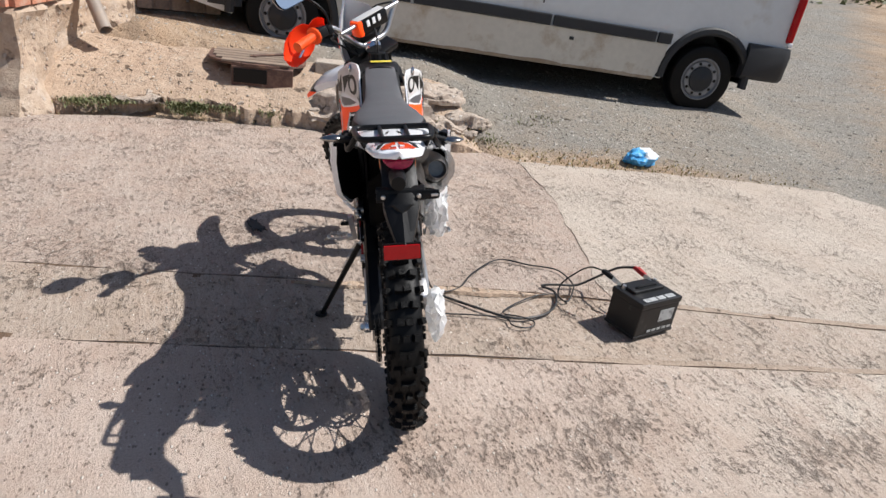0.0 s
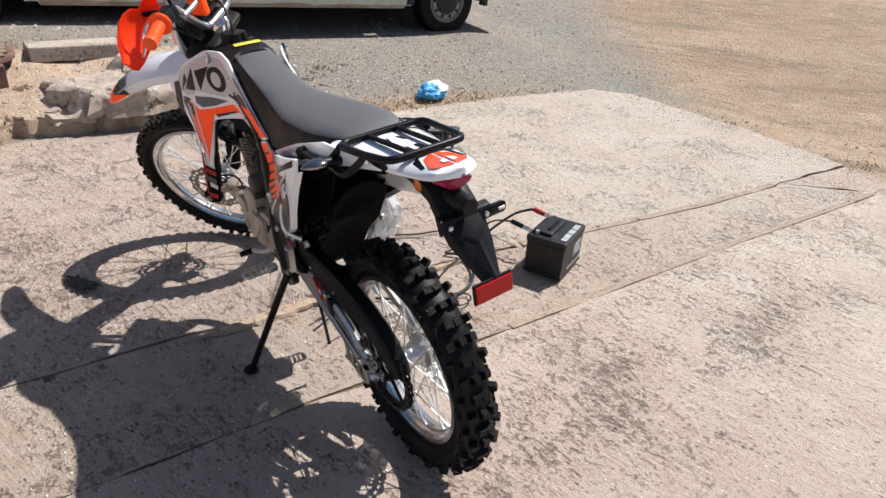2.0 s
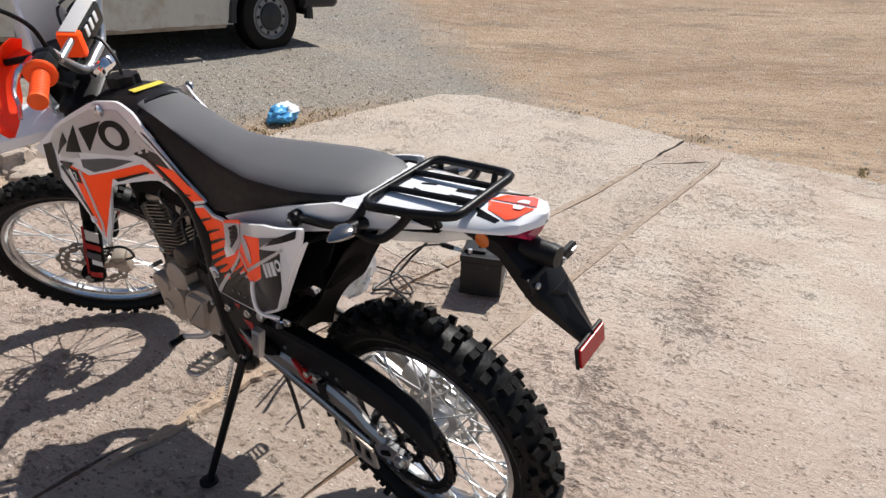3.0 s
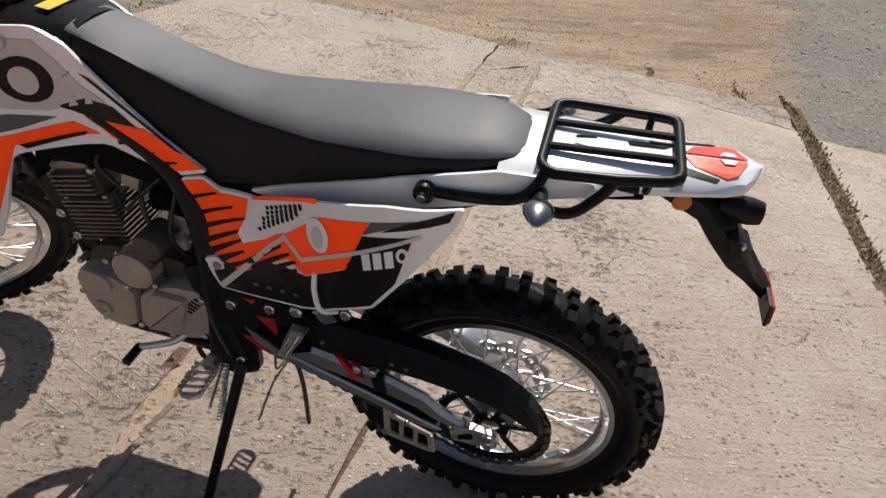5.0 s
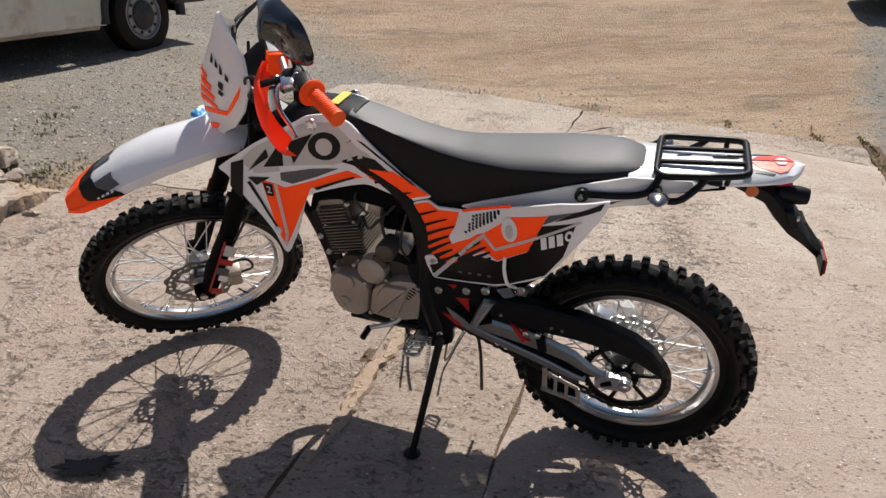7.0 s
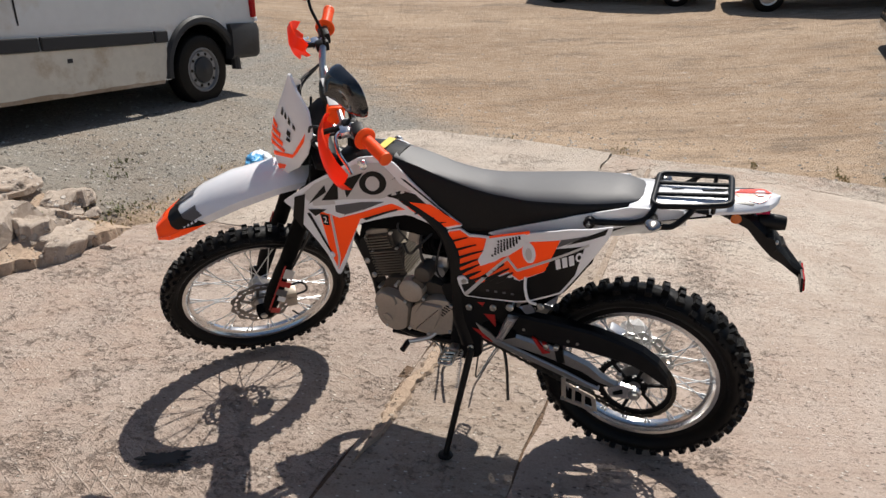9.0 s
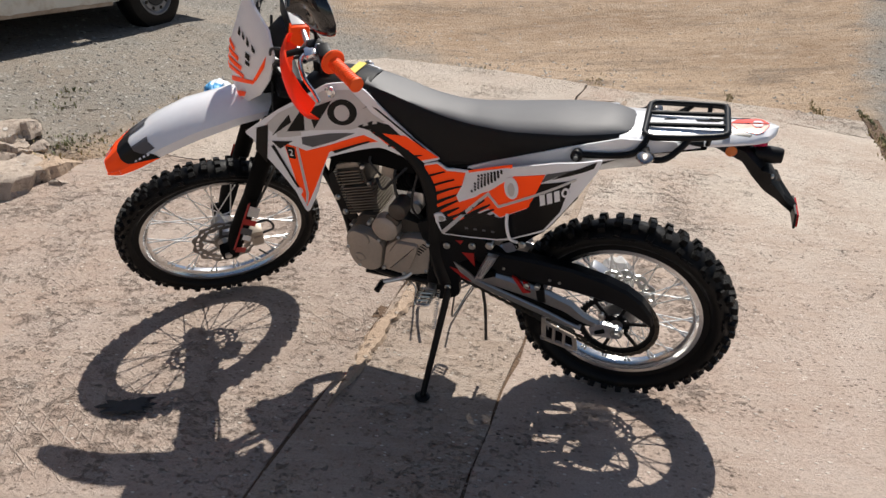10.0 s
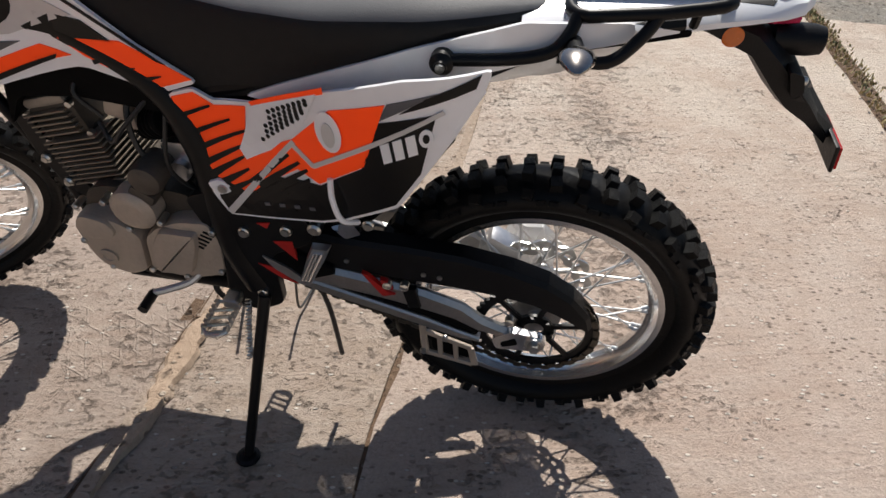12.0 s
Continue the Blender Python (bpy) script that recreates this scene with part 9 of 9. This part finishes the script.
def tufts(name, spots, mat, label, seed, blades, tall):
    rnd = random.Random(seed)
    V, F = [], []
    for x, y, spread, k in spots:
        for _ in range(int(blades * k)):
            px, py = x + rnd.gauss(0, spread), y + rnd.gauss(0, spread * (0.45 if y > 0 else 0.14))
            z = max(height(px, py), 0.0 if in_slab(px, py) else -1) + 0.005
            if -3.5 < px < 1.1 and 3.56 < py < 4.6: z += 0.03
            q, h = rnd.uniform(0, 6.28), tall * rnd.uniform(0.4, 1.2)
            w = 0.0026 + 0.0044 * rnd.random()
            lean = rnd.uniform(0.2, 1.0) * h
            c, s = math.cos(q), math.sin(q)
            b = len(V)
            V += [(px - s * w, py + c * w, z), (px + s * w, py - c * w, z), (px + c * lean * 0.4 + s * w, py + s * lean * 0.4 - c * w, z + h * 0.65), (px + c * lean * 0.4 - s * w, py + s * lean * 0.4 + c * w, z + h * 0.65), (px + c * lean, py + s * lean, z + h)]
            F += [(b, b + 1, b + 2, b + 3), (b + 3, b + 2, b + 4)]
    me = bpy.data.meshes.new(name)
    me.from_pydata(V, [], F)
    me.materials.append(mat)
    tagged(new(name, me), label, "weeds", kind="stuff")


tufts("green_weeds", [(-2.22, 3.38, 0.06, 0.5), (-2.05, 3.42, 0.06, 0.8), (-1.90, 3.44, 0.04, 0.25), (-1.50, 3.46, 0.05, 0.8), (-1.36, 3.48, 0.05, 0.8), (-1.16, 3.50, 0.05, 0.3), (-0.80, 3.50, 0.05, 0.12), (0.62, 3.60, 0.06, 0.14), (0.88, 3.70, 0.06, 0.14), (1.10, 3.52, 0.10, 0.2), (1.68, 4.15, 0.12, 0.07), (1.45, 4.0, 0.12, 0.05), (4.28, -1.66, 0.08, 0.16), (3.95, -1.64, 0.08, 0.08), (3.45, -1.62, 0.10, 0.10), (2.9, -1.585, 0.10, 0.07), (2.35, -1.545, 0.12, 0.06), (1.8, -1.505, 0.10, 0.05)], WEED, "low green weeds along the slab's edge", 7, 520, 0.026)
tufts("dry_grass", [(-2.5, 3.32, 0.2, 0.2), (-1.2, 3.52, 0.3, 0.2), (0.9, 3.40, 0.2, 0.4), (1.6, 3.32, 0.25, 0.9), (2.2, 3.35, 0.25, 0.8), (2.8, 3.34, 0.2, 0.6), (3.5, 3.32, 0.3, 0.3), (4.6, 1.8, 0.12, 0.15), (4.55, 0.6, 0.15, 0.2), (4.45, -0.6, 0.12, 0.3), (4.35, -1.3, 0.15, 0.5), (4.1, -1.66, 0.15, 0.5), (3.3, -1.61, 0.25, 0.9), (2.6, -1.56, 0.25, 0.9), (1.9, -1.51, 0.2, 0.7)], DRY_GRASS, "dry yellow grass along the slab's edge", 9, 170, 0.026)


def hedge():
    """Green growth on the rise behind the dirt."""
    rnd = random.Random(11)
    V, F = [], []
    for i in range(9000):
        t = rnd.random()
        x, y = 8 + 20 * t + rnd.gauss(0, 0.6), 19.5 - 6.5 * t + rnd.gauss(0, 1.1)
        z = height(x, y) + rnd.random() ** 2 * (0.5 + 0.4 * noise.noise(Vector((x * 0.6, y * 0.6, 0))))
        s = rnd.uniform(0.05, 0.16)
        u = Vector((rnd.gauss(0, 1), rnd.gauss(0, 1), rnd.gauss(0, 1))).normalized() * s
        w = u.cross(Vector((rnd.gauss(0, 1), rnd.gauss(0, 1), rnd.gauss(0, 1)))).normalized() * s * 0.6
        b = len(V)
        c = Vector((x, y, z))
        V += [(c - u)[:], (c + w)[:], (c + u)[:], (c - w)[:]]
        F.append((b, b + 1, b + 2, b + 3))
    me = bpy.data.meshes.new("scrub")
    me.from_pydata(V, [], F)
    me.materials.append(WEED)
    tagged(new("scrub", me), "green scrub on the rise behind the dirt", "scrub", kind="stuff")


hedge()
